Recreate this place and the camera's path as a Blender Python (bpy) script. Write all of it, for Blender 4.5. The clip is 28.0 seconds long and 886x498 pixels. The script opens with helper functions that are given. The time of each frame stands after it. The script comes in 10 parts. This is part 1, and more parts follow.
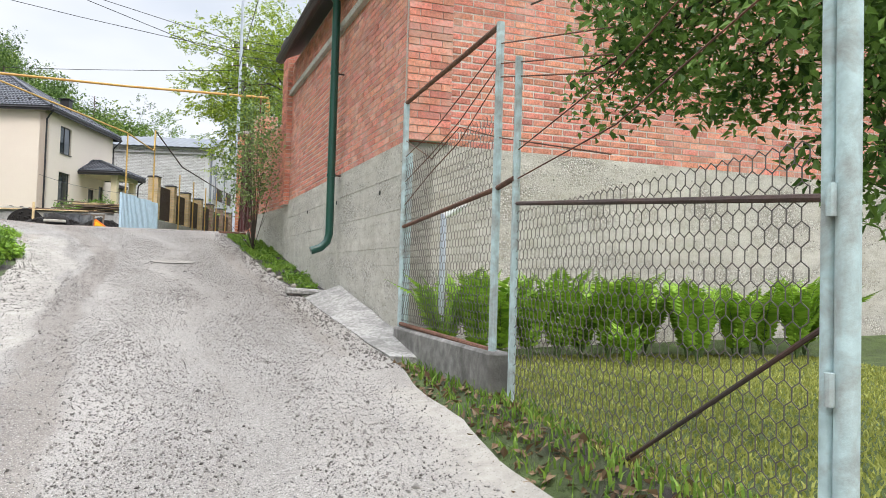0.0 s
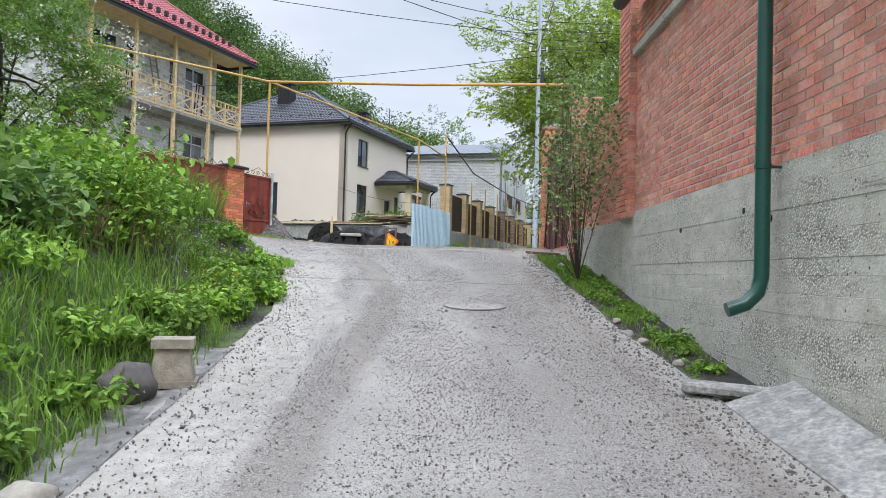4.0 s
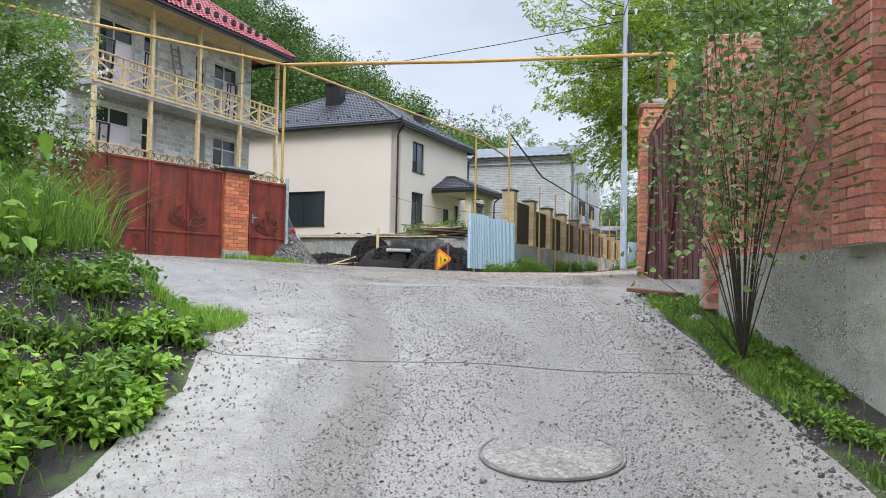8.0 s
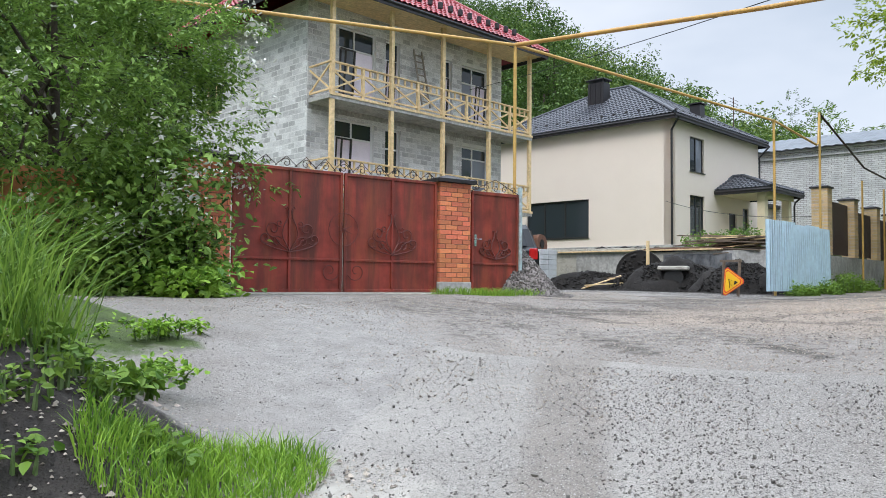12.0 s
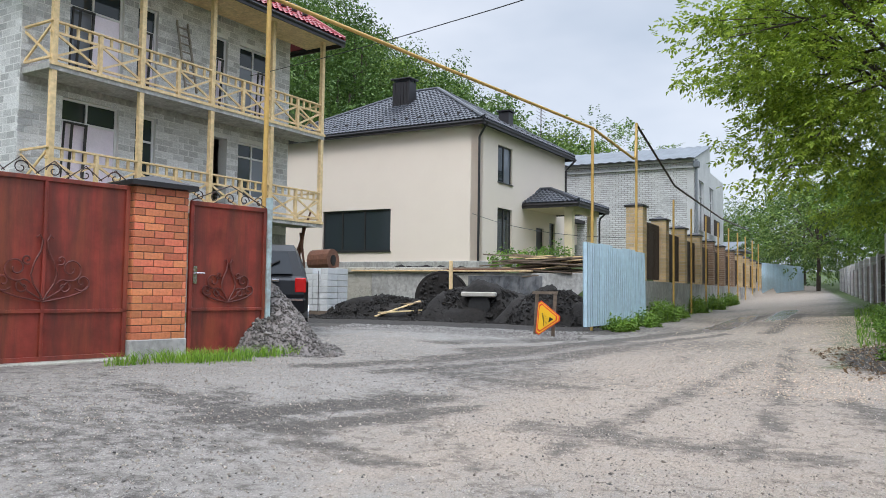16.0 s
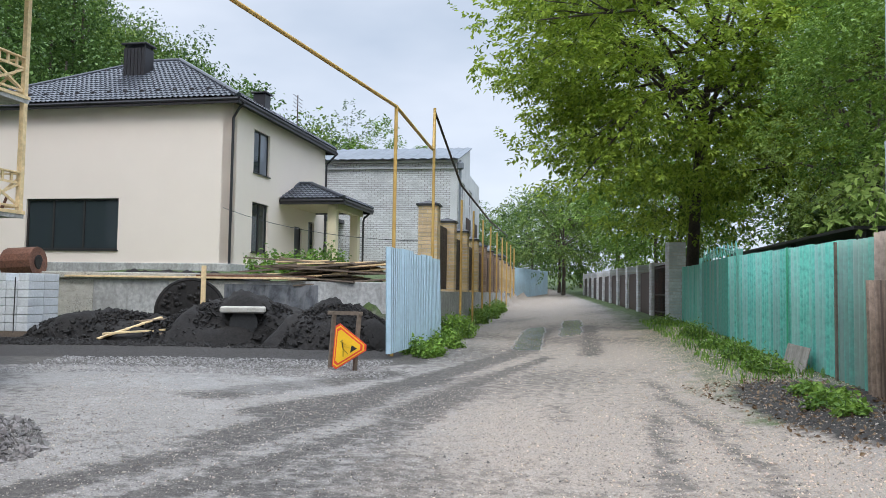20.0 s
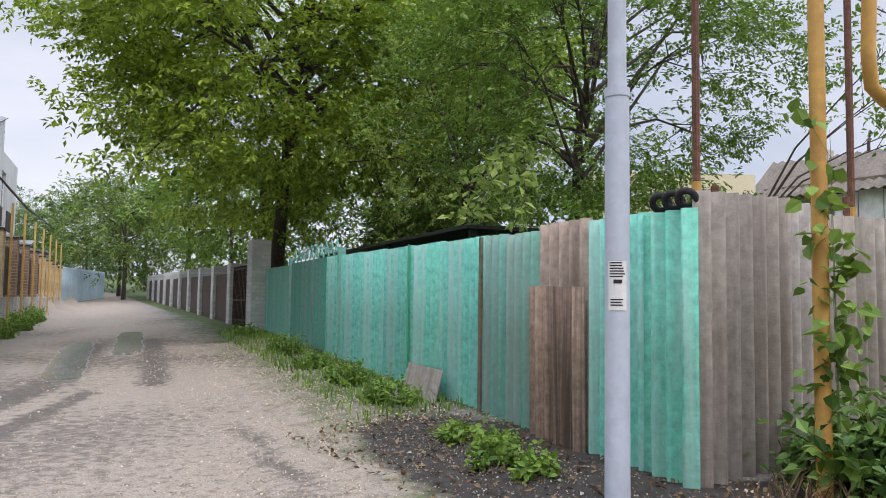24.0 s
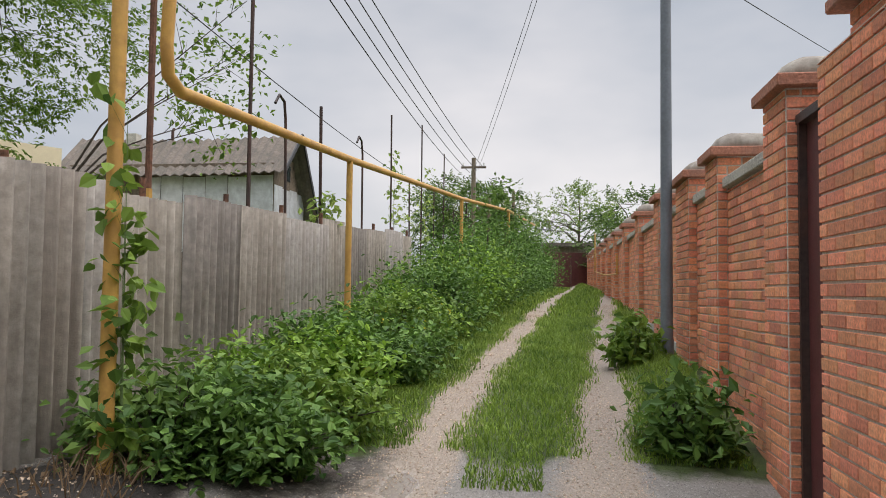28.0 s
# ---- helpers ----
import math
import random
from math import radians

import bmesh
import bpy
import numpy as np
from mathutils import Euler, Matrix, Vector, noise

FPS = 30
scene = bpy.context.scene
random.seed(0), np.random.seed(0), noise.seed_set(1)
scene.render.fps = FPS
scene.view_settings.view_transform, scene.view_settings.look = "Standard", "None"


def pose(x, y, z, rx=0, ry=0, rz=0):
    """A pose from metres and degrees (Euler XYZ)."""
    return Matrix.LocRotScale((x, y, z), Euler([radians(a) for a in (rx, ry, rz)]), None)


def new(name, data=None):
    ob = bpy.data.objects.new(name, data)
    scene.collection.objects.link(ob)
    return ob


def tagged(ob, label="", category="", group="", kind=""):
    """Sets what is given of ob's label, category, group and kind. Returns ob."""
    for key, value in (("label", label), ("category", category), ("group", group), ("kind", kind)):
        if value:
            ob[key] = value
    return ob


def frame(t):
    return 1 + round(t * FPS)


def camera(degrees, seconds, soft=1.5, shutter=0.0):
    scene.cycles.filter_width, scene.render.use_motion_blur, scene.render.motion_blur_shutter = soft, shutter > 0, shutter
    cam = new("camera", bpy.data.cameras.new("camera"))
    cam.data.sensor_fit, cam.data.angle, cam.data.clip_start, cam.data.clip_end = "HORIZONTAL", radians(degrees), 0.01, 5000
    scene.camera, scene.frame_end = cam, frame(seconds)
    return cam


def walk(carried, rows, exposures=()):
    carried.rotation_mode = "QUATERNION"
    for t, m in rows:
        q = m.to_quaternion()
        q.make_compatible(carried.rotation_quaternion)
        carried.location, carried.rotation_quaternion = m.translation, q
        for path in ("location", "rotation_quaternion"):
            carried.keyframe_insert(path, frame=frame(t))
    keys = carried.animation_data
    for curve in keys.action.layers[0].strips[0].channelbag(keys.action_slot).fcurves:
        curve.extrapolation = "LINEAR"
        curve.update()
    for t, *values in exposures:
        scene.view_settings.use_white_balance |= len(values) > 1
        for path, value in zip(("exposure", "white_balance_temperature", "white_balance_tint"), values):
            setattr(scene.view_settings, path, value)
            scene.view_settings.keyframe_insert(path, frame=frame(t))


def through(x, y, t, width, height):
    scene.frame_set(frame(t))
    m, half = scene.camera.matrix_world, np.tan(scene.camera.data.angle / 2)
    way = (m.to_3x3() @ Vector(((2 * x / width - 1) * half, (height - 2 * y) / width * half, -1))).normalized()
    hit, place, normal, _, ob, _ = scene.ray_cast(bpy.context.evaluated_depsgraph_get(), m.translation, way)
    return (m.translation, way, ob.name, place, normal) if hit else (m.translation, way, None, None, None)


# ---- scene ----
cam = camera(59.6, 28.0, soft=0.9)
METRES, EYE, TILT, LEAN, TURN = 28.0, 1.45, 0.0, 0.0, -15.0
ROWS = [
    (0.0, 0.0, 0.0, 0.0, -0.06, 2.16, -1.64),
    (0.5, -0.0056, 0.0206, 0.0019, 6.56, 1.86, -1.5),
    (1.0, -0.013, 0.0426, 0.0053, 11.26, 1.7, -1.49),
    (1.5, -0.0197, 0.0642, 0.0083, 14.6, 1.61, -1.51),
    (2.0, -0.0293, 0.0851, 0.0088, 17.05, 1.57, -1.51),
    (2.5, -0.0376, 0.1072, 0.0105, 18.62, 1.58, -1.51),
    (3.0, -0.0467, 0.1288, 0.0133, 19.62, 1.63, -1.57),
    (3.5, -0.0571, 0.1503, 0.0172, 20.18, 1.69, -1.61),
    (5.5, -0.0894, 0.2421, 0.0262, 21.91, 1.95, -1.42),
    (6.0, -0.0975, 0.2665, 0.0289, 22.15, 2.02, -1.39),
    (6.5, -0.1032, 0.2911, 0.0308, 22.37, 2.07, -1.34),
    (7.0, -0.1111, 0.3135, 0.032, 22.82, 2.12, -1.26),
    (7.5, -0.1198, 0.3346, 0.036, 23.79, 2.17, -1.21),
    (8.0, -0.1283, 0.3555, 0.04, 25.75, 2.18, -1.1),
    (8.5, -0.1373, 0.3763, 0.0417, 29.02, 2.17, -0.91),
    (9.0, -0.1442, 0.3965, 0.0435, 33.08, 2.15, -0.74),
    (9.5, -0.1507, 0.4155, 0.0467, 37.59, 2.17, -0.55),
    (10.0, -0.1594, 0.4337, 0.0509, 41.54, 2.19, -0.37),
    (10.5, -0.1671, 0.4529, 0.0527, 44.64, 2.22, -0.32),
    (11.0, -0.1776, 0.4676, 0.0537, 46.6, 2.29, -0.34),
    (11.5, -0.1903, 0.483, 0.0571, 47.07, 2.37, -0.43),
    (12.0, -0.2014, 0.5005, 0.0592, 46.07, 2.48, -0.53),
    (12.5, -0.2124, 0.5181, 0.0596, 43.81, 2.59, -0.62),
    (13.0, -0.2211, 0.5374, 0.0621, 41.06, 2.72, -0.71),
    (13.5, -0.2299, 0.5575, 0.0653, 38.37, 2.88, -0.76),
    (15.5, -0.2694, 0.626, 0.0803, 32.15, 2.96, -0.81),
    (16.0, -0.2807, 0.6414, 0.083, 32.18, 2.97, -0.84),
    (16.5, -0.2943, 0.6527, 0.0844, 32.87, 2.96, -0.86),
    (17.0, -0.308, 0.6637, 0.0869, 33.75, 2.97, -0.86),
    (17.5, -0.3224, 0.6759, 0.09, 34.11, 2.97, -0.91),
    (18.0, -0.3376, 0.6861, 0.0916, 33.04, 3.0, -0.94),
    (18.5, -0.3497, 0.7001, 0.0923, 29.64, 3.02, -0.96),
    (19.0, -0.3602, 0.7175, 0.0943, 24.55, 3.11, -0.96),
    (19.5, -0.3694, 0.737, 0.0952, 18.17, 3.18, -0.96),
    (20.0, -0.374, 0.7563, 0.0943, 12.85, 3.21, -0.91),
    (20.5, -0.377, 0.7749, 0.0945, 9.63, 3.23, -0.81),
    (22.5, -0.3816, 0.857, 0.0946, 4.1, 3.19, -0.66),
    (23.0, -0.3821, 0.8727, 0.0948, 0.59, 3.29, -0.69),
    (23.5, -0.3817, 0.8825, 0.0966, -7.32, 3.53, -0.77),
    (24.0, -0.3791, 0.8843, 0.0968, -18.29, 3.9, -0.8),
    (24.5, -0.3777, 0.8843, 0.097, -29.42, 4.26, -0.77),
    (25.0, -0.3767, 0.8836, 0.0969, -39.1, 4.6, -0.7),
    (25.5, -0.3763, 0.8829, 0.0967, -46.48, 4.86, -0.63),
    (26.0, -0.3763, 0.883, 0.0966, -51.68, 5.01, -0.6),
    (26.5, -0.3763, 0.8833, 0.0963, -55.42, 5.03, -0.58),
    (27.0, -0.3762, 0.8837, 0.0961, -58.61, 4.8, -0.6),
    (27.5, -0.3758, 0.8838, 0.0961, -61.85, 4.41, -0.65),
    (28.0, -0.3749, 0.8844, 0.0961, -66.66, 3.04, -0.67),
]
walk(cam, [(t, pose(0, 0, EYE, TILT, LEAN, TURN) @ pose(METRES * x, METRES * y, METRES * z, 90 + pitch, roll, yaw)) for t, x, y, z, yaw, pitch, roll in ROWS],
     exposures=[(0.0, 0.82, 6900, 13), (1.0, 0.58, 6550, 14), (3.5, 0.56, 6350, 13), (8.0, 0.56, 6350, 12), (13.5, 0.52, 6400, 11), (18.0, 0.44, 6350, 12), (20.5, 0.50, 6250, 11), (23.0, 0.54, 6300, 13), (24.0, 0.52, 6600, 17), (25.0, 0.45, 6450, 18), (26.0, 0.32, 6200, 19), (26.8, 0.28, 7250, 15), (28.0, 0.28, 7150, 15)])

# ---- world, sun ----
world = bpy.data.worlds.new("overcast")
scene.world = world
world.use_nodes = True
wn, wl = world.node_tree.nodes, world.node_tree.links
wn.clear()
w_out = wn.new("ShaderNodeOutputWorld")
w_bg = wn.new("ShaderNodeBackground")
w_sky = wn.new("ShaderNodeTexSky")
w_sky.sky_type = "NISHITA"
w_sky.sun_disc = False
w_sky.sun_elevation = radians(52)
w_sky.sun_rotation = radians(180)
w_mul = wn.new("ShaderNodeMixRGB")
w_mul.blend_type = "MULTIPLY"
w_mul.inputs[0].default_value = 1.0
w_mul.inputs[2].default_value = (0.10, 0.10, 0.10, 1)
w_tc = wn.new("ShaderNodeTexCoord")
w_map = wn.new("ShaderNodeMapping")
w_map.inputs["Scale"].default_value = (1.0, 1.0, 2.6)
w_map.inputs["Location"].default_value = (0.35, 0.2, 0.1)
w_noise = wn.new("ShaderNodeTexNoise")
w_noise.inputs["Scale"].default_value = 1.5
w_noise.inputs["Detail"].default_value = 5.0
w_noise.inputs["Roughness"].default_value = 0.5
w_ramp = wn.new("ShaderNodeValToRGB")
w_ramp.color_ramp.elements[0].position = 0.34
w_ramp.color_ramp.elements[0].color = (0.37, 0.44, 0.53, 1)
w_ramp.color_ramp.elements[1].position = 0.68
w_ramp.color_ramp.elements[1].color = (0.70, 0.735, 0.79, 1)
w_mix = wn.new("ShaderNodeMixRGB")
w_mix.inputs[0].default_value = 0.88
wl.new(w_tc.outputs["Generated"], w_map.inputs[0])
wl.new(w_map.outputs[0], w_noise.inputs["Vector"])
wl.new(w_noise.outputs["Fac"], w_ramp.inputs[0])
wl.new(w_sky.outputs[0], w_mul.inputs[1])
wl.new(w_mul.outputs[0], w_mix.inputs[1])
wl.new(w_ramp.outputs[0], w_mix.inputs[2])
# an overcast sky grows brighter towards the zenith
w_sep = wn.new("ShaderNodeSeparateXYZ")
wl.new(w_tc.outputs["Generated"], w_sep.inputs[0])
w_rise = wn.new("ShaderNodeMapRange")
w_rise.interpolation_type = "SMOOTHSTEP"
w_rise.inputs[1].default_value, w_rise.inputs[2].default_value = 0.36, 1.0
w_rise.inputs[3].default_value, w_rise.inputs[4].default_value = 1.0, 4.3
wl.new(w_sep.outputs["Z"], w_rise.inputs[0])
w_up = wn.new("ShaderNodeVectorMath")
w_up.operation = "SCALE"
wl.new(w_mix.outputs[0], w_up.inputs[0])
wl.new(w_rise.outputs[0], w_up.inputs["Scale"])
wl.new(w_up.outputs[0], w_bg.inputs[0])
w_bg.inputs[1].default_value = 0.98
wl.new(w_bg.outputs[0], w_out.inputs[0])

sun = new("sun", bpy.data.lights.new("sun", "SUN"))
sun.data.energy, sun.data.angle, sun.data.color = 0.9, radians(20), (1.0, 0.96, 0.9)
sun.matrix_world = pose(0, 0, 30, 38, 0, 0)


# ---- materials ----
def node(nt, kind, **kw):
    n = nt.nodes.new(kind)
    for k, v in kw.items():
        n.inputs[k.replace("_", " ")].default_value = v
    return n


def hexmix(c, f):
    return tuple(min(1, max(0, a * f)) for a in c[:3]) + (1,)


def surface(name, base, rough=0.8, metal=0.0, var=0.25, grain=30.0, stain=1.2, stain_col=None, stain_amt=0.4,
            bump=0.3, bump_scale=60.0, island=0.0, obj_random=0.0, streak=0.0, clear=0.0, trans=0.0):
    """A painted, mineral or metal surface: colour with grain, large stains, bump and random shifts per piece."""
    m = bpy.data.materials.new(name)
    m.use_nodes = True
    nt = m.node_tree
    bs = nt.nodes["Principled BSDF"]
    tc = nt.nodes.new("ShaderNodeTexCoord")
    vec = tc.outputs["Object"]
    n1 = node(nt, "ShaderNodeTexNoise", Scale=grain, Detail=4.0, Roughness=0.6)
    nt.links.new(vec, n1.inputs["Vector"])
    mx = nt.nodes.new("ShaderNodeMixRGB")
    mx.inputs[1].default_value = hexmix(base, 1 - var)
    mx.inputs[2].default_value = hexmix(base, 1 + var)
    spread_ = node(nt, "ShaderNodeMapRange")
    spread_.inputs[1].default_value, spread_.inputs[2].default_value = 0.32, 0.68
    nt.links.new(n1.outputs["Fac"], spread_.inputs[0])
    nt.links.new(spread_.outputs[0], mx.inputs[0])
    col = mx.outputs[0]
    if stain_amt > 0:
        n2 = node(nt, "ShaderNodeTexNoise", Scale=stain, Detail=6.0, Roughness=0.65, Distortion=0.4)
        if streak > 0:
            mp = nt.nodes.new("ShaderNodeMapping")
            mp.inputs["Scale"].default_value = (1, 1, 1 / (1 + streak))
            nt.links.new(vec, mp.inputs[0])
            nt.links.new(mp.outputs[0], n2.inputs["Vector"])
        else:
            nt.links.new(vec, n2.inputs["Vector"])
        rp = nt.nodes.new("ShaderNodeValToRGB")
        rp.color_ramp.elements[0].position, rp.color_ramp.elements[1].position = 0.43, 0.62
        rp.color_ramp.elements[0].color = (0, 0, 0, 1)
        rp.color_ramp.elements[1].color = (stain_amt,) * 3 + (1,)
        nt.links.new(n2.outputs["Fac"], rp.inputs[0])
        m2 = nt.nodes.new("ShaderNodeMixRGB")
        nt.links.new(rp.outputs[0], m2.inputs[0])
        nt.links.new(col, m2.inputs[1])
        m2.inputs[2].default_value = tuple((stain_col or hexmix(base, 0.45))[:3]) + (1,)
        col = m2.outputs[0]
    if island > 0 or obj_random > 0:
        if island > 0:
            g = nt.nodes.new("ShaderNodeNewGeometry")
            rnd = g.outputs["Random Per Island"]
        else:
            g = nt.nodes.new("ShaderNodeObjectInfo")
            rnd = g.outputs["Random"]
        amt = max(island, obj_random)
        mr = nt.nodes.new("ShaderNodeMapRange")
        mr.inputs[3].default_value, mr.inputs[4].default_value = 1 - amt, 1 + amt
        nt.links.new(rnd, mr.inputs[0])
        hs = nt.nodes.new("ShaderNodeHueSaturation")
        mh = nt.nodes.new("ShaderNodeMapRange")
        mh.inputs[3].default_value, mh.inputs[4].default_value = 0.5 - amt * 0.04, 0.5 + amt * 0.04
        ml = nt.nodes.new("ShaderNodeMath")
        ml.operation = "FRACT"
        mm = nt.nodes.new("ShaderNodeMath")
        mm.operation = "MULTIPLY"
        mm.inputs[1].default_value = 7.31
        nt.links.new(rnd, mm.inputs[0])
        nt.links.new(mm.outputs[0], ml.inputs[0])
        nt.links.new(ml.outputs[0], mh.inputs[0])
        nt.links.new(mh.outputs[0], hs.inputs["Hue"])
        nt.links.new(mr.outputs[0], hs.inputs["Value"])
        nt.links.new(col, hs.inputs["Color"])
        col = hs.outputs[0]
    nt.links.new(col, bs.inputs["Base Color"])
    bs.inputs["Roughness"].default_value = rough
    bs.inputs["Metallic"].default_value = metal
    if clear:
        bs.inputs["Coat Weight"].default_value = clear
    if bump > 0:
        n3 = node(nt, "ShaderNodeTexNoise", Scale=bump_scale, Detail=5.0, Roughness=0.7)
        nt.links.new(vec, n3.inputs["Vector"])
        b = node(nt, "ShaderNodeBump", Strength=bump, Distance=0.02)
        nt.links.new(n3.outputs["Fac"], b.inputs["Height"])
        nt.links.new(b.outputs[0], bs.inputs["Normal"])
    return m


def leafy(name, a, b, rough=0.5, through=0.28):
    """Leaves: greens by random per leaf and by bough, a soft shine, and light that passes through."""
    m = bpy.data.materials.new(name)
    m.use_nodes = True
    nt = m.node_tree
    bs = nt.nodes["Principled BSDF"]
    g = nt.nodes.new("ShaderNodeNewGeometry")
    tc = nt.nodes.new("ShaderNodeTexCoord")
    bough = node(nt, "ShaderNodeTexNoise", Scale=1.7, Detail=3.0, Roughness=0.6)
    nt.links.new(tc.outputs["Object"], bough.inputs["Vector"])
    half = nt.nodes.new("ShaderNodeMath")
    half.operation = "MULTIPLY_ADD"
    half.inputs[1].default_value, half.inputs[2].default_value = 0.62, -0.21
    nt.links.new(g.outputs["Random Per Island"], half.inputs[0])
    both = nt.nodes.new("ShaderNodeMath")
    both.operation = "ADD"
    nt.links.new(half.outputs[0], both.inputs[0])
    nt.links.new(bough.outputs["Fac"], both.inputs[1])
    rp = nt.nodes.new("ShaderNodeValToRGB")
    rp.color_ramp.elements[0].position, rp.color_ramp.elements[1].position = 0.15, 0.92
    rp.color_ramp.elements[0].color = tuple(c * 0.8 for c in a) + (1,)
    rp.color_ramp.elements[1].color = tuple(c * 1.05 for c in b) + (1,)
    nt.links.new(both.outputs[0], rp.inputs[0])
    nt.links.new(rp.outputs[0], bs.inputs["Base Color"])
    bs.inputs["Roughness"].default_value = rough
    bs.inputs["Specular IOR Level"].default_value = 0.28
    tr = nt.nodes.new("ShaderNodeBsdfTranslucent")
    nt.links.new(rp.outputs[0], tr.inputs[0])
    ms = nt.nodes.new("ShaderNodeMixShader")
    ms.inputs[0].default_value = through
    nt.links.new(bs.outputs[0], ms.inputs[1])
    nt.links.new(tr.outputs[0], ms.inputs[2])
    nt.links.new(ms.outputs[0], nt.nodes["Material Output"].inputs[0])
    return m


def glazing(name, tint):
    m = bpy.data.materials.new(name)
    m.use_nodes = True
    bs = m.node_tree.nodes["Principled BSDF"]
    bs.inputs["Base Color"].default_value = tuple(tint) + (1,)
    bs.inputs["Roughness"].default_value = 0.03
    bs.inputs["Specular IOR Level"].default_value = 0.6
    bs.inputs["IOR"].default_value = 1.5
    return m


M_BRICK = surface("red_brick", (0.60, 0.225, 0.155), 0.85, var=0.3, grain=40, stain=3.0, stain_amt=0.5, stain_col=(0.64, 0.44, 0.36), bump=0.6, bump_scale=70, island=0.22)
M_BRICK1 = surface("red_brick_piece", (0.60, 0.225, 0.155), 0.85, var=0.3, grain=40, stain=3.0, stain_amt=0.5, stain_col=(0.64, 0.44, 0.36), bump=0.6, bump_scale=70, obj_random=0.22)
M_BRICKA = surface("alley_brick", (0.66, 0.25, 0.135), 0.85, var=0.28, grain=45, stain=3.0, stain_amt=0.3, stain_col=(0.56, 0.38, 0.27), bump=0.5, bump_scale=90, island=0.25)
M_BRICKA1 = surface("alley_brick_piece", (0.66, 0.25, 0.135), 0.85, var=0.28, grain=45, stain=3.0, stain_amt=0.3, stain_col=(0.56, 0.38, 0.27), bump=0.5, bump_scale=90, obj_random=0.25)
M_BRICKO = surface("orange_brick", (0.68, 0.215, 0.10), 0.5, var=0.14, grain=30, stain=1.5, stain_amt=0.3, stain_col=(0.52, 0.26, 0.17), bump=0.2, obj_random=0.26)
M_BRICKY = surface("yellow_brick", (0.62, 0.46, 0.26), 0.75, var=0.15, grain=30, stain_amt=0.2, bump=0.2, island=0.14)
M_BRICKB = surface("brown_brick", (0.30, 0.20, 0.14), 0.75, var=0.15, grain=30, stain_amt=0.2, bump=0.2, island=0.14)
M_BRICKW = surface("white_brick", (0.61, 0.615, 0.61), 0.8, var=0.12, grain=20, stain=0.6, stain_amt=0.25, bump=0.2, island=0.10)
M_JOINT = surface("pale_joint", (0.78, 0.775, 0.76), 0.95, var=0.15, grain=50, stain_amt=0.2, bump=0.3)
M_MORTARD = surface("dark_mortar", (0.15, 0.125, 0.105), 0.95, var=0.2, grain=50, stain_amt=0.3, bump=0.3)
M_MORTAR = surface("mortar", (0.58, 0.52, 0.46), 0.95, var=0.2, grain=50, stain_amt=0.3, bump=0.4)
M_BLOCK = surface("grey_block", (0.62, 0.62, 0.615), 0.95, var=0.28, grain=25, stain=1.4, stain_amt=0.3, bump=0.7, bump_scale=45, island=0.27)
M_BLOCK1 = surface("grey_block_piece", (0.62, 0.62, 0.615), 0.95, var=0.28, grain=25, stain=1.4, stain_amt=0.3, bump=0.7, bump_scale=45, obj_random=0.27)
def pebbly(m, scale=26.0, amount=0.35, relief=0.8):
    """Adds the pebbles of a rough cast to a surface: specks of other greys and a knobbly relief."""
    nt = m.node_tree
    bs = nt.nodes["Principled BSDF"]
    tc = nt.nodes.new("ShaderNodeTexCoord")
    vo = node(nt, "ShaderNodeTexVoronoi", Scale=scale)
    nt.links.new(tc.outputs["Object"], vo.inputs["Vector"])
    bw = nt.nodes.new("ShaderNodeRGBToBW")
    nt.links.new(vo.outputs["Color"], bw.inputs[0])
    rp = nt.nodes.new("ShaderNodeValToRGB")
    rp.color_ramp.elements[0].position, rp.color_ramp.elements[0].color = 0.15, (0.45, 0.43, 0.41, 1)
    rp.color_ramp.elements[1].position, rp.color_ramp.elements[1].color = 0.85, (1.35, 1.32, 1.28, 1)
    nt.links.new(bw.outputs[0], rp.inputs[0])
    mx = nt.nodes.new("ShaderNodeMixRGB")
    mx.blend_type = "MULTIPLY"
    mx.inputs[0].default_value = amount
    nt.links.new(bs.inputs["Base Color"].links[0].from_socket, mx.inputs[1])
    nt.links.new(rp.outputs[0], mx.inputs[2])
    nt.links.new(mx.outputs[0], bs.inputs["Base Color"])
    bp = node(nt, "ShaderNodeBump", Strength=relief, Distance=0.02)
    bp.invert = True
    nt.links.new(vo.outputs["Distance"], bp.inputs["Height"])
    if bs.inputs["Normal"].links:
        nt.links.new(bs.inputs["Normal"].links[0].from_socket, bp.inputs["Normal"])
    nt.links.new(bp.outputs[0], bs.inputs["Normal"])
    return m


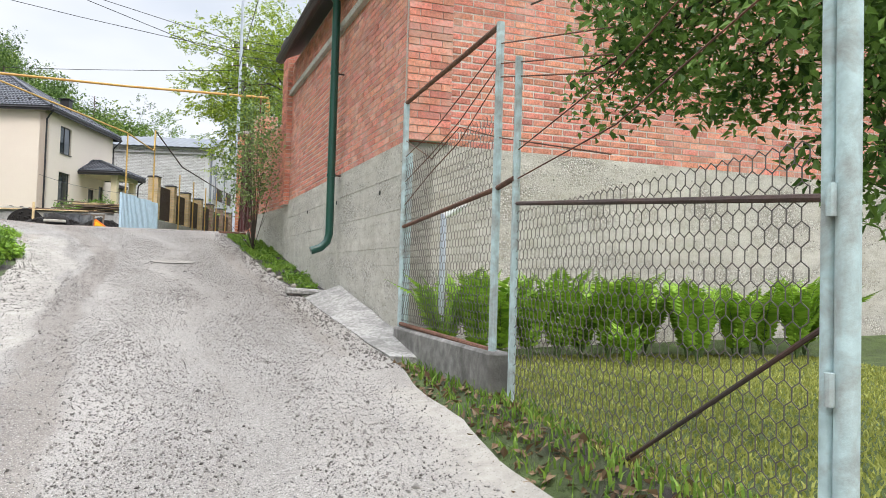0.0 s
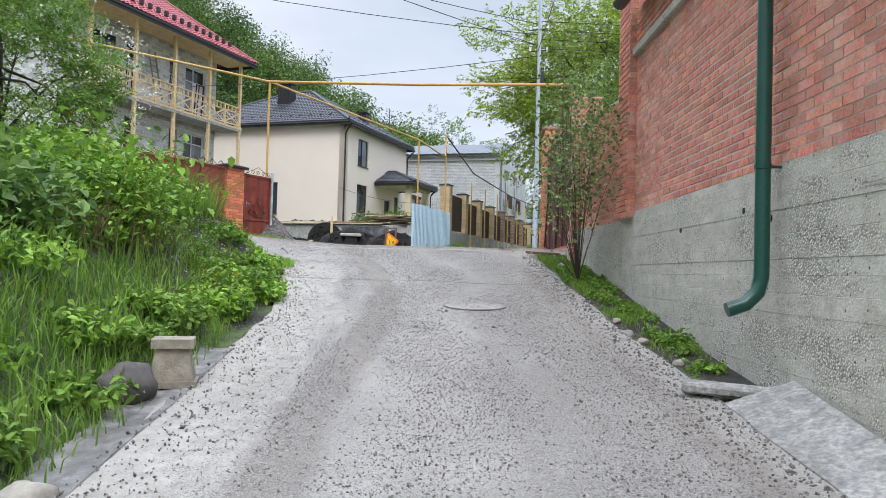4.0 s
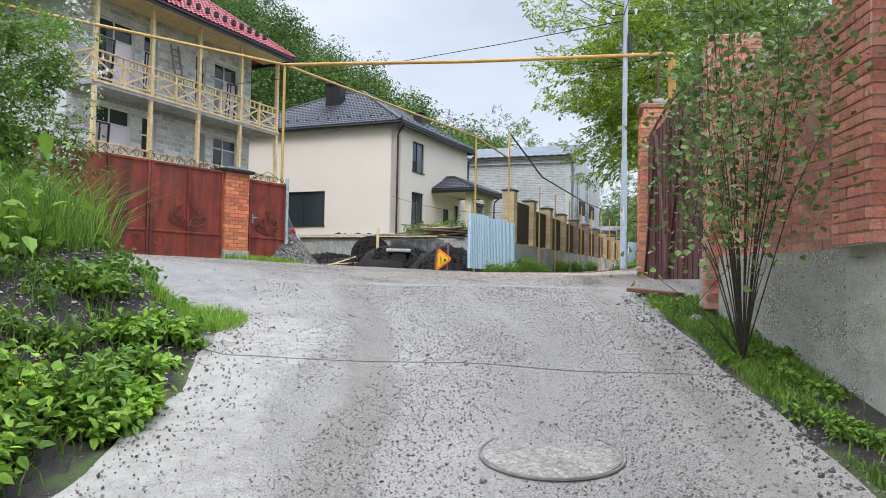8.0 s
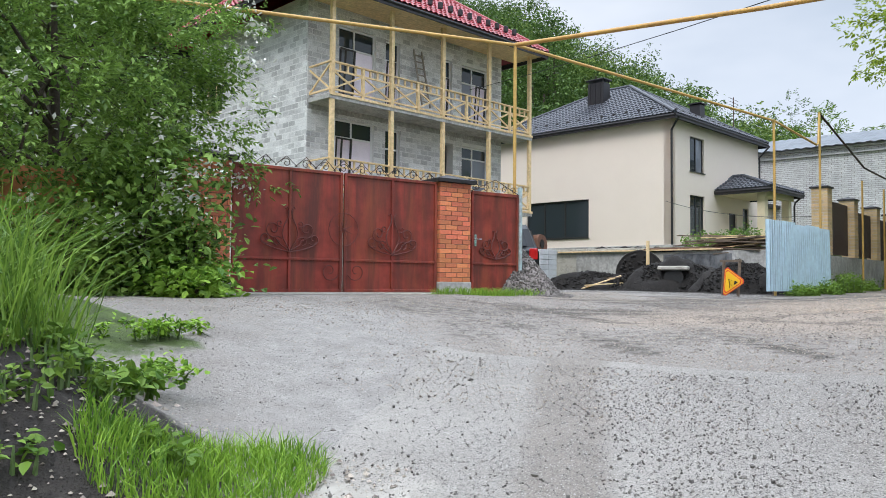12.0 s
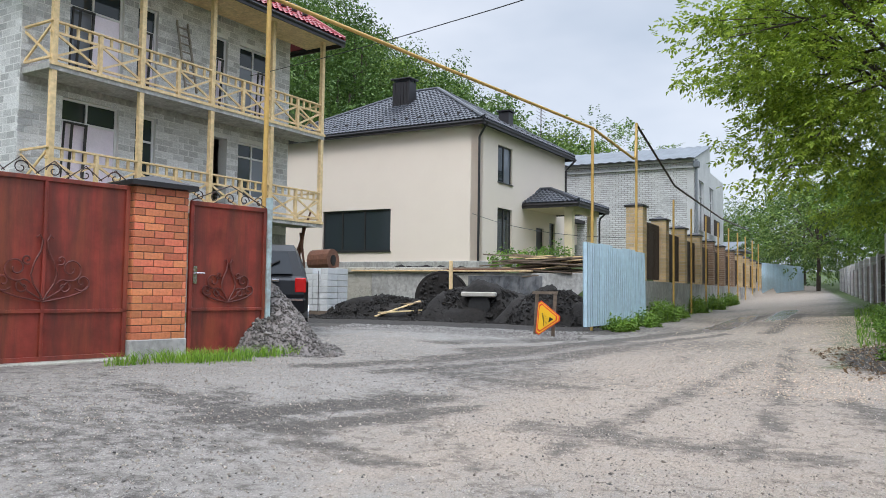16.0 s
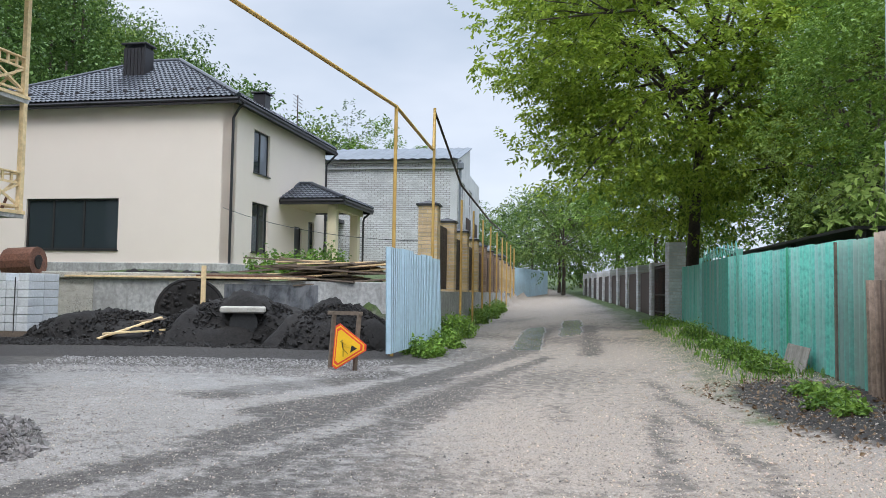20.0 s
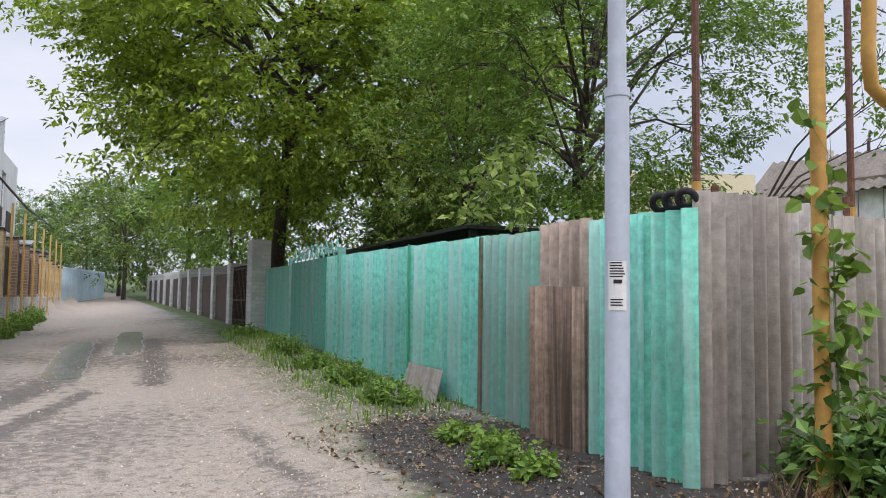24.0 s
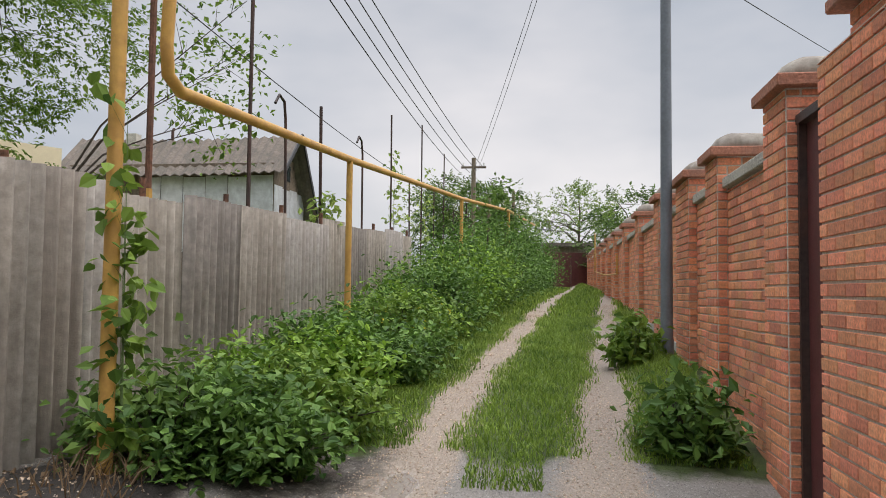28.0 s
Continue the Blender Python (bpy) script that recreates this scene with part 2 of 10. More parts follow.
def board_concrete(name, base):
    """Cast concrete with the marks of its boards: level bands and cracks, patches of bared pebbles, pits."""
    m = bpy.data.materials.new(name)
    m.use_nodes = True
    nt = m.node_tree
    bs = nt.nodes["Principled BSDF"]
    bs.inputs["Roughness"].default_value = 0.93
    tc = nt.nodes.new("ShaderNodeTexCoord")

    def tex(scale, stretch=(1, 1, 1), detail=5.0, rough=0.65):
        mp = nt.nodes.new("ShaderNodeMapping")
        mp.inputs["Scale"].default_value = stretch
        nt.links.new(tc.outputs["Object"], mp.inputs[0])
        n = node(nt, "ShaderNodeTexNoise", Scale=scale, Detail=detail, Roughness=rough)
        nt.links.new(mp.outputs[0], n.inputs["Vector"])
        return n.outputs["Fac"]

    def ramp(fac, stops):
        r = nt.nodes.new("ShaderNodeValToRGB")
        e = r.color_ramp.elements
        while len(e) < len(stops):
            e.new(0.5)
        for el, (p, c) in zip(e, stops):
            el.position, el.color = p, tuple(c) + (1,)
        nt.links.new(fac, r.inputs[0])
        return r.outputs[0]

    def mix(fac, a, b, mode="MIX"):
        n = nt.nodes.new("ShaderNodeMixRGB")
        n.blend_type = mode
        for k, v in ((0, fac), (1, a), (2, b)):
            if hasattr(v, "node"):
                nt.links.new(v, n.inputs[k])
            else:
                n.inputs[k].default_value = v
        return n.outputs[0]

    def grey(c):
        b = nt.nodes.new("ShaderNodeRGBToBW")
        nt.links.new(c, b.inputs[0])
        return b.outputs[0]

    skin = ramp(tex(1.0, (0.5, 0.5, 5.5), 4), [(0.3, hexmix(base, 0.72)[:3]), (0.5, base), (0.7, hexmix(base, 1.22)[:3])])
    skin = mix(ramp(tex(1.1, detail=7, rough=0.7), [(0.42, (0, 0, 0)), (0.68, (0.75, 0.75, 0.75))]), skin, hexmix((base[0], base[1] * 0.98, base[2] * 0.9), 0.62))
    skin = mix(0.35, skin, ramp(tex(60, detail=3), [(0.3, hexmix(base, 0.6)[:3]), (0.7, hexmix(base, 1.35)[:3])]))
    skin = mix(ramp(tex(3.4, (1, 1, 1.6), 9, 0.8), [(0.46, (0, 0, 0)), (0.60, (0.6, 0.6, 0.6))]), skin, hexmix((base[0] * 1.02, base[1] * 0.97, base[2] * 0.86), 0.60))
    vo = node(nt, "ShaderNodeTexVoronoi", Scale=52.0)
    nt.links.new(tc.outputs["Object"], vo.inputs["Vector"])
    stones = ramp(grey(vo.outputs["Color"]), [(0.12, (0.24, 0.225, 0.20)), (0.45, (0.50, 0.475, 0.425)), (0.85, (0.74, 0.71, 0.65))])
    gap = ramp(vo.outputs["Distance"], [(0.38, (1, 1, 1)), (0.62, (0.55, 0.53, 0.50))])
    bared = ramp(tex(1.3, (0.8, 0.8, 1.8), 6, 0.7), [(0.45, (0, 0, 0)), (0.62, (0.75, 0.75, 0.75))])
    col = mix(bared, skin, mix(1.0, stones, gap, "MULTIPLY"))
    crack = ramp(tex(1.5, (0.7, 0.7, 9.0), 7, 0.7), [(0.315, (0.8, 0.8, 0.8)), (0.36, (0, 0, 0))])
    col = mix(crack, col, hexmix(base, 0.36))
    pv = node(nt, "ShaderNodeTexVoronoi", Scale=11.0)
    nt.links.new(tc.outputs["Object"], pv.inputs["Vector"])
    pit = ramp(pv.outputs["Distance"], [(0.07, (1, 1, 1)), (0.13, (0, 0, 0))])
    col = mix(pit, col, hexmix(base, 0.22))
    nt.links.new(col, bs.inputs["Base Color"])
    h1 = mix(bared, ramp(tex(30), [(0.3, (0.35, 0.35, 0.35)), (0.7, (0.65, 0.65, 0.65))]), ramp(vo.outputs["Distance"], [(0.1, (1, 1, 1)), (0.65, (0, 0, 0))]))
    h1 = mix(crack, h1, (0, 0, 0, 1))
    h1 = mix(pit, h1, (0, 0, 0, 1))
    b = node(nt, "ShaderNodeBump", Strength=0.85, Distance=0.02)
    nt.links.new(h1, b.inputs["Height"])
    nt.links.new(b.outputs[0], bs.inputs["Normal"])
    return m


M_CONC = board_concrete("rough_concrete", (0.56, 0.535, 0.475))
def stone_layer(nt, vec, scale, density, stops, size=0.36):
    """Separate little stones lying on a surface: their colour, where they lie, and their height."""
    vo = node(nt, "ShaderNodeTexVoronoi", Scale=scale)
    nt.links.new(vec, vo.inputs["Vector"])
    sp = nt.nodes.new("ShaderNodeSeparateColor")
    nt.links.new(vo.outputs["Color"], sp.inputs[0])
    ok = nt.nodes.new("ShaderNodeMath")
    ok.operation = "LESS_THAN"
    nt.links.new(sp.outputs[0], ok.inputs[0])
    if hasattr(density, "node"):
        nt.links.new(density, ok.inputs[1])
    else:
        ok.inputs[1].default_value = density
    near = nt.nodes.new("ShaderNodeMapRange")
    near.inputs[1].default_value, near.inputs[2].default_value = size, size * 0.84
    nt.links.new(vo.outputs["Distance"], near.inputs[0])
    lie = nt.nodes.new("ShaderNodeMath")
    lie.operation = "MULTIPLY"
    nt.links.new(ok.outputs[0], lie.inputs[0])
    nt.links.new(near.outputs[0], lie.inputs[1])
    r = nt.nodes.new("ShaderNodeValToRGB")
    e = r.color_ramp.elements
    while len(e) < len(stops):
        e.new(0.5)
    for el, (p, c) in zip(e, stops):
        el.position, el.color = p, tuple(c) + (1,)
    nt.links.new(sp.outputs[1], r.inputs[0])
    dome = nt.nodes.new("ShaderNodeMapRange")
    dome.inputs[1].default_value, dome.inputs[2].default_value = size, 0.0
    nt.links.new(vo.outputs["Distance"], dome.inputs[0])
    high = nt.nodes.new("ShaderNodeMath")
    high.operation = "MULTIPLY"
    nt.links.new(dome.outputs[0], high.inputs[0])
    nt.links.new(lie.outputs[0], high.inputs[1])
    return r.outputs[0], lie.outputs[0], high.outputs[0]


def added(nt, a, k, b):
    """a * k + b"""
    n = nt.nodes.new("ShaderNodeMath")
    n.operation = "MULTIPLY_ADD"
    for i, v in enumerate((a, k, b)):
        if hasattr(v, "node"):
            nt.links.new(v, n.inputs[i])
        else:
            n.inputs[i].default_value = v
    return n.outputs[0]


GREYS = [(0.0, (0.06, 0.056, 0.052)), (0.3, (0.135, 0.126, 0.116)), (0.62, (0.24, 0.225, 0.207)), (0.86, (0.40, 0.378, 0.35)), (1.0, (0.56, 0.535, 0.50))]
M_CONCL = surface("pale_concrete", (0.46, 0.45, 0.43), 0.9, var=0.25, grain=10, stain=2.5, stain_amt=0.6, stain_col=(0.24, 0.23, 0.21), bump=0.5, bump_scale=40, streak=1.5)
M_RENDER = surface("cream_render", (0.84, 0.735, 0.635), 0.9, var=0.035, grain=60, stain=0.35, stain_amt=0.12, stain_col=(0.68, 0.58, 0.49), bump=0.25, bump_scale=140)
M_RENDERY = surface("cream_yellow_render", (0.74, 0.64, 0.45), 0.9, var=0.05, grain=60, stain_amt=0.15, bump=0.2, bump_scale=140)
M_GATE = surface("red_gate_paint", (0.265, 0.042, 0.028), 0.45, var=0.38, grain=2.6, stain=3.4, stain_amt=0.85, stain_col=(0.10, 0.030, 0.022), bump=0.15, bump_scale=25, streak=9)
M_GATEDK = surface("dull_gate_iron", (0.15, 0.034, 0.026), 0.55, var=0.3, grain=6, stain=3.0, stain_amt=0.5, stain_col=(0.06, 0.025, 0.02), bump=0.15)


def rusted(m, col, scale, amount):
    """Adds runs of rust down a painted sheet."""
    nt = m.node_tree
    bs = nt.nodes["Principled BSDF"]
    tc, mp = nt.nodes.new("ShaderNodeTexCoord"), nt.nodes.new("ShaderNodeMapping")
    mp.inputs["Scale"].default_value = (1, 1, 0.12)
    mp.inputs["Location"].default_value = (3.1, 0, 1.7)
    nt.links.new(tc.outputs["Object"], mp.inputs[0])
    n = node(nt, "ShaderNodeTexNoise", Scale=scale, Detail=7.0, Roughness=0.7)
    nt.links.new(mp.outputs[0], n.inputs["Vector"])
    r = nt.nodes.new("ShaderNodeMapRange")
    r.inputs[1].default_value, r.inputs[2].default_value, r.inputs[4].default_value = 0.48, 0.66, amount
    nt.links.new(n.outputs["Fac"], r.inputs[0])
    mx = nt.nodes.new("ShaderNodeMixRGB")
    nt.links.new(r.outputs[0], mx.inputs[0])
    nt.links.new(bs.inputs["Base Color"].links[0].from_socket, mx.inputs[1])
    mx.inputs[2].default_value = tuple(col) + (1,)
    nt.links.new(mx.outputs[0], bs.inputs["Base Color"])
    return m


rusted(M_GATE, (0.33, 0.085, 0.035), 2.2, 0.7)
M_GATED = surface("dark_red_metal", (0.10, 0.028, 0.028), 0.5, var=0.2, grain=9, stain=2.0, stain_amt=0.4, stain_col=(0.15, 0.06, 0.045), bump=0.15, streak=4)
M_IRON = surface("dark_iron", (0.05, 0.035, 0.032), 0.6, metal=0.2, var=0.3, stain_amt=0.4, stain_col=(0.13, 0.05, 0.03), bump=0.2)
M_RUST = surface("rusty_iron", (0.17, 0.075, 0.045), 0.85, var=0.4, grain=22, stain_amt=0.5, stain_col=(0.07, 0.04, 0.035), bump=0.5)
M_YPIPE = surface("yellow_pipe_paint", (0.60, 0.385, 0.11), 0.45, var=0.1, grain=10, stain=3, stain_amt=0.35, stain_col=(0.42, 0.22, 0.06), bump=0.1)
M_YBRIGHT = surface("bright_yellow_paint", (0.85, 0.63, 0.02), 0.4, var=0.05, stain=4, stain_amt=0.2, bump=0.08)
M_OCHRE = surface("ochre_pipe_paint", (0.57, 0.33, 0.08), 0.5, var=0.12, grain=12, stain=4, stain_amt=0.4, stain_col=(0.33, 0.15, 0.05), bump=0.15)
M_WOOD = surface("new_timber", (0.80, 0.60, 0.33), 0.6, var=0.18, grain=9, stain=3, stain_amt=0.25, stain_col=(0.45, 0.26, 0.1), bump=0.15, streak=5)
M_WOODG = surface("weathered_board", (0.21, 0.16, 0.12), 0.9, var=0.3, grain=12, stain_amt=0.5, bump=0.4, streak=3, island=0.3)
M_SLATE = surface("asbestos_cement", (0.325, 0.29, 0.248), 0.95, var=0.22, grain=12, stain=5.0, stain_amt=0.65, stain_col=(0.17, 0.145, 0.12), bump=0.4, bump_scale=80, streak=12, obj_random=0.12)
M_SLATEB = surface("brown_stained_cement", (0.36, 0.28, 0.22), 0.95, var=0.25, grain=12, stain=2.2, stain_amt=0.75, stain_col=(0.13, 0.095, 0.07), bump=0.35, bump_scale=80, streak=6)
M_TEAL = surface("turquoise_fence_paint", (0.135, 0.50, 0.385), 0.75, var=0.25, grain=14, stain=5.0, stain_amt=0.7, stain_col=(0.36, 0.50, 0.45), bump=0.3, bump_scale=70, streak=14, obj_random=0.14)
M_TEALD = surface("teal_fence_paint", (0.075, 0.33, 0.25), 0.8, var=0.25, grain=16, stain=4.0, stain_amt=0.75, stain_col=(0.27, 0.31, 0.27), bump=0.25, bump_scale=70, streak=45, obj_random=0.14)
M_ZINC = surface("blue_grey_zinc", (0.46, 0.60, 0.68), 0.35, metal=0.45, var=0.1, grain=6, stain=1.5, stain_amt=0.35, stain_col=(0.36, 0.44, 0.48), bump=0.05, streak=4)
M_POLE = surface("grey_pole_paint", (0.47, 0.52, 0.60), 0.5, var=0.08, grain=10, stain=3, stain_amt=0.3, stain_col=(0.36, 0.37, 0.40), bump=0.08, streak=2)
M_POLED = surface("dark_grey_pole", (0.16, 0.185, 0.215), 0.5, var=0.12, stain=3, stain_amt=0.3, bump=0.1)
M_PALEBLUE = surface("pale_blue_paint", (0.44, 0.56, 0.57), 0.6, var=0.15, grain=14, stain=5, stain_amt=0.6, stain_col=(0.22, 0.17, 0.14), bump=0.25)
M_GREENPIPE = surface("dark_green_pipe", (0.012, 0.075, 0.055), 0.3, var=0.1, stain_amt=0.2, bump=0.04)
M_ROOFRED = surface("red_roof_metal", (0.33, 0.035, 0.045), 0.4, var=0.1, grain=8, stain_amt=0.2, bump=0.05)
M_ROOFDK = surface("dark_roof_tile", (0.045, 0.05, 0.062), 0.38, var=0.15, grain=8, stain_amt=0.2, bump=0.05)
M_FASCIA = surface("dark_fascia", (0.022, 0.02, 0.022), 0.45, var=0.15, stain_amt=0.1, bump=0.04)
M_ROOFGREY = surface("grey_roof_sheet", (0.20, 0.22, 0.24), 0.95, var=0.08, stain=0.8, stain_amt=0.3, bump=0.05)
M_ROOFOLD = surface("old_slate_roof", (0.185, 0.155, 0.13), 0.95, var=0.25, grain=10, stain=1.5, stain_amt=0.6, stain_col=(0.10, 0.095, 0.08), bump=0.4, streak=1)
M_BROWNSHEET = surface("brown_profiled_sheet", (0.055, 0.035, 0.028), 0.5, var=0.12, stain_amt=0.2, bump=0.04)
M_WHITEF = surface("white_frame", (0.74, 0.74, 0.74), 0.4, var=0.03, stain_amt=0.1, bump=0.0)
M_DARKF = surface("dark_frame", (0.03, 0.027, 0.026), 0.45, var=0.1, stain_amt=0.1, bump=0.0)
M_GLASS = glazing("window_glass", (0.035, 0.045, 0.05))
M_CARGLASS = glazing("tinted_car_glass", (0.01, 0.012, 0.014))
M_CARGLASS.node_tree.nodes["Principled BSDF"].inputs["Specular IOR Level"].default_value = 0.3
M_GLASSL = glazing("pale_window_glass", (0.20, 0.22, 0.26))
# pane film whose pale lilac base colour carries a painted reflection of the sky
M_FILMSKY = surface("lilac_film_sky_reflection", (0.92, 0.83, 0.93), 0.25, metal=0.1, var=0.05, stain=2, stain_amt=0.12, stain_col=(0.5, 0.46, 0.5), bump=0.04, bump_scale=5)
# near-black that puts the shade of unlit rooms and hollows into the colour
M_SHADEDARK = surface("painted_shade_black", (0.03, 0.03, 0.03), 0.95, var=0.2, bump=0.0)
M_BLACKCAR = surface("black_car_paint", (0.006, 0.007, 0.009), 0.3, var=0.05, stain_amt=0.0, bump=0.0)
M_BLACKCAR.node_tree.nodes["Principled BSDF"].inputs["Specular IOR Level"].default_value = 0.3
M_RUBBER = surface("black_rubber", (0.02, 0.02, 0.021), 0.85, var=0.2, bump=0.3)
M_CHROME = surface("chrome", (0.7, 0.7, 0.72), 0.15, metal=1.0, var=0.03, stain_amt=0.0, bump=0.0)
M_REDLAMP = surface("red_lamp_lens", (0.45, 0.01, 0.01), 0.2, var=0.05, stain_amt=0, bump=0.0)
M_PLATE = surface("white_plate", (0.78, 0.78, 0.78), 0.4, var=0.02, stain_amt=0.0, bump=0.0)
M_BLACK = surface("black_print", (0.015, 0.015, 0.015), 0.6, var=0.05, stain_amt=0.0, bump=0.0)
M_SIGNR = surface("sign_red", (0.72, 0.07, 0.03), 0.45, var=0.05, stain_amt=0.1, bump=0.0)
M_SIGNY = surface("sign_yellow", (0.86, 0.50, 0.02), 0.45, var=0.05, stain_amt=0.1, bump=0.0)
M_WIRE = surface("black_cable", (0.02, 0.02, 0.022), 0.6, var=0.1, stain_amt=0.0, bump=0.0)
M_MESHWIRE = surface("grey_wire", (0.15, 0.13, 0.12), 0.6, metal=0.4, var=0.2, stain_amt=0.3, bump=0.0)
M_PAPER = surface("white_paper", (0.72, 0.72, 0.70), 0.8, var=0.04, stain_amt=0.15, bump=0.05)
M_SOIL = surface("black_soil", (0.016, 0.014, 0.0125), 0.95, var=0.5, grain=18, stain=2, stain_amt=0.4, stain_col=(0.034, 0.029, 0.025), bump=1.0, bump_scale=25)
M_STONE = surface("grey_stone", (0.30, 0.285, 0.27), 0.85, var=0.25, grain=30, stain_amt=0.3, bump=0.4, island=0.35)
M_GRAVEL = surface("dark_gravel", (0.165, 0.15, 0.138), 0.85, var=0.25, grain=30, stain_amt=0.2, bump=0.3, island=0.55)
M_WHITEBLOCK = surface("pale_block", (0.62, 0.63, 0.63), 0.9, var=0.1, grain=20, stain_amt=0.25, bump=0.3, obj_random=0.08)
M_BARK = surface("bark", (0.075, 0.058, 0.045), 0.95, var=0.35, grain=18, stain_amt=0.4, bump=1.0, bump_scale=35)
M_STEM = surface("green_stem", (0.10, 0.16, 0.05), 0.7, var=0.2, stain_amt=0.2, bump=0.1)
M_DRYSTEM = surface("dry_stem", (0.23, 0.16, 0.10), 0.9, var=0.3, stain_amt=0.3, bump=0.2)
L_MAPLE = leafy("maple_leaf", (0.075, 0.16, 0.02), (0.42, 0.53, 0.07), through=0.42)
L_DARK = leafy("dark_leaf", (0.03, 0.085, 0.022), (0.20, 0.33, 0.075))
L_ROSE = leafy("rose_leaf", (0.05, 0.11, 0.035), (0.24, 0.34, 0.11))
L_HAW = leafy("hawthorn_leaf", (0.045, 0.11, 0.025), (0.30, 0.46, 0.10))
L_MID = leafy("mid_leaf", (0.06, 0.145, 0.025), (0.22, 0.34, 0.055))
L_WEED = leafy("weed_leaf", (0.065, 0.18, 0.025), (0.28, 0.45, 0.06))
L_HEDGE = leafy("hedge_leaf", (0.028, 0.085, 0.02), (0.15, 0.28, 0.055))
L_PALE = leafy("pale_leaf", (0.15, 0.25, 0.05), (0.42, 0.54, 0.14), through=0.45)
L_FOREST = leafy("forest_leaf", (0.03, 0.075, 0.022), (0.13, 0.22, 0.05), rough=0.6, through=0.22)
L_FOREST2 = leafy("forest_leaf_light", (0.09, 0.17, 0.04), (0.23, 0.32, 0.07), through=0.25)
L_ALLEY = leafy("alley_grass_blade", (0.07, 0.16, 0.022), (0.28, 0.40, 0.07))
L_GRASS = leafy("grass_blade", (0.055, 0.15, 0.02), (0.24, 0.38, 0.06))
L_TUFT = leafy("tuft_blade", (0.08, 0.22, 0.022), (0.30, 0.48, 0.06))
L_LAWN = leafy("lawn_blade", (0.20, 0.25, 0.045), (0.44, 0.45, 0.12))
L_FERN = leafy("fern_leaf", (0.15, 0.32, 0.03), (0.36, 0.57, 0.07))
L_YELLOW = leafy("yellow_flower", (0.60, 0.48, 0.02), (0.78, 0.62, 0.04), through=0.2)
L_WHITE = leafy("white_flower", (0.60, 0.60, 0.52), (0.75, 0.75, 0.70), through=0.2)
L_DRY = leafy("dry_leaf", (0.10, 0.055, 0.03), (0.24, 0.16, 0.09), through=0.1)


# ---- building blocks ----
def link(name, me, material, parent=None, label="", m=None):
    ob = new(name, me)
    if material and not me.materials:
        me.materials.append(material)
    if parent:
        ob.parent = parent
    if m is not None:
        ob.matrix_basis = m
    if label:
        ob["label"] = label
    return ob


def part(name, bm, material, parent=None, label="", smooth=False, m=None):
    me = bpy.data.meshes.new(name)
    bm.to_mesh(me)
    bm.free()
    if smooth:
        me.polygons.foreach_set("use_smooth", [True] * len(me.polygons))
    return link(name, me, material, parent, label, m)


def thing(name, m, label, category, group=""):
    ob = new(name)
    ob.empty_display_size = 0.2
    ob.matrix_basis = m
    return tagged(ob, label, category, group)


def arrays(name, verts, faces, material, parent=None, label="", m=None, smooth=False, stuff=False):
    """A mesh from numpy arrays of corners and equal-sided faces."""
    verts = np.asarray(verts, dtype=np.float32).reshape(-1, 3)
    faces = np.asarray(faces, dtype=np.int32)
    k = faces.shape[1]
    me = bpy.data.meshes.new(name)
    me.vertices.add(len(verts))
    me.vertices.foreach_set("co", verts.ravel())
    me.loops.add(faces.size)
    me.loops.foreach_set("vertex_index", faces.ravel())
    me.polygons.add(len(faces))
    me.polygons.foreach_set("loop_start", np.arange(0, faces.size, k, dtype=np.int32))
    me.polygons.foreach_set("use_smooth", np.full(len(faces), smooth, dtype=bool))
    me.update()
    me.validate()
    ob = link(name, me, material, parent, label, m)
    if stuff:
        ob["kind"] = "stuff"
    return ob


def box(bm, x0, x1, y0, y1, z0, z1, m=None, bevel=0.0):
    vs = [bm.verts.new(p) for p in ((x0, y0, z0), (x1, y0, z0), (x1, y1, z0), (x0, y1, z0), (x0, y0, z1), (x1, y0, z1), (x1, y1, z1), (x0, y1, z1))]
    fs = [bm.faces.new([vs[i] for i in f]) for f in ((3, 2, 1, 0), (4, 5, 6, 7), (0, 1, 5, 4), (1, 2, 6, 5), (2, 3, 7, 6), (3, 0, 4, 7))]
    if bevel > 0:
        es = list({e for f in fs for e in f.edges})
        r = bmesh.ops.bevel(bm, geom=es, offset=bevel, segments=1, affect="EDGES")
        vs = list({v for f in r["faces"] for v in f.verts} | {v for v in vs if v.is_valid})
    if m is not None:
        bmesh.ops.transform(bm, matrix=m, verts=vs)
    return bm


def boxed(x0, x1, y0, y1, z0, z1, bevel=0.0):
    return box(bmesh.new(), x0, x1, y0, y1, z0, z1, bevel=bevel)


def tube(bm, pts, r, seg=8, r2=None, cap=True):
    """A round bar along the points; r2: its radius at the far end."""
    pts = [Vector(p) for p in pts]
    n = len(pts)
    rings = []
    up = None
    for i, p in enumerate(pts):
        d = (pts[min(i + 1, n - 1)] - pts[max(i - 1, 0)]).normalized()
        if up is None:
            up = d.orthogonal().normalized()
        up = (up - d * up.dot(d))
        up = up.normalized() if up.length > 1e-5 else d.orthogonal().normalized()
        w = d.cross(up)
        rr = r if r2 is None else r + (r2 - r) * i / max(1, n - 1)
        rings.append([bm.verts.new(p + (up * math.cos(a) + w * math.sin(a)) * rr) for a in [2 * math.pi * k / seg for k in range(seg)]])
    for a, b in zip(rings, rings[1:]):
        for k in range(seg):
            bm.faces.new((a[k], a[(k + 1) % seg], b[(k + 1) % seg], b[k]))
    if cap:
        bm.faces.new([bm.verts.new(v.co) for v in rings[0][::-1]])
        bm.faces.new([bm.verts.new(v.co) for v in rings[-1]])
    return bm


def tubed(pts, r, seg=8, r2=None):
    return tube(bmesh.new(), pts, r, seg, r2)


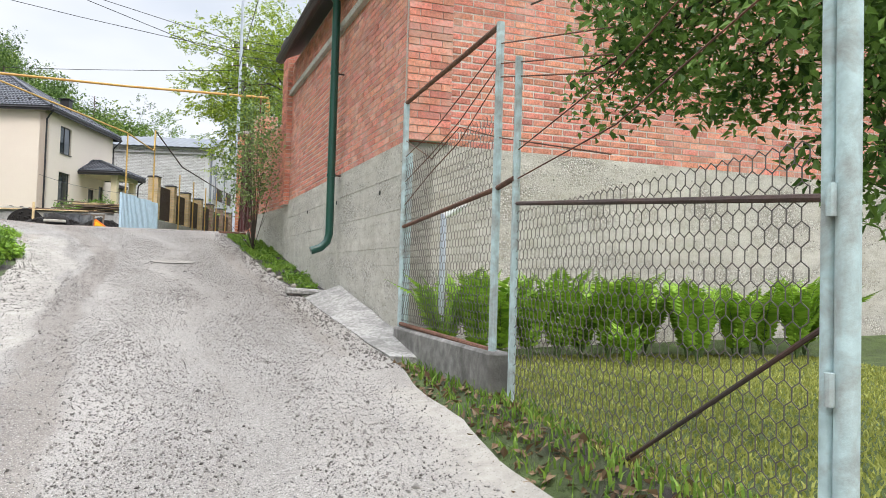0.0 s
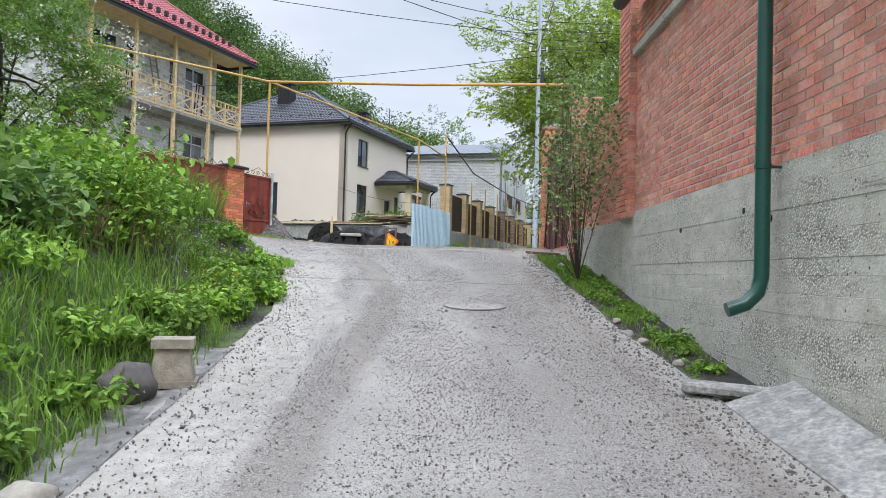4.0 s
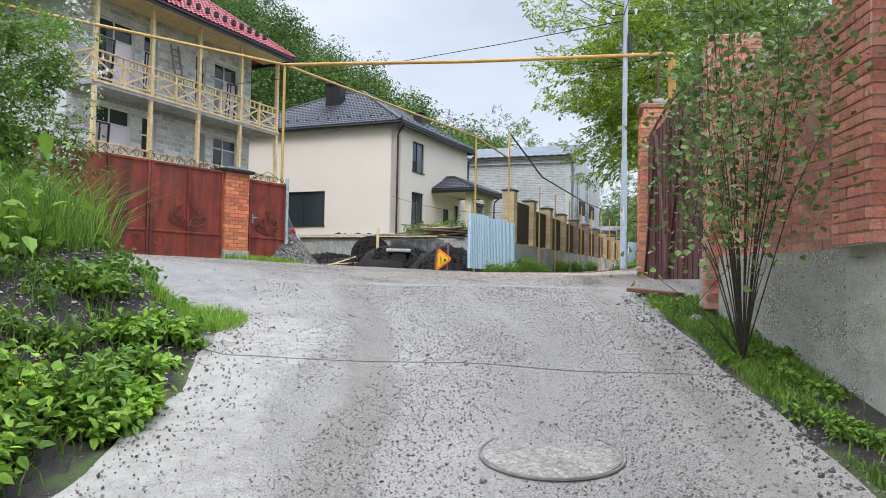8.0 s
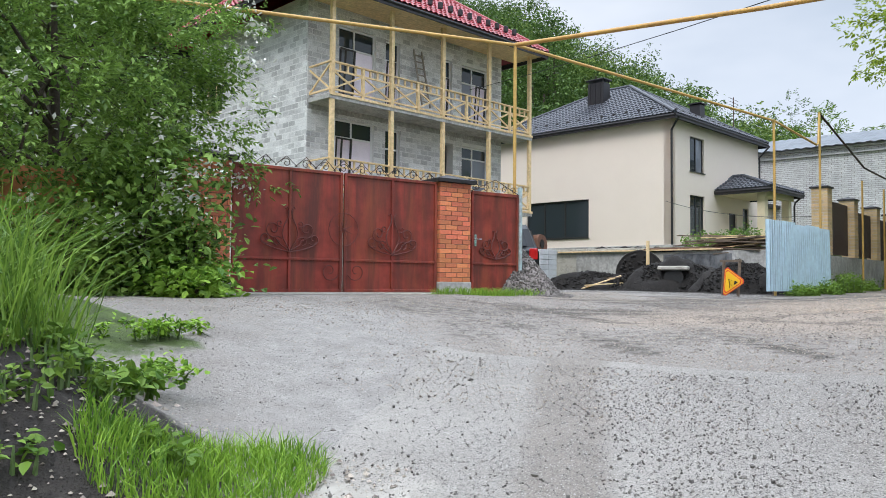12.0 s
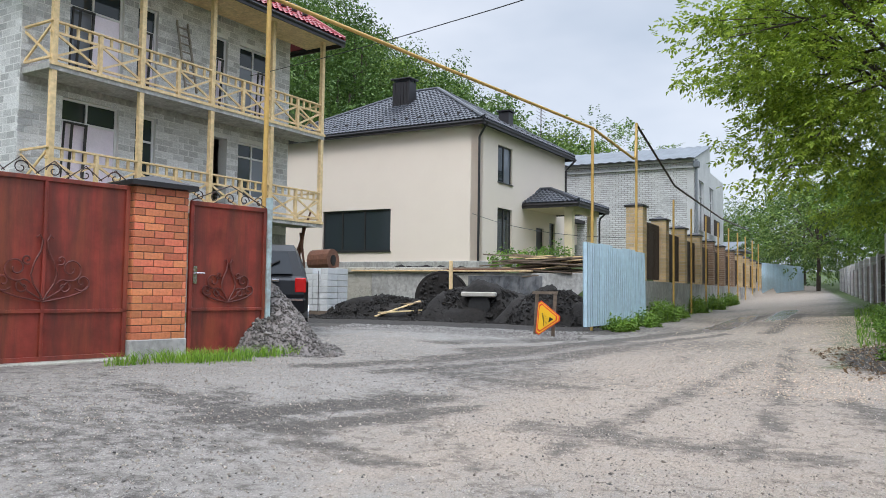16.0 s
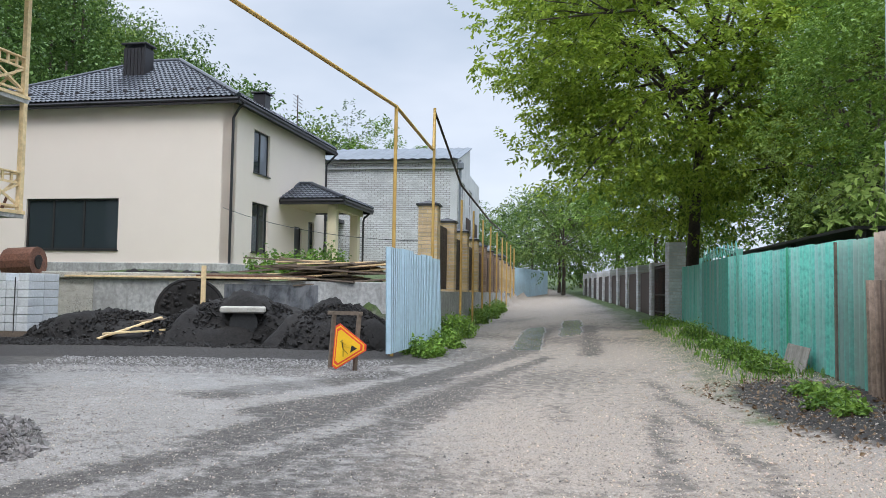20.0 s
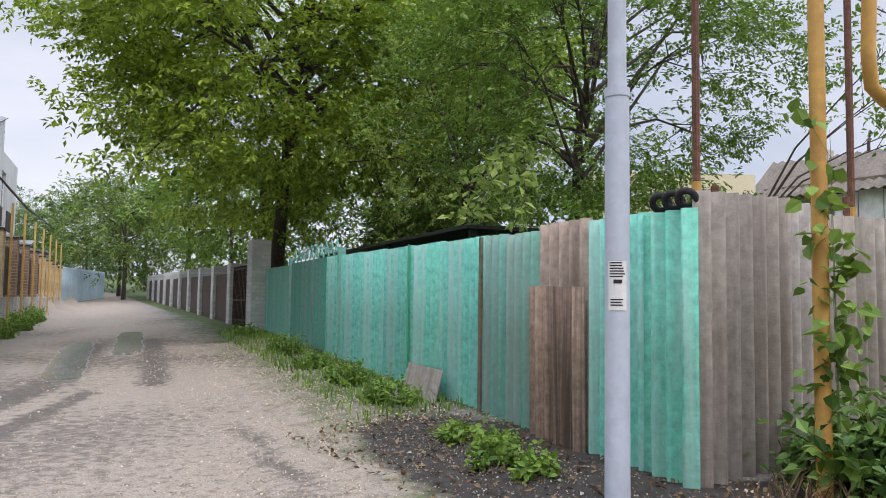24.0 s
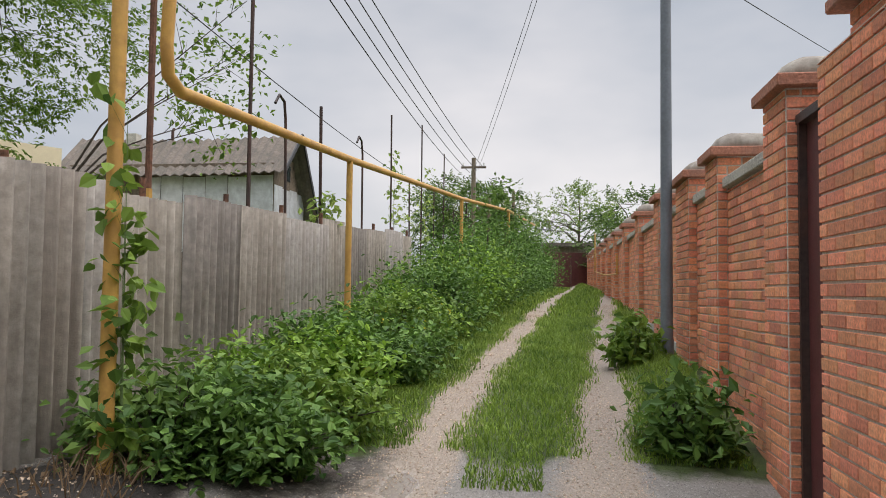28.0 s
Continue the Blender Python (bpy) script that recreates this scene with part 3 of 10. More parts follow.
def bar(bm, p, q, w, h):
    """A square bar from p to q."""
    p, q = Vector(p), Vector(q)
    m = Matrix.Translation(p) @ (q - p).to_track_quat("Y", "Z").to_matrix().to_4x4()
    return box(bm, -w / 2, w / 2, 0, (q - p).length, -h / 2, h / 2, m)


def boxes_mesh(bx):
    """Corners and faces of many boxes given as rows x0 x1 y0 y1 z0 z1."""
    b = np.asarray(bx, dtype=np.float64)
    x0, x1, y0, y1, z0, z1 = b.T
    v = np.stack([np.stack(c, 1) for c in ((x0, y0, z0), (x1, y0, z0), (x1, y1, z0), (x0, y1, z0), (x0, y0, z1), (x1, y0, z1), (x1, y1, z1), (x0, y1, z1))], 1)
    f = np.array([(3, 2, 1, 0), (4, 5, 6, 7), (0, 1, 5, 4), (1, 2, 6, 5), (2, 3, 7, 6), (3, 0, 4, 7)])
    faces = (np.arange(len(b))[:, None, None] * 8 + f[None]).reshape(-1, 4)
    return v.reshape(-1, 3), faces


def bond(length, z0, z1, course, brick, openings=(), rng=None, joint=0.012, low=None, high=None):
    """Bricks of a running bond on a wall: rows s0 s1 z0 z1, clear of the openings; low(s), high(s): its sloping foot and top."""
    rng = rng or np.random.default_rng(3)
    out = []
    n = int(math.ceil((z1 - z0) / course - 0.01))
    for i in range(n):
        za, zb = z0 + i * course, min(z1, z0 + (i + 1) * course) - joint
        s = -(i % 2) * brick / 2
        while s < length - 0.02:
            a, b = max(0, s), min(length, s + brick) - joint
            s += brick
            if b - a < 0.03:
                continue
            mid = (a + b) / 2
            if low and za < low(mid) or high and zb > high(mid):
                continue
            pieces = [(a, b)]
            for o0, o1, p0, p1 in openings:
                if zb > p0 and za < p1:
                    cut = []
                    for u, v in pieces:
                        if v <= o0 or u >= o1:
                            cut.append((u, v))
                        else:
                            if o0 - u > 0.03:
                                cut.append((u, o0 - 0.004))
                            if v - o1 > 0.03:
                                cut.append((o1 + 0.004, v))
                    pieces = cut
            for u, v in pieces:
                out.append((u, v, za, zb))
    return np.array(out)


def lay(parent, rows, name, mat_piece, mat_rest, near=None, limit=300, proud=0.012, depth=0.05, seed=1):
    """Lay bricks on the face y = 0 of the parent's frame, which looks along -y: the near ones as parts, the rest joined."""
    if not len(rows):
        return
    rng = np.random.default_rng(seed)
    keep = np.zeros(len(rows), bool)
    if near is not None:
        ids = [i for i, r in enumerate(rows) if near(*r)][:limit]
        keep[ids] = True
    rest = rows[~keep]
    if len(rest):
        j = rng.uniform(-0.003, 0.003, len(rest))
        v, f = boxes_mesh(np.stack([rest[:, 0], rest[:, 1], -proud + j, np.full(len(rest), depth), rest[:, 2], rest[:, 3]], 1))
        arrays(name + "work", v, f, mat_rest, parent, stuff=True)
    shapes = {}
    for r in rows[keep]:
        key = (round(r[1] - r[0], 2), round(r[3] - r[2], 3))
        if key not in shapes:
            bm = boxed(0, key[0], -proud, depth, 0, key[1], bevel=0.005)
            me = bpy.data.meshes.new(name)
            bm.to_mesh(me)
            bm.free()
            me.materials.append(mat_piece)
            shapes[key] = me
        ob = link(name, shapes[key], None, parent)
        ob.location = (r[0], rng.uniform(-0.003, 0.003), r[2])
        ob.rotation_euler = (0, rng.uniform(-0.004, 0.004), rng.uniform(-0.006, 0.006))


def slabs_with_holes(bm, length, z0, z1, thick, openings):
    """A wall along x from y = 0 to thick, with rectangular openings cut through it."""
    xs = sorted({0, length, *[o[0] for o in openings], *[o[1] for o in openings]})
    for a, b in zip(xs, xs[1:]):
        mid = (a + b) / 2
        hs = sorted([(o[2], o[3]) for o in openings if o[0] < mid < o[1]])
        z = z0
        for p, q in hs:
            if p > z:
                box(bm, a, b, 0, thick, z, p)
            z = max(z, q)
        if z < z1:
            box(bm, a, b, 0, thick, z, z1)
    bmesh.ops.remove_doubles(bm, verts=bm.verts, dist=0.0005)
    return bm


# ---- foliage ----
def leaf_blades(pts, d, u, L, slim=0.30, oval=False):
    """Folded leaves at the points, along d, their upper side towards u; oval: with rounded sides."""
    n = len(pts)
    d = d / (np.linalg.norm(d, axis=1)[:, None] + 1e-9)
    w = np.cross(d, u)
    w /= np.linalg.norm(w, axis=1)[:, None] + 1e-9
    nrm = np.cross(w, d)
    tip = pts + d * L - nrm * L * 0.12
    if not oval:
        mid = pts + d * L * 0.45
        v = np.stack([pts, mid + w * L * slim + nrm * L * 0.08, tip, mid - w * L * slim + nrm * L * 0.08], 1).reshape(-1, 3)
        k = np.arange(n)[:, None] * 4
        return v, np.concatenate([k + [0, 3, 2], k + [0, 2, 1]], 0)
    lo, hi = pts + d * L * 0.28, pts + d * L * 0.66 - nrm * L * 0.03
    s0, s1, fold = w * L * slim, w * L * slim * 0.78, nrm * L * 0.07
    v = np.stack([pts, lo + s0 + fold, hi + s1 + fold, tip, hi - s1 + fold, lo - s0 + fold], 1).reshape(-1, 3)
    k = np.arange(n)[:, None] * 6
    return v, np.concatenate([k + [0, 2, 1], k + [0, 3, 2], k + [0, 4, 3], k + [0, 5, 4]], 0)


def leaf_cloud(pts, size, rng, droop=0.3, slim=0.30, spread=0.4, oval=False, up=1.0):
    """Leaves at the points: folded blades of about that length, turned at random."""
    n = len(pts)
    L = size * rng.uniform(1 - spread, 1 + spread, n)[:, None]
    d = rng.normal(size=(n, 3))
    d[:, 2] = d[:, 2] * 0.6 - droop
    u = rng.normal(size=(n, 3)) * 0.5
    u[:, 2] += up
    return leaf_blades(pts, d, u, L, slim, oval)


def leaf_sprays(pts, size, rng, centre, per=8, droop=0.25, slim=0.26, oval=False):
    """Twigs that reach out from the centre, each with leaves in two rows and one at its tip."""
    n = len(pts)
    way = pts - np.asarray(centre)
    way /= np.linalg.norm(way, axis=1)[:, None] + 1e-6
    way = way * 0.9 + rng.normal(size=(n, 3)) * 0.6
    way[:, 2] -= droop
    way /= np.linalg.norm(way, axis=1)[:, None] + 1e-9
    side = np.cross(way, np.array([0, 0, 1.0]) + rng.normal(size=(n, 3)) * 0.35)
    side /= np.linalg.norm(side, axis=1)[:, None] + 1e-9
    reach = size * rng.uniform(1.6, 3.0, n)[:, None]
    P, D, U, LL = [], [], [], []
    for k in range(per):
        last = k == per - 1
        q = 1.0 if last else (k // 2 + 0.6) / ((per + 1) // 2)
        f = 0.0 if last else (1 if k % 2 else -1)
        P.append(pts + way * reach * q)
        D.append(way * (0.55 if f else 1.0) + side * f + rng.normal(size=(n, 3)) * 0.22 - np.array([0, 0, 0.18]))
        u = rng.normal(size=(n, 3)) * 0.35
        u[:, 2] += 1.0
        U.append(u)
        LL.append(size * rng.uniform(0.65, 1.25, n)[:, None])
    return leaf_blades(np.concatenate(P), np.concatenate(D), np.concatenate(U), np.concatenate(LL), slim, oval)


def ball(rng, n, c, r, shell=0.35):
    d = rng.normal(size=(n, 3))
    d /= np.linalg.norm(d, axis=1)[:, None]
    q = rng.uniform(shell ** 3, 1, n) ** (1 / 3)
    return np.asarray(c) + d * q[:, None] * np.asarray(r)


def blades(pts, height, rng, lean=0.35, width=0.012):
    """Grass: a bent blade of two pieces at each point."""
    n = len(pts)
    h = height * rng.uniform(0.45, 1.25, n)[:, None]
    a = rng.uniform(0, 2 * np.pi, n)
    side = np.stack([np.cos(a), np.sin(a), np.zeros(n)], 1) * width * (0.6 + h / height * 0.5)
    b = rng.uniform(0, 2 * np.pi, n)
    out = np.stack([np.cos(b), np.sin(b), np.zeros(n)], 1) * h * rng.uniform(0.1, 1, n)[:, None] * lean
    up = np.array([0, 0, 1.0])
    mid = pts + out * 0.35 + up * h * 0.6
    tip = pts + out * 1.2 + up * h * 0.95
    v = np.stack([pts - side, pts + side, mid + side * 0.8, mid - side * 0.8, tip], 1).reshape(-1, 3)
    k = np.arange(n)[:, None] * 5
    f = np.concatenate([k + [0, 1, 2], k + [0, 2, 3], k + [3, 2, 4]], 0)
    return v, f


def tree(name, x, y, z, height, crown, leaves, leaf, mat, label, seed, trunk=0.16, limbs=9, base=0.3, lean=(0, 0), clumps=70, bark=None, category="tree", loose=0.16, flat=0.6, low=False):
    """A tree: a tapered trunk, limbs that fork, and a crown of leaf clumps at their ends. crown: radii across and up."""
    rng = np.random.default_rng(seed)
    t = thing(name, pose(x, y, z), label, category)
    bm = bmesh.new()
    top = Vector((lean[0], lean[1], height * 0.72))
    stem = [Vector((0, 0, -0.2)), Vector((lean[0] * 0.1 + 0.05, lean[1] * 0.1, height * 0.2)), Vector((lean[0] * 0.4, lean[1] * 0.4 + 0.08, height * 0.45)), top]
    tube(bm, stem, trunk, 10, trunk * 0.3)
    part("trunk", bm, bark or M_BARK, t, smooth=True)
    cz = height - crown[2]
    cc = np.array([lean[0], lean[1], cz])
    ends = []
    for i in range(clumps):
        d = rng.normal(size=3)
        d /= np.linalg.norm(d)
        if d[2] < -0.55 and not low:
            d[2] *= 0.5
        q = rng.uniform(0.35, 1.0) ** 0.5
        wob = 1 + 0.22 * math.sin(3 * math.atan2(d[1], d[0]) + seed) + 0.12 * math.sin(5 * d[2] * 2 + seed)
        ends.append(cc + d * np.array(crown) * q * wob)
    ends = np.array(ends)
    bm = bmesh.new()
    for i in range(limbs):
        k = rng.uniform(base, 0.95)
        p0 = stem[1].lerp(stem[3], k)
        e = Vector(ends[rng.integers(len(ends))])
        mid = p0.lerp(e, 0.5) + Vector((0, 0, 0.12 * (e - p0).length))
        tube(bm, [p0, mid, e], trunk * 0.34, 6, trunk * 0.06)
        for j in range(4):
            e2 = Vector(ends[np.argsort(np.linalg.norm(ends - np.array(e), axis=1))[j + 1]])
            tube(bm, [mid.lerp(e, 0.3 * j / 3 + 0.2), mid.lerp(e2, 0.6), e2], trunk * 0.12, 4, trunk * 0.03, cap=False)
    part("branchwork", bm, bark or M_BARK, t)
    pts = []
    per = leaves // clumps
    rad = np.array(crown) * loose + 0.12
    for e in ends:
        s = rng.uniform(0.7, 1.5)
        pts.append(ball(rng, int(per * s), e, rad * s * np.array([1.3, 1.3, flat]), 0.1))
    pts = np.concatenate(pts)
    v, f = leaf_sprays(pts[rng.permutation(len(pts))[:len(pts) // 8]], leaf * 1.05, rng, cc - np.array([0, 0, crown[2] * 0.35]))
    arrays("crown", v, f, mat, t)
    return t


def shrub(name, x, y, z, rx, ry, h, leaves, leaf, mat, label, seed, stems=14, flowers=None, category="bush", upright=False, oval=False, bushy=1.0, up=1.0):
    """A bush or a stand of weeds: stems that fan out and leaves about them, denser outside."""
    rng = np.random.default_rng(seed)
    t = thing(name, pose(x, y, z), label, category)
    bm = bmesh.new()
    ends = []
    for i in range(stems):
        a, q = rng.uniform(0, 6.283), math.sqrt(rng.uniform(0.02, 1))
        e = Vector((math.cos(a) * rx * q * 0.9, math.sin(a) * ry * q * 0.9, h * rng.uniform(0.6, 1.0) * (1 - 0.45 * q * q)))
        s = Vector((e.x * 0.35, e.y * 0.35, -0.05)) if not upright else Vector((e.x * 0.9, e.y * 0.9, -0.05))
        tube(bm, [s, s.lerp(e, 0.55) + Vector((0, 0, h * 0.08)), e], 0.012 + h * 0.004, 5, 0.004, cap=False)
        ends.append((s, e))
    part("stemwork", bm, M_STEM if upright else M_BARK, t)
    per = max(4, leaves // stems)
    pts = []
    for s, e in ends:
        k = rng.uniform(0.12, 1.05, per)[:, None]
        c = np.array(s)[None] * (1 - k) + np.array(e)[None] * k
        sp = (0.06 + 0.14 * h) * (0.5 if upright else 1) * bushy
        pts.append(c + rng.normal(size=(per, 3)) * sp * (0.5 + k * 0.6))
    pts = np.concatenate(pts)
    pts[:, 2] = np.maximum(pts[:, 2], rng.uniform(0.0, 0.1, len(pts)))
    v, f = leaf_cloud(pts, leaf, rng, droop=0.15, oval=oval, up=up)
    arrays("foliage", v, f, mat, t)
    if flowers:
        fm, count, size = flowers
        ids = rng.permutation(len(pts))[:count * 4]
        ids = ids[np.argsort(-pts[ids, 2])][:count]
        fp = np.repeat(pts[ids] + np.array([0, 0, 0.05]), 5, 0) + rng.normal(size=(count * 5, 3)) * size * 0.5
        v, f = leaf_cloud(fp, size, rng, droop=-0.2)
        arrays("blossom", v, f, fm, t)
    return t


# ---- the lie of the land ----
def ss(a, b, v):
    t = np.clip((v - a) / (b - a), 0, 1)
    return t * t * (3 - 2 * t)


def road_level(y):
    k = [-60, 0, 9.3, 12, 15, 21, 24, 42, 80, 400]
    h = [-5.6, 0, 0.88, 1.2, 1.58, 2.48, 2.65, 2.87, 3.5, 8]
    return (np.interp(y - 1.0, k, h) + 2 * np.interp(y, k, h) + np.interp(y + 1.0, k, h)) / 4


def fence_x(y):
    """The street side of the walled yard."""
    return -4.16 + 0.194 * (y - 43.0)


def yard_edge(x):
    """The front of the retaining wall of the yard."""
    return 42.5 - 0.234 * (x + 4.3)


def ground_z(x, y, rough=True):
    x, y = np.asarray(x, float), np.asarray(y, float)
    g = road_level(y)
    # bank and terrace on the west
    t_low = g + 0.95 + 0.35 * ss(-7, -14, x)
    t_high = np.full_like(g, 2.9)
    k = ss(16.6, 20.5, y)
    level = t_low * (1 - k) + np.maximum(t_high, g + 0.02) * k
    k2 = ss(17.0, 18.8, y)
    xa = -3.3 - 0.13 * (y - 12) * ss(4, 12, y) - 0.0
    xa = xa * (1 - k2) + -4.4 * k2
    xb = (xa - 1.7) * (1 - k2) + -9.2 * k2
    z = g + ss(0, 1, (xa - x) / (xa - xb)) * (level - g)
    # east side: the alley climbs away, the verge at the fence is a little higher
    e = ss(23.5, 25.5, y)
    alley = np.interp(x, [-1, 0.5, 1.7, 3.6, 8.3, 11.6, 18, 30, 60], [0, 0.06, 0.14, 0.40, 0.70, 0.9, 1.2, 1.5, 2.2])
    z = z + e * (alley + 0.14 * ss(-1.6, 0.6, x) * (1 - ss(1.5, 4, x)) * ss(28.0, 29.5, y) + 0.2 * ss(26.1, 25.4, y) * ss(3, 5, x))
    # beside the brick garage
    gd = ss(1.35, 1.75, x) * (1 - ss(8.0, 9.0, y))
    z = z * (1 - gd) + np.minimum(0.62 + 0.0 * y, g + 0.55) * gd
    # the raised yard behind the retaining wall
    inside = ss(0.05, 0.3, y - yard_edge(x)) * ss(0.05, 0.3, fence_x(y) - x) * ss(-17.5, -16.5, x) * (1 - ss(95, 110, y))
    z = z * (1 - inside) + (4.2 + 0.055 * np.clip(y - 43, 0, 14)) * inside
    # the wooded hill
    start = np.interp(y, [-20, 30, 66, 82, 140], [-34, -31, -25, -9, -6])
    z = z + 0.62 * np.clip(start - x, 0, 90) * ss(0, 8, start - x)
    z = z + 0.03 * np.clip(y - 105, 0, 60)
    if rough:
        z = z + 0.012 * np.sin(x * 2.3 + 1.3 * np.sin(y * 0.9)) * np.sin(y * 1.7 + x)
    return z


def gz(x, y):
    return float(ground_z(x, y))


def road_right(y):
    return float(np.interp(y, [-8, 3.7, 6.9, 9.5, 10.9, 14.8, 17.5, 20, 23], [1.5, 1.47, 1.42, 1.15, 0.98, 0.43, 0.07, -0.3, -0.4]))


def road_left(y):
    return float(np.interp(y, [-8, 0, 7.4, 10.3, 14.2, 16.1, 18.0, 21], [-2.2, -2.25, -2.63, -3.0, -3.5, -3.95, -4.5, -5.5]))


def ground_material():
    """Crushed stone and dirt on the lane, grass, black soil, by the masks of the sheet."""
    m = bpy.data.materials.new("ground_cover")
    m.use_nodes = True
    nt = m.node_tree
    bs = nt.nodes["Principled BSDF"]
    tc = nt.nodes.new("ShaderNodeTexCoord")
    vec = tc.outputs["Object"]

    def noise_tex(scale, detail=4.0, rough=0.6, dist=0.0):
        n = node(nt, "ShaderNodeTexNoise", Scale=scale, Detail=detail, Roughness=rough, Distortion=dist)
        nt.links.new(vec, n.inputs["Vector"])
        return n.outputs["Fac"]

    def ramp(fac, stops):
        r = nt.nodes.new("ShaderNodeValToRGB")
        e = r.color_ramp.elements
        while len(e) < len(stops):
            e.new(0.5)
        for el, (p, c) in zip(e, stops):
            el.position, el.color = p, tuple(c) + (1,)
        nt.links.new(fac, r.inputs[0])
        return r.outputs[0]

    def mix(fac, a, b, mode="MIX"):
        n = nt.nodes.new("ShaderNodeMixRGB")
        n.blend_type = mode
        for s, v in ((0, fac), (1, a), (2, b)):
            if hasattr(v, "node"):
                nt.links.new(v, n.inputs[s])
            else:
                n.inputs[s].default_value = v
        return n.outputs[0]

    bed = ramp(noise_tex(34, 6, 0.75), [(0.3, (0.145, 0.130, 0.115)), (0.5, (0.255, 0.232, 0.207)), (0.7, (0.40, 0.37, 0.335))])
    dirt = ramp(noise_tex(2.6, 8, 0.72, 0.6), [(0.25, (0.155, 0.137, 0.12)), (0.5, (0.27, 0.245, 0.215)), (0.75, (0.40, 0.37, 0.335))])
    dirt = mix(0.45, dirt, bed)
    fines = mix(0.5, bed, ramp(noise_tex(1.7, 6, 0.7), [(0.3, (0.17, 0.157, 0.143)), (0.7, (0.34, 0.315, 0.29))]))

    def mask(name):
        a = nt.nodes.new("ShaderNodeAttribute")
        a.attribute_name = name
        return a.outputs["Fac"]

    def ragged(name, lo=0.35, hi=0.65, scale=3.0, amp=0.5):
        ad = nt.nodes.new("ShaderNodeMath")
        ad.operation = "MULTIPLY_ADD"
        nt.links.new(noise_tex(scale, 6, 0.7), ad.inputs[0])
        ad.inputs[1].default_value = amp * 2
        ad.inputs[2].default_value = -amp
        s = nt.nodes.new("ShaderNodeMath")
        s.operation = "ADD"
        nt.links.new(ad.outputs[0], s.inputs[0])
        nt.links.new(mask(name), s.inputs[1])
        r = nt.nodes.new("ShaderNodeMapRange")
        r.inputs[1].default_value, r.inputs[2].default_value = lo, hi
        nt.links.new(s.outputs[0], r.inputs[0])
        return r.outputs[0]

    grass = ramp(noise_tex(5, 6, 0.7), [(0.3, (0.035, 0.05, 0.015)), (0.6, (0.08, 0.12, 0.03)), (0.8, (0.12, 0.15, 0.05))])
    soil = ramp(noise_tex(9, 6, 0.75), [(0.3, (0.018, 0.015, 0.013)), (0.6, (0.045, 0.038, 0.032)), (0.8, (0.13, 0.12, 0.105))])
    pale = ramp(noise_tex(4, 6, 0.7), [(0.3, (0.22, 0.207, 0.19)), (0.6, (0.33, 0.312, 0.288)), (0.8, (0.42, 0.40, 0.37))])
    col = mix(ragged("dirt"), fines, dirt)
    tan = ramp(noise_tex(48, 6, 0.75), [(0.3, (0.21, 0.165, 0.125)), (0.5, (0.35, 0.285, 0.225)), (0.7, (0.49, 0.415, 0.34))])
    col = mix(ragged("tan", scale=4.0, amp=0.35), col, tan)
    earth = ramp(noise_tex(11, 8, 0.78), [(0.3, (0.028, 0.024, 0.020)), (0.5, (0.072, 0.062, 0.052)), (0.7, (0.16, 0.14, 0.12))])
    col = mix(ragged("mud", 0.40, 0.75, 8.0, 0.85), col, earth)
    col = mix(ragged("pale", scale=2.2, amp=0.6), col, pale)
    thick = added(nt, noise_tex(0.9, 5, 0.65), 1.5, -0.50)
    c1, l1, h1 = stone_layer(nt, vec, 42.0, added(nt, thick, 0.32, -0.05), GREYS)
    c2, l2, h2 = stone_layer(nt, vec, 70.0, added(nt, thick, 0.8, 0.08), GREYS, 0.42)
    c3, l3, h3 = stone_layer(nt, vec, 120.0, 0.7, GREYS, 0.48)
    col = mix(mix(1.0, l3, (0.6, 0.6, 0.6, 1), "MULTIPLY"), col, c3)
    col = mix(l2, col, c2)
    col = mix(l1, col, c1)
    col = mix(mix(1.0, ragged("tan", 0.3, 0.8, 4.0, 0.35), (0.5, 0.5, 0.5, 1), "MULTIPLY"), col, tan)
    col = mix(mix(1.0, ragged("mud", 0.42, 0.8, 8.0, 0.8), (0.55, 0.55, 0.55, 1), "MULTIPLY"), col, earth)
    col = mix(ragged("grass"), col, grass)
    col = mix(ragged("soil", scale=4, amp=0.45), col, soil)
    wet = ragged("wet", 0.45, 0.6, 1.2, 0.35)
    col = mix(wet, col, mix(1.0, col, (0.65, 0.65, 0.66, 1), "MULTIPLY"))
    nt.links.new(col, bs.inputs["Base Color"])
    rr = nt.nodes.new("ShaderNodeMapRange")
    rr.inputs[3].default_value, rr.inputs[4].default_value = 0.88, 0.2
    nt.links.new(wet, rr.inputs[0])
    nt.links.new(rr.outputs[0], bs.inputs["Roughness"])
    tall = added(nt, h1, 0.9, added(nt, h2, 0.55, added(nt, h3, 0.25, added(nt, noise_tex(16, 7, 0.75), 0.55, 0.0))))
    b = node(nt, "ShaderNodeBump", Strength=0.9, Distance=0.03)
    dry = nt.nodes.new("ShaderNodeMapRange")
    dry.inputs[3].default_value, dry.inputs[4].default_value = 0.9, 0.04
    nt.links.new(wet, dry.inputs[0])
    nt.links.new(dry.outputs[0], b.inputs["Strength"])
    nt.links.new(tall, b.inputs["Height"])
    nt.links.new(b.outputs[0], bs.inputs["Normal"])
    return m


def spread(lo, hi, fine0, fine1, step, grow=1.22):
    mid = list(np.arange(fine0, fine1 + step / 2, step))
    s, v, right = step, fine1, []
    while v < hi:
        s *= grow
        v += s
        right.append(v)
    s, v, left = step, fine0, []
    while v > lo:
        s *= grow
        v -= s
        left.append(v)
    return np.array(left[::-1] + mid + right)


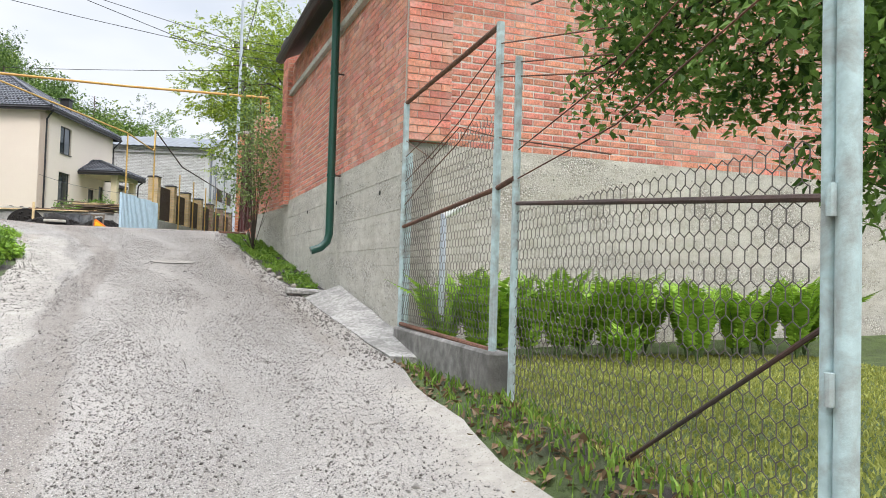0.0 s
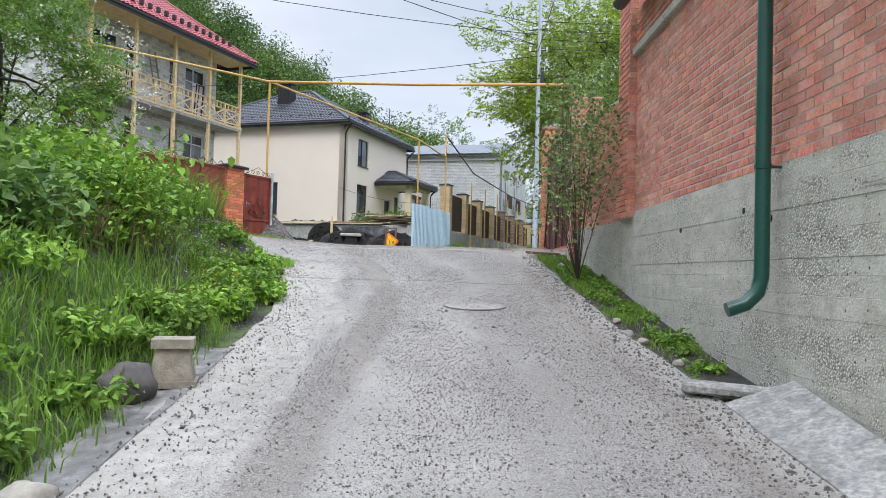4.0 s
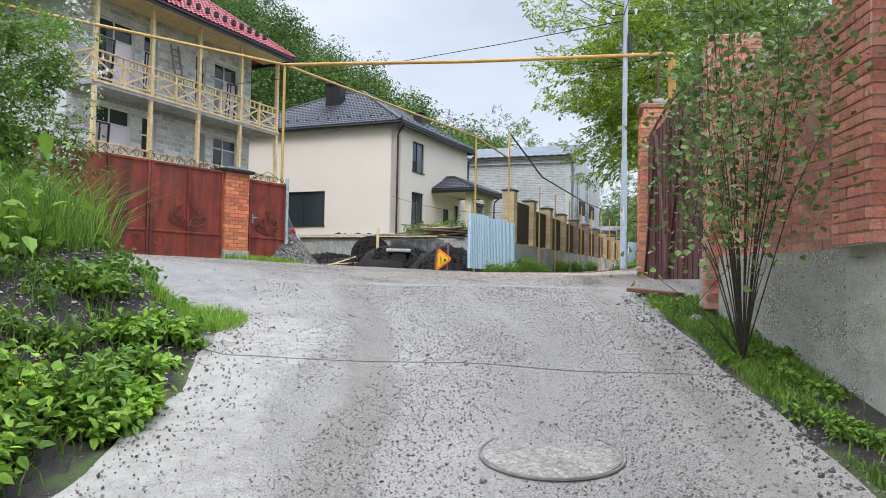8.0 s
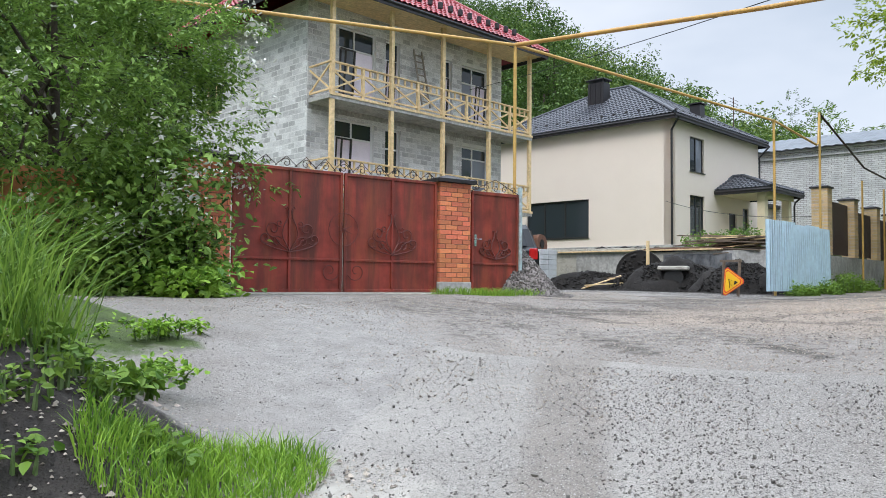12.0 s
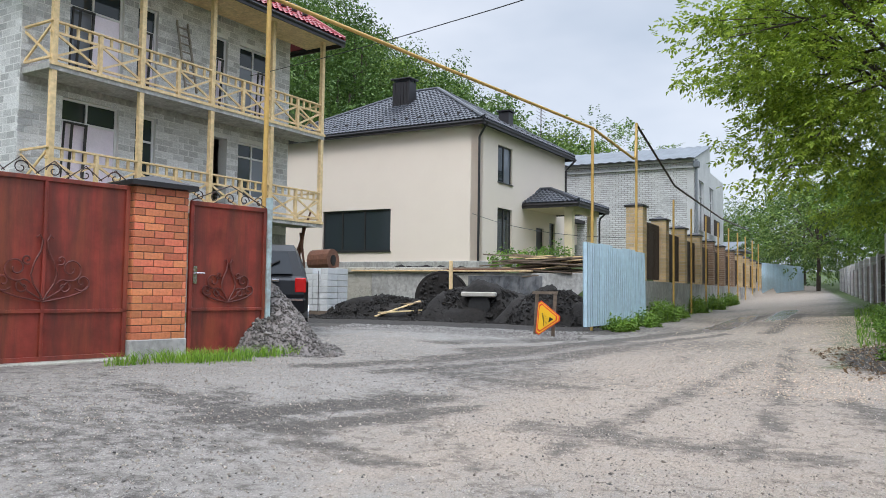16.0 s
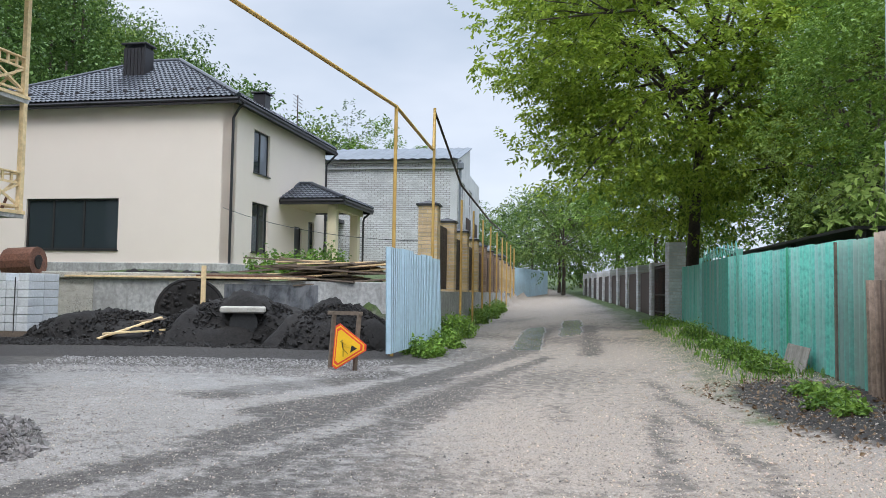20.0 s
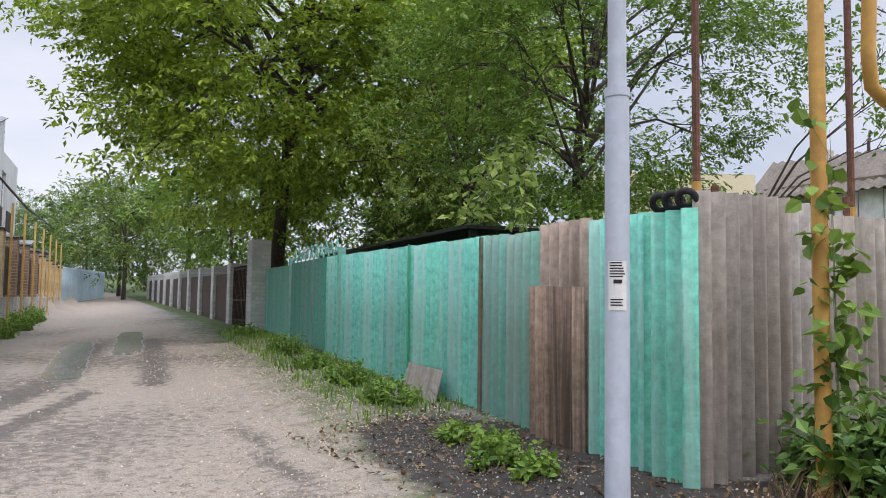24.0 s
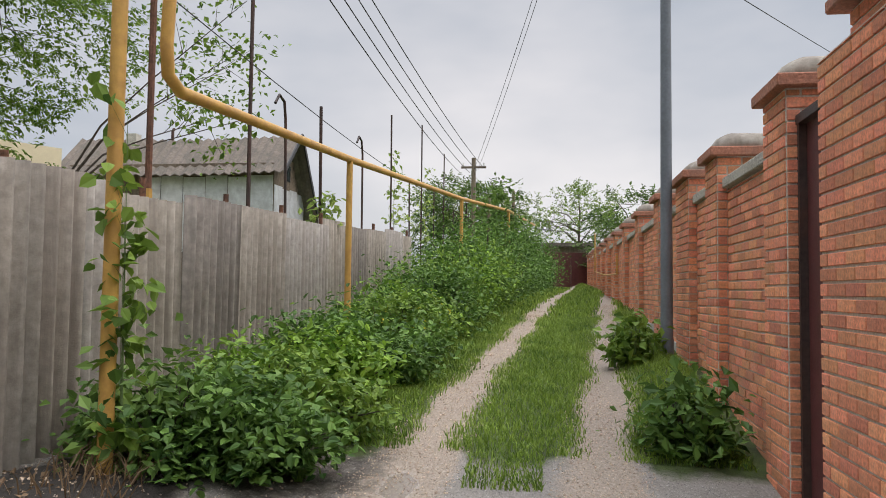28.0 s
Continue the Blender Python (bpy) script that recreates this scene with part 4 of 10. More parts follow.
def set_mask(me, name, values):
    a = me.attributes.new(name, "FLOAT", "POINT")
    a.data.foreach_set("value", np.asarray(values, dtype=np.float32).ravel())


def build_ground():
    xs, ys = spread(-700, 700, -13, 9, 0.22), spread(-400, 900, -4, 47, 0.22)
    X, Y = np.meshgrid(xs, ys)
    Z = ground_z(X, Y)
    nx, ny = len(xs), len(ys)
    under = (Y < 20.9) & (X < np.vectorize(road_right)(Y) - 0.12) & (X > np.vectorize(road_left)(Y) + 0.12)
    Z = Z - 0.10 * under
    idx = np.arange(nx * ny).reshape(ny, nx)
    f = np.stack([idx[:-1, :-1], idx[:-1, 1:], idx[1:, 1:], idx[1:, :-1]], -1).reshape(-1, 4)
    ob = arrays("ground", np.stack([X, Y, Z], -1), f, ground_material(), smooth=True)
    tagged(ob, "grey crushed-stone lane with black soil, weeds and grass", "ground", kind="structure")
    lane = ss(0.9, -0.2, np.abs(X - (-2.4 + 0.125 * (Y - 30))) - 2.6) * (Y < 100)
    lt, rt = 27.68 - 0.058 * (X - 1.65), 26.32 - 0.066 * (X - 1.65)
    al = (X > -0.5) & (Y > 24.5) & (Y < 30.5)
    tracks = ss(0.40, 0.17, np.minimum(np.abs(Y - lt), np.abs(Y - rt)))
    grass = np.ones_like(X)
    grass = grass * (1 - lane * (Y > 18))
    court = (X > -10.5) & (X < 1.0) & (Y > 19.5) & (Y < 30) | (X > -6) & (X < -0.2) & (Y > 17) & (Y < 24)
    court |= (X < -3.2) & (X > -14.5) & (Y > 26) & (Y < 43) | (Y > 17.6) & (Y < 26) & (X < -3.9) & (X > -4.4 - (Y - 17.6) * 1.25)
    grass = np.where(court, 0, grass)
    grass = np.where(al, np.where(X > 2.2, 1 - tracks * 0.95, (1 - tracks) * ss(1.6, 2.4, X)), grass)
    edge = ss(2.2, 0.2, np.abs(X - (0.45 + 0.187 * (Y - 30.1) - 0.9))) * (Y > 31)
    grass = np.maximum(grass, edge * 0.55)
    bank = (X < -3.9 - 0.3 * np.clip(Y - 14.7, 0, 4)) & (Y < 18.2) & (Y > 13.0) & (X > -6.4)
    soil = np.where(bank, 0.95 * ss(13, 14.3, Y), 0)
    rleft = np.vectorize(road_left)(Y)
    soil = np.maximum(soil, (0.45 + 0.47 * ss(12.6, 13.6, Y)) * ss(-0.0, -0.1, X - rleft) * ss(-7.5, -6, X) * ss(2, 4, Y) * ss(18.2, 17.2, Y))
    soil = np.maximum(soil, 0.95 * ss(0.2, 1.6, Y - 35.6 - 0.7 * np.clip(X + 7, 0, 3)) * ss(-4.4, -5.2, X) * ss(43.5, 42.0, Y) * (X > -15))
    soil = np.maximum(soil, 1.0 * ss(1.3, 0.6, np.hypot((X - 0.15) / 0.95, (Y - 31.5) / 2.5)))
    def track(x0, y0, x1, y1, w, bend=0.0):
        """How near a point lies to a wheel track from one place to another."""
        k = np.clip(((X - x0) * (x1 - x0) + (Y - y0) * (y1 - y0)) / ((x1 - x0) ** 2 + (y1 - y0) ** 2), 0, 1)
        px, py = x0 + (x1 - x0) * k + bend * np.sin(k * np.pi), y0 + (y1 - y0) * k
        return np.exp(-(((X - px) ** 2 + (Y - py) ** 2) / w ** 2)) * ss(0, 0.12, k) * ss(1, 0.85, k)
    mud = 0.95 * np.maximum(track(-6.6, 29.5, -4.4, 34.9, 0.34), track(-4.9, 33.8, -1.9, 41.0, 0.34))
    mud = np.maximum(mud, 0.95 * np.maximum(track(-2.5, 39.0, -0.4, 47.5, 0.45), track(-1.2, 38.0, 0.9, 47.5, 0.3)))
    mud = np.maximum(mud, 0.8 * track(-5.2, 29.5, -3.4, 34.6, 0.18) + 0.8 * track(-3.02, 31.2, -2.95, 32.8, 0.16))
    mud = np.maximum(mud, 0.75 * track(-3.2, 29.0, -9.5, 35.2, 0.24, 0.9))
    mud = np.maximum(mud, 0.8 * track(-6.2, 28.6, -3.6, 28.0, 0.35))
    mud = np.maximum(mud, 0.9 * np.maximum(track(-7.4, 32.0, -4.6, 36.2, 0.5), track(-6.6, 31.0, -3.8, 35.5, 0.35)))
    mud = np.maximum(mud, 1.0 * ss(-0.3, 0.5, Y - 35.1 - 0.7 * np.clip(X + 7, 0, 3)) * ss(-3.9, -4.7, X) * (X > -15) * (Y < 43))
    mud = np.maximum(mud, 0.5 * track(-5, 21, -9, 26.5, 0.5) + 0.45 * track(-0.8, 18, -2.2, 27, 0.3))
    patch = np.sin(X * 0.9 + 1.7 * np.sin(Y * 0.43)) * np.sin(Y * 0.71 + 1.3 * np.sin(X * 0.6))
    mud = np.maximum(mud, (0.40 + 0.22 * patch) * ss(20.5, 23, Y) * (Y < 60) * (X < 0.2 + 0.18 * np.clip(Y - 30, 0, 60)))
    mud = np.maximum(mud, 0.9 * track(-2.0, 21.5, -6.2, 27.5, 0.26, -0.3))
    mud = np.maximum(mud, 0.9 * track(-3.4, 21.3, -7.4, 26.4, 0.24, -0.3))
    mud = np.maximum(mud, 0.85 * track(-0.9, 21.0, -1.5, 29.0, 0.28, 0.2))
    mud = np.maximum(mud, 0.7 * track(-4.6, 25.8, -1.6, 25.0, 0.45))
    mud = np.maximum(mud, 1.1 * np.maximum(track(-6.5, 24.2, -5.0, 27.1, 0.30, -0.2), track(-5.9, 24.4, -4.7, 26.6, 0.20)))
    mud = np.maximum(mud, 1.0 * np.maximum(track(-7.6, 27.2, -4.8, 33.6, 0.26, 0.3), track(-6.7, 27.4, -3.6, 34.6, 0.20, 0.2)))
    mud = np.maximum(mud, 1.1 * np.maximum(track(-6.0, 31.4, -2.0, 40.4, 0.36), track(-5.2, 31.0, -1.6, 39.4, 0.16)))
    mud = np.maximum(mud, 0.85 * np.maximum(track(-8.6, 24.4, -5.0, 22.4, 0.3, 0.3), track(-8.2, 25.6, -4.2, 23.9, 0.22)))
    mud = np.maximum(mud, 0.8 * np.maximum(track(-4.0, 24.0, -1.6, 33.0, 0.18), track(-2.6, 24.0, -0.9, 36.0, 0.16)))
    rright = np.vectorize(road_right)(Y)
    soil = np.maximum(soil, 0.85 * ss(0.0, 0.12, X - rright) * ss(1.6, 1.2, X - rright) * ss(10.5, 11.5, Y) * ss(21, 20, Y))
    mud = np.maximum(mud, 0.72 * ss(1.3, 0.7, np.hypot((X - 1.6) / 1.1, (Y - 28.3) / 0.55)))
    soil = np.maximum(soil, 1.0 * ss(1.2, 0.7, np.hypot((X - 0.75) / 0.75, (Y - 29.5) / 0.6)))
    soil = np.maximum(soil, 0.62 * ss(0.28, 0.05, np.abs(X - 1.66)) * ((Y > 2.0) & (Y < 7.2)))
    garden = (X > 1.85) & (Y < 8)
    grass = np.where(garden, 0.9, grass)
    drive = np.exp(-((X + 6.2 + (Y - 20.5) * 0.9) / 1.6) ** 2) * (Y > 17) * (Y < 24)
    pale = np.maximum(0.75 * drive, 0.55 * ss(1.6, 0.5, np.abs(Y - 33.6 - 0.12 * (X + 8))) * ss(-4.2, -6.2, X) * ss(-15, -12.5, X))
    wet = 1.0 * np.maximum(track(-2.3, 39.5, -0.6, 48.5, 0.42), track(-0.6, 43.0, 0.9, 50.0, 0.40))
    wet = np.maximum(wet, 0.9 * np.exp(-((X - 1.45) / 0.4) ** 2 - ((Y - 27.7) / 0.2) ** 2))
    dirt = np.where(Y > 20, 0.72, 0.3) * (1 - 0.35 * ss(0.0, 2.0, X))
    tan = 0.9 * al * tracks * ss(0.0, 1.5, X) + 0.62 * ss(4.2, 1.0, np.abs(X + 2.0 - 0.14 * (Y - 34))) * ss(21, 25, Y)
    for n, v in (("grass", grass), ("soil", soil), ("pale", pale), ("wet", wet), ("dirt", dirt), ("tan", tan), ("mud", mud)):
        set_mask(ob.data, n, v)
    return ob


def road_material():
    """Old concrete under scattered grit: pale smooth bands, grey gritty bands, a brown wheel rut."""
    m = bpy.data.materials.new("worn_concrete")
    m.use_nodes = True
    nt = m.node_tree
    bs = nt.nodes["Principled BSDF"]
    bs.inputs["Roughness"].default_value = 0.9
    tc = nt.nodes.new("ShaderNodeTexCoord")
    vec = tc.outputs["Object"]

    def noise_tex(scale, detail=5.0, rough=0.65):
        n = node(nt, "ShaderNodeTexNoise", Scale=scale, Detail=detail, Roughness=rough)
        nt.links.new(vec, n.inputs["Vector"])
        return n.outputs["Fac"]

    def ramp(fac, stops):
        r = nt.nodes.new("ShaderNodeValToRGB")
        e = r.color_ramp.elements
        while len(e) < len(stops):
            e.new(0.5)
        for el, (p, c) in zip(e, stops):
            el.position, el.color = p, tuple(c) + (1,)
        nt.links.new(fac, r.inputs[0])
        return r.outputs[0]

    def mix(fac, a, b, mode="MIX"):
        n = nt.nodes.new("ShaderNodeMixRGB")
        n.blend_type = mode
        for s, v in ((0, fac), (1, a), (2, b)):
            if hasattr(v, "node"):
                nt.links.new(v, n.inputs[s])
            else:
                n.inputs[s].default_value = v
        return n.outputs[0]

    def mask(name, lo, hi, scale=2.6, amp=0.6):
        a = nt.nodes.new("ShaderNodeAttribute")
        a.attribute_name = name
        q = nt.nodes.new("ShaderNodeMath")
        q.operation = "MULTIPLY_ADD"
        nt.links.new(noise_tex(scale, 8, 0.75), q.inputs[0])
        q.inputs[1].default_value = amp * 2
        nt.links.new(a.outputs["Fac"], q.inputs[2])
        r = nt.nodes.new("ShaderNodeMapRange")
        r.inputs[1].default_value, r.inputs[2].default_value = lo + amp, hi + amp
        nt.links.new(q.outputs[0], r.inputs[0])
        return r.outputs[0]

    sand = ramp(noise_tex(75, 5, 0.75), [(0.3, (0.14, 0.13, 0.115)), (0.5, (0.27, 0.252, 0.228)), (0.7, (0.42, 0.395, 0.36))])
    slab = ramp(noise_tex(1.3, 9, 0.72), [(0.3, (0.27, 0.252, 0.225)), (0.5, (0.39, 0.37, 0.335)), (0.7, (0.49, 0.465, 0.425))])
    slab = mix(0.45, slab, sand)
    rut = mix(0.5, ramp(noise_tex(2.0, 8, 0.72), [(0.3, (0.13, 0.108, 0.088)), (0.7, (0.27, 0.232, 0.19))]), sand)
    gritty = mask("grit", 0.35, 0.75)
    rutted = mask("rut", 0.45, 0.8, 1.6, 0.4)
    bare = mask("pale", 0.4, 0.7, 3.0, 0.35)
    col = mix(gritty, slab, mix(0.5, sand, slab))
    col = mix(rutted, col, rut)
    pale = ramp(noise_tex(6, 9, 0.76), [(0.3, (0.27, 0.252, 0.222)), (0.5, (0.365, 0.343, 0.303)), (0.7, (0.44, 0.417, 0.375))])
    col = mix(bare, col, pale)
    col = mix(ramp(noise_tex(0.55, 5, 0.65), [(0.4, (0, 0, 0)), (0.75, (0.5, 0.5, 0.5))]), col, mix(1.0, col, (0.68, 0.66, 0.64, 1), "MULTIPLY"))
    thick = added(nt, gritty, 0.55, added(nt, bare, -0.55, added(nt, noise_tex(1.4, 6, 0.7), 1.0, -0.10)))
    c1, l1, h1 = stone_layer(nt, vec, 52.0, added(nt, thick, 0.26, -0.04), GREYS)
    c2, l2, h2 = stone_layer(nt, vec, 88.0, added(nt, thick, 0.62, 0.04), GREYS, 0.42)
    c3, l3, h3 = stone_layer(nt, vec, 140.0, added(nt, thick, 0.9, 0.30), GREYS, 0.5)
    col = mix(mix(1.0, l3, (0.85, 0.85, 0.85, 1), "MULTIPLY"), col, c3)
    col = mix(l2, col, c2)
    col = mix(l1, col, c1)
    crack = ramp(noise_tex(0.8, 10, 0.78), [(0.497, (0, 0, 0)), (0.4995, (0.7, 0.7, 0.7)), (0.5005, (0.7, 0.7, 0.7)), (0.503, (0, 0, 0))])
    col = mix(mix(1.0, crack, bare, "MULTIPLY"), col, (0.13, 0.12, 0.105, 1))
    nt.links.new(col, bs.inputs["Base Color"])
    tall = added(nt, h1, 0.9, added(nt, h2, 0.5, added(nt, h3, 0.25, added(nt, noise_tex(35, 7, 0.75), 0.4, 0.0))))
    bp = node(nt, "ShaderNodeBump", Strength=0.85, Distance=0.022)
    nt.links.new(tall, bp.inputs["Height"])
    nt.links.new(bp.outputs[0], bs.inputs["Normal"])
    return m


def build_road():
    mat = road_material()
    cuts = [(-7.0, 2.2), (2.22, 16.72), (16.75, 21.0)]
    for y0, y1 in cuts:
        ys = np.linspace(y0, y1, max(8, int((y1 - y0) / 0.2)))
        us = np.linspace(0, 1, 26)
        rng = np.random.default_rng(7)
        rows, grit, pale, rut = [], [], [], []
        for y in ys:
            l = road_left(y) + 0.10 * noise.noise((0, y * 1.3, 3)) + 0.05 * noise.noise((0, y * 5, 3))
            r = road_right(y) + 0.05 * noise.noise((5, y * 1.1, 3)) + 0.02 * noise.noise((5, y * 6, 3))
            bow = 0.12 * noise.noise((2, y * 0.3, 1))
            for u in us:
                x = l + (r - l) * u
                yy = y + (0.10 * noise.noise((x * 0.9, 3, 1)) if y in (y0, y1) else 0)
                rows.append((x, yy, float(ground_z(x, yy)) + 0.035 - 0.03 * (1 - min(1, u * 8)) * 0.5))
                c = 0.52 + 0.33 * math.sin(u * 11.0 + 0.4 + 0.5 * math.sin(y * 0.4)) + 0.25 * noise.noise((x * 0.8, y * 0.35, 9))
                grit.append(c - 0.7 * max(0, 1 - u / 0.22) - 0.35 * max(0, (u - 0.88) / 0.12))
                rut.append(1.1 * math.exp(-((u - 0.30 - 0.05 * math.sin(y * 0.5)) / 0.07) ** 2) + 0.75 * math.exp(-((u - 0.90) / 0.06) ** 2) * (y > 7) + 0.6 * math.exp(-((u - 0.62) / 0.05) ** 2))
                pale.append(1.15 * min(1, max(0, (0.27 + 0.07 * noise.noise((1, y * 0.6, 4)) - u) / 0.12)) * float(ss(19.5, 17.0, y)) + (0.8 * max(0, (u - 0.8) / 0.2) if y < 6 else 0))
        n, k = len(ys), len(us)
        top = np.array(rows)
        low = top - np.array([0, 0, 0.16])
        v = np.concatenate([top, low])
        idx = np.arange(n * k).reshape(n, k)
        f = [np.stack([idx[:-1, :-1], idx[:-1, 1:], idx[1:, 1:], idx[1:, :-1]], -1).reshape(-1, 4)]
        for line in (idx[:, -1], idx[::-1, 0], idx[0], idx[-1][::-1]):
            a, b = line[:-1], line[1:]
            f.append(np.stack([a, a + n * k, b + n * k, b], -1))
        ob = arrays("road", v, np.concatenate(f), mat, smooth=False)
        tagged(ob, "worn pale concrete roadway strewn with loose grey grit", "road", kind="structure")
        set_mask(ob.data, "grit", np.concatenate([grit, np.zeros(n * k)]))
        set_mask(ob.data, "rut", np.concatenate([rut, np.zeros(n * k)]))
        set_mask(ob.data, "pale", np.concatenate([pale, np.ones(n * k)]))


build_ground()
build_road()


def gutter():
    """A dirty concrete strip along the low edge of the road."""
    V, F = [], []
    ys = np.arange(3.6, 12.4, 0.2)
    for y in ys:
        r = road_left(y) + 0.06
        w = 0.42 + 0.10 * noise.noise((3, y * 0.8, 2)) + 0.05 * noise.noise((3, y * 3, 2))
        for k in range(5):
            x = r - w * k / 4
            V.append((x, y, gz(x, y) + 0.028 - 0.015 * math.sin(math.pi * k / 4) + 0.012 * noise.noise((x * 5, y * 5, 0)) - 0.04 * (k == 4)))
    for i in range(len(ys) - 1):
        for k in range(4):
            a = i * 5 + k
            F.append((a, a + 5, a + 6, a + 1))
    tagged(arrays("road_gutter", V, F, M_GUTTER), "dirty dark grey concrete gutter strip by the road", "gutter", kind="structure")


M_GUTTER = surface("dirty_gutter_concrete", (0.22, 0.21, 0.195), 0.9, var=0.35, grain=9, stain=1.6, stain_amt=0.7, stain_col=(0.075, 0.07, 0.062), bump=0.6, bump_scale=30)
gutter()


# ---- brick garage beside the road ----
WALL_YAW = 5.4
GAR = pose(0.998, 16.0, 0, 0, 0, WALL_YAW - 90)   # x runs down the road along the wall, -y looks at the road
GLEN = 7.8


M_APRON = surface("grey_apron_concrete", (0.37, 0.36, 0.34), 0.9, var=0.4, grain=26, stain=2.6, stain_amt=0.8, stain_col=(0.17, 0.165, 0.155), bump=0.9, bump_scale=28)


def garage():
    side = part("wall_garage_side", boxed(0, GLEN, 0, 0.35, 0.2, 2.93), M_CONC, m=GAR)
    tagged(side, "board-marked grey concrete plinth wall, stained and pitted", "wall", kind="structure")
    rng = random.Random(8)
    z = 0.6
    while z < 2.85:
        hb = min(rng.uniform(0.12, 0.3), 2.925 - z)
        bm = boxed(0.01, GLEN - 0.01, -rng.uniform(0.003, 0.008), 0.02, z, z + hb - 0.001, 0.003)
        part("board_mark", bm, M_CONC, side)
        z += hb
    # tie holes as solid dark discs: the shade inside is painted, nothing is bored
    for s, z in ((4.55, 2.52), (4.0, 2.62), (6.9, 2.45), (2.2, 2.55)):
        part("tie_hole_shade", tubed([(s, -0.012, z), (s, 0.0, z)], 0.028, 10), M_SHADEDARK, side)
    up = part("wall_garage_brick", boxed(0.02, GLEN - 0.02, 0.012, 0.35, 2.93, 5.75), M_MORTAR, m=GAR)
    tagged(up, "weathered red brick wall in running bond", "wall", kind="structure")
    rows = bond(GLEN, 2.935, 5.08, 0.0805, 0.262, joint=0.013)
    lay(up, rows, "brick", M_BRICK1, M_BRICK, near=lambda a, b, c, d: 1.2 < a < 4.6 and c < 4.6, limit=300, proud=-0.007)
    r2 = bond(GLEN, 5.20, 5.72, 0.0805, 0.262, joint=0.013)
    lay(up, r2, "upper_brick", M_BRICK1, M_BRICK, proud=0.004)
    part("string_course", boxed(-0.0, GLEN, -0.06, 0.02, 5.08, 5.19, 0.01), M_CONC, up, "grey concrete string course")
    front_m = GAR @ pose(GLEN, 0, 0, 0, 0, 90)
    lower = part("wall_garage_front", boxed(0, 9.0, 0, 0.35, 0.2, 2.93), M_CONC, m=front_m)
    tagged(lower, "rough pebbly concrete plinth wall behind the ferns", "wall", kind="structure")
    upper = part("wall_garage_front_brick", boxed(0.02, 9.0, 0.012, 0.35, 2.93, 5.75), M_MORTAR, m=front_m)
    tagged(upper, "red brick gable wall with a corner pier", "wall", kind="structure")
    lay(upper, bond(9.0, 2.935, 5.72, 0.0805, 0.262, joint=0.016), "brick", M_BRICK1, M_BRICK, near=lambda a, b, c, d: a < 3.2 and c < 4.2, limit=200, proud=-0.007, seed=4)
    pier = part("corner_pier", boxed(0.0, 0.52, -0.05, 0.02, 2.95, 5.75), M_MORTAR, upper)
    lay(pier, bond(0.525, 2.955, 5.72, 0.0805, 0.262), "pier_brick", M_BRICK1, M_BRICK, proud=0.066, depth=-0.03)
    tagged(part("wall_garage_back", boxed(0.34, 9, 7.0, 7.3, 0.2, 5.75), M_BRICK, m=front_m), "plain back wall of the brick garage", "wall", kind="structure")
    # roof with an overhanging dark eave
    roof = thing("garage_roof", GAR, "dark metal roof with a deep eave and gutter over the brick garage", "roof")
    bm = bmesh.new()
    prof = [(-0.24, 5.74), (4.5, 8.0), (9.4, 5.72), (9.4, 5.84), (4.5, 8.12), (-0.24, 5.86)]
    a = [bm.verts.new((0.25, y, z)) for y, z in prof]
    b = [bm.verts.new((GLEN + 0.5, y, z)) for y, z in prof]
    bm.faces.new(a[::-1])
    bm.faces.new(b)
    for i in range(6):
        j = (i + 1) % 6
        bm.faces.new((a[i], a[j], b[j], b[i]))
    bmesh.ops.recalc_face_normals(bm, faces=bm.faces)
    part("roof_sheet", bm, M_FASCIA, roof)
    bm = bmesh.new()
    pts = [(-0.29 + 0.09 * math.cos(t), 5.76 + 0.09 * math.sin(t)) for t in np.linspace(math.pi, 2 * math.pi, 8)]
    for (y0, z0), (y1, z1) in zip(pts, pts[1:]):
        bm.faces.new([bm.verts.new(p) for p in ((0.2, y0, z0), (GLEN + 0.5, y0, z0), (GLEN + 0.5, y1, z1), (0.2, y1, z1))])
    g = part("gutter", bm, M_FASCIA, roof)
    mod = g.modifiers.new("thick", "SOLIDIFY")
    mod.thickness = 0.008
    # far pier with its cap
    pm = GAR @ pose(-0.62, -0.10, 0)
    far = part("wall_pier", boxed(0.012, 0.60, 0.012, 0.5, 2.85, 6.2), M_MORTAR, m=pm)
    tagged(far, "projecting red brick pier at the garage end", "pier", kind="structure")
    lay(far, bond(0.62, 2.86, 6.18, 0.0805, 0.262), "brick", M_BRICK1, M_BRICK, near=lambda *r: True, limit=140, proud=0.004)
    sidebr = bond(0.5, 2.86, 6.18, 0.0805, 0.262)
    rest = part("pier_flank", boxed(0.62, 0.63, 0.01, 0.5, 2.86, 6.18), M_MORTAR, far)
    v, f = boxes_mesh(np.stack([np.full(len(sidebr), 0.60), np.full(len(sidebr), 0.64), sidebr[:, 0], sidebr[:, 1], sidebr[:, 2], sidebr[:, 3]], 1))
    arrays("flank_brickwork", v, f, M_BRICK, far, stuff=True)
    cap = boxed(-0.06, 0.70, -0.07, 0.56, 6.2, 6.28, 0.01)
    part("cap", cap, M_FASCIA, far, "dark sheet-metal cap")
    part("pier_base", boxed(0.0, 0.62, 0.10, 0.5, 1.2, 2.86), M_CONC, far)
    # downpipe
    dp = thing("downpipe", GAR @ pose(4.72, -0.14, 0), "dark green metal downpipe with an outward spout", "pipe")
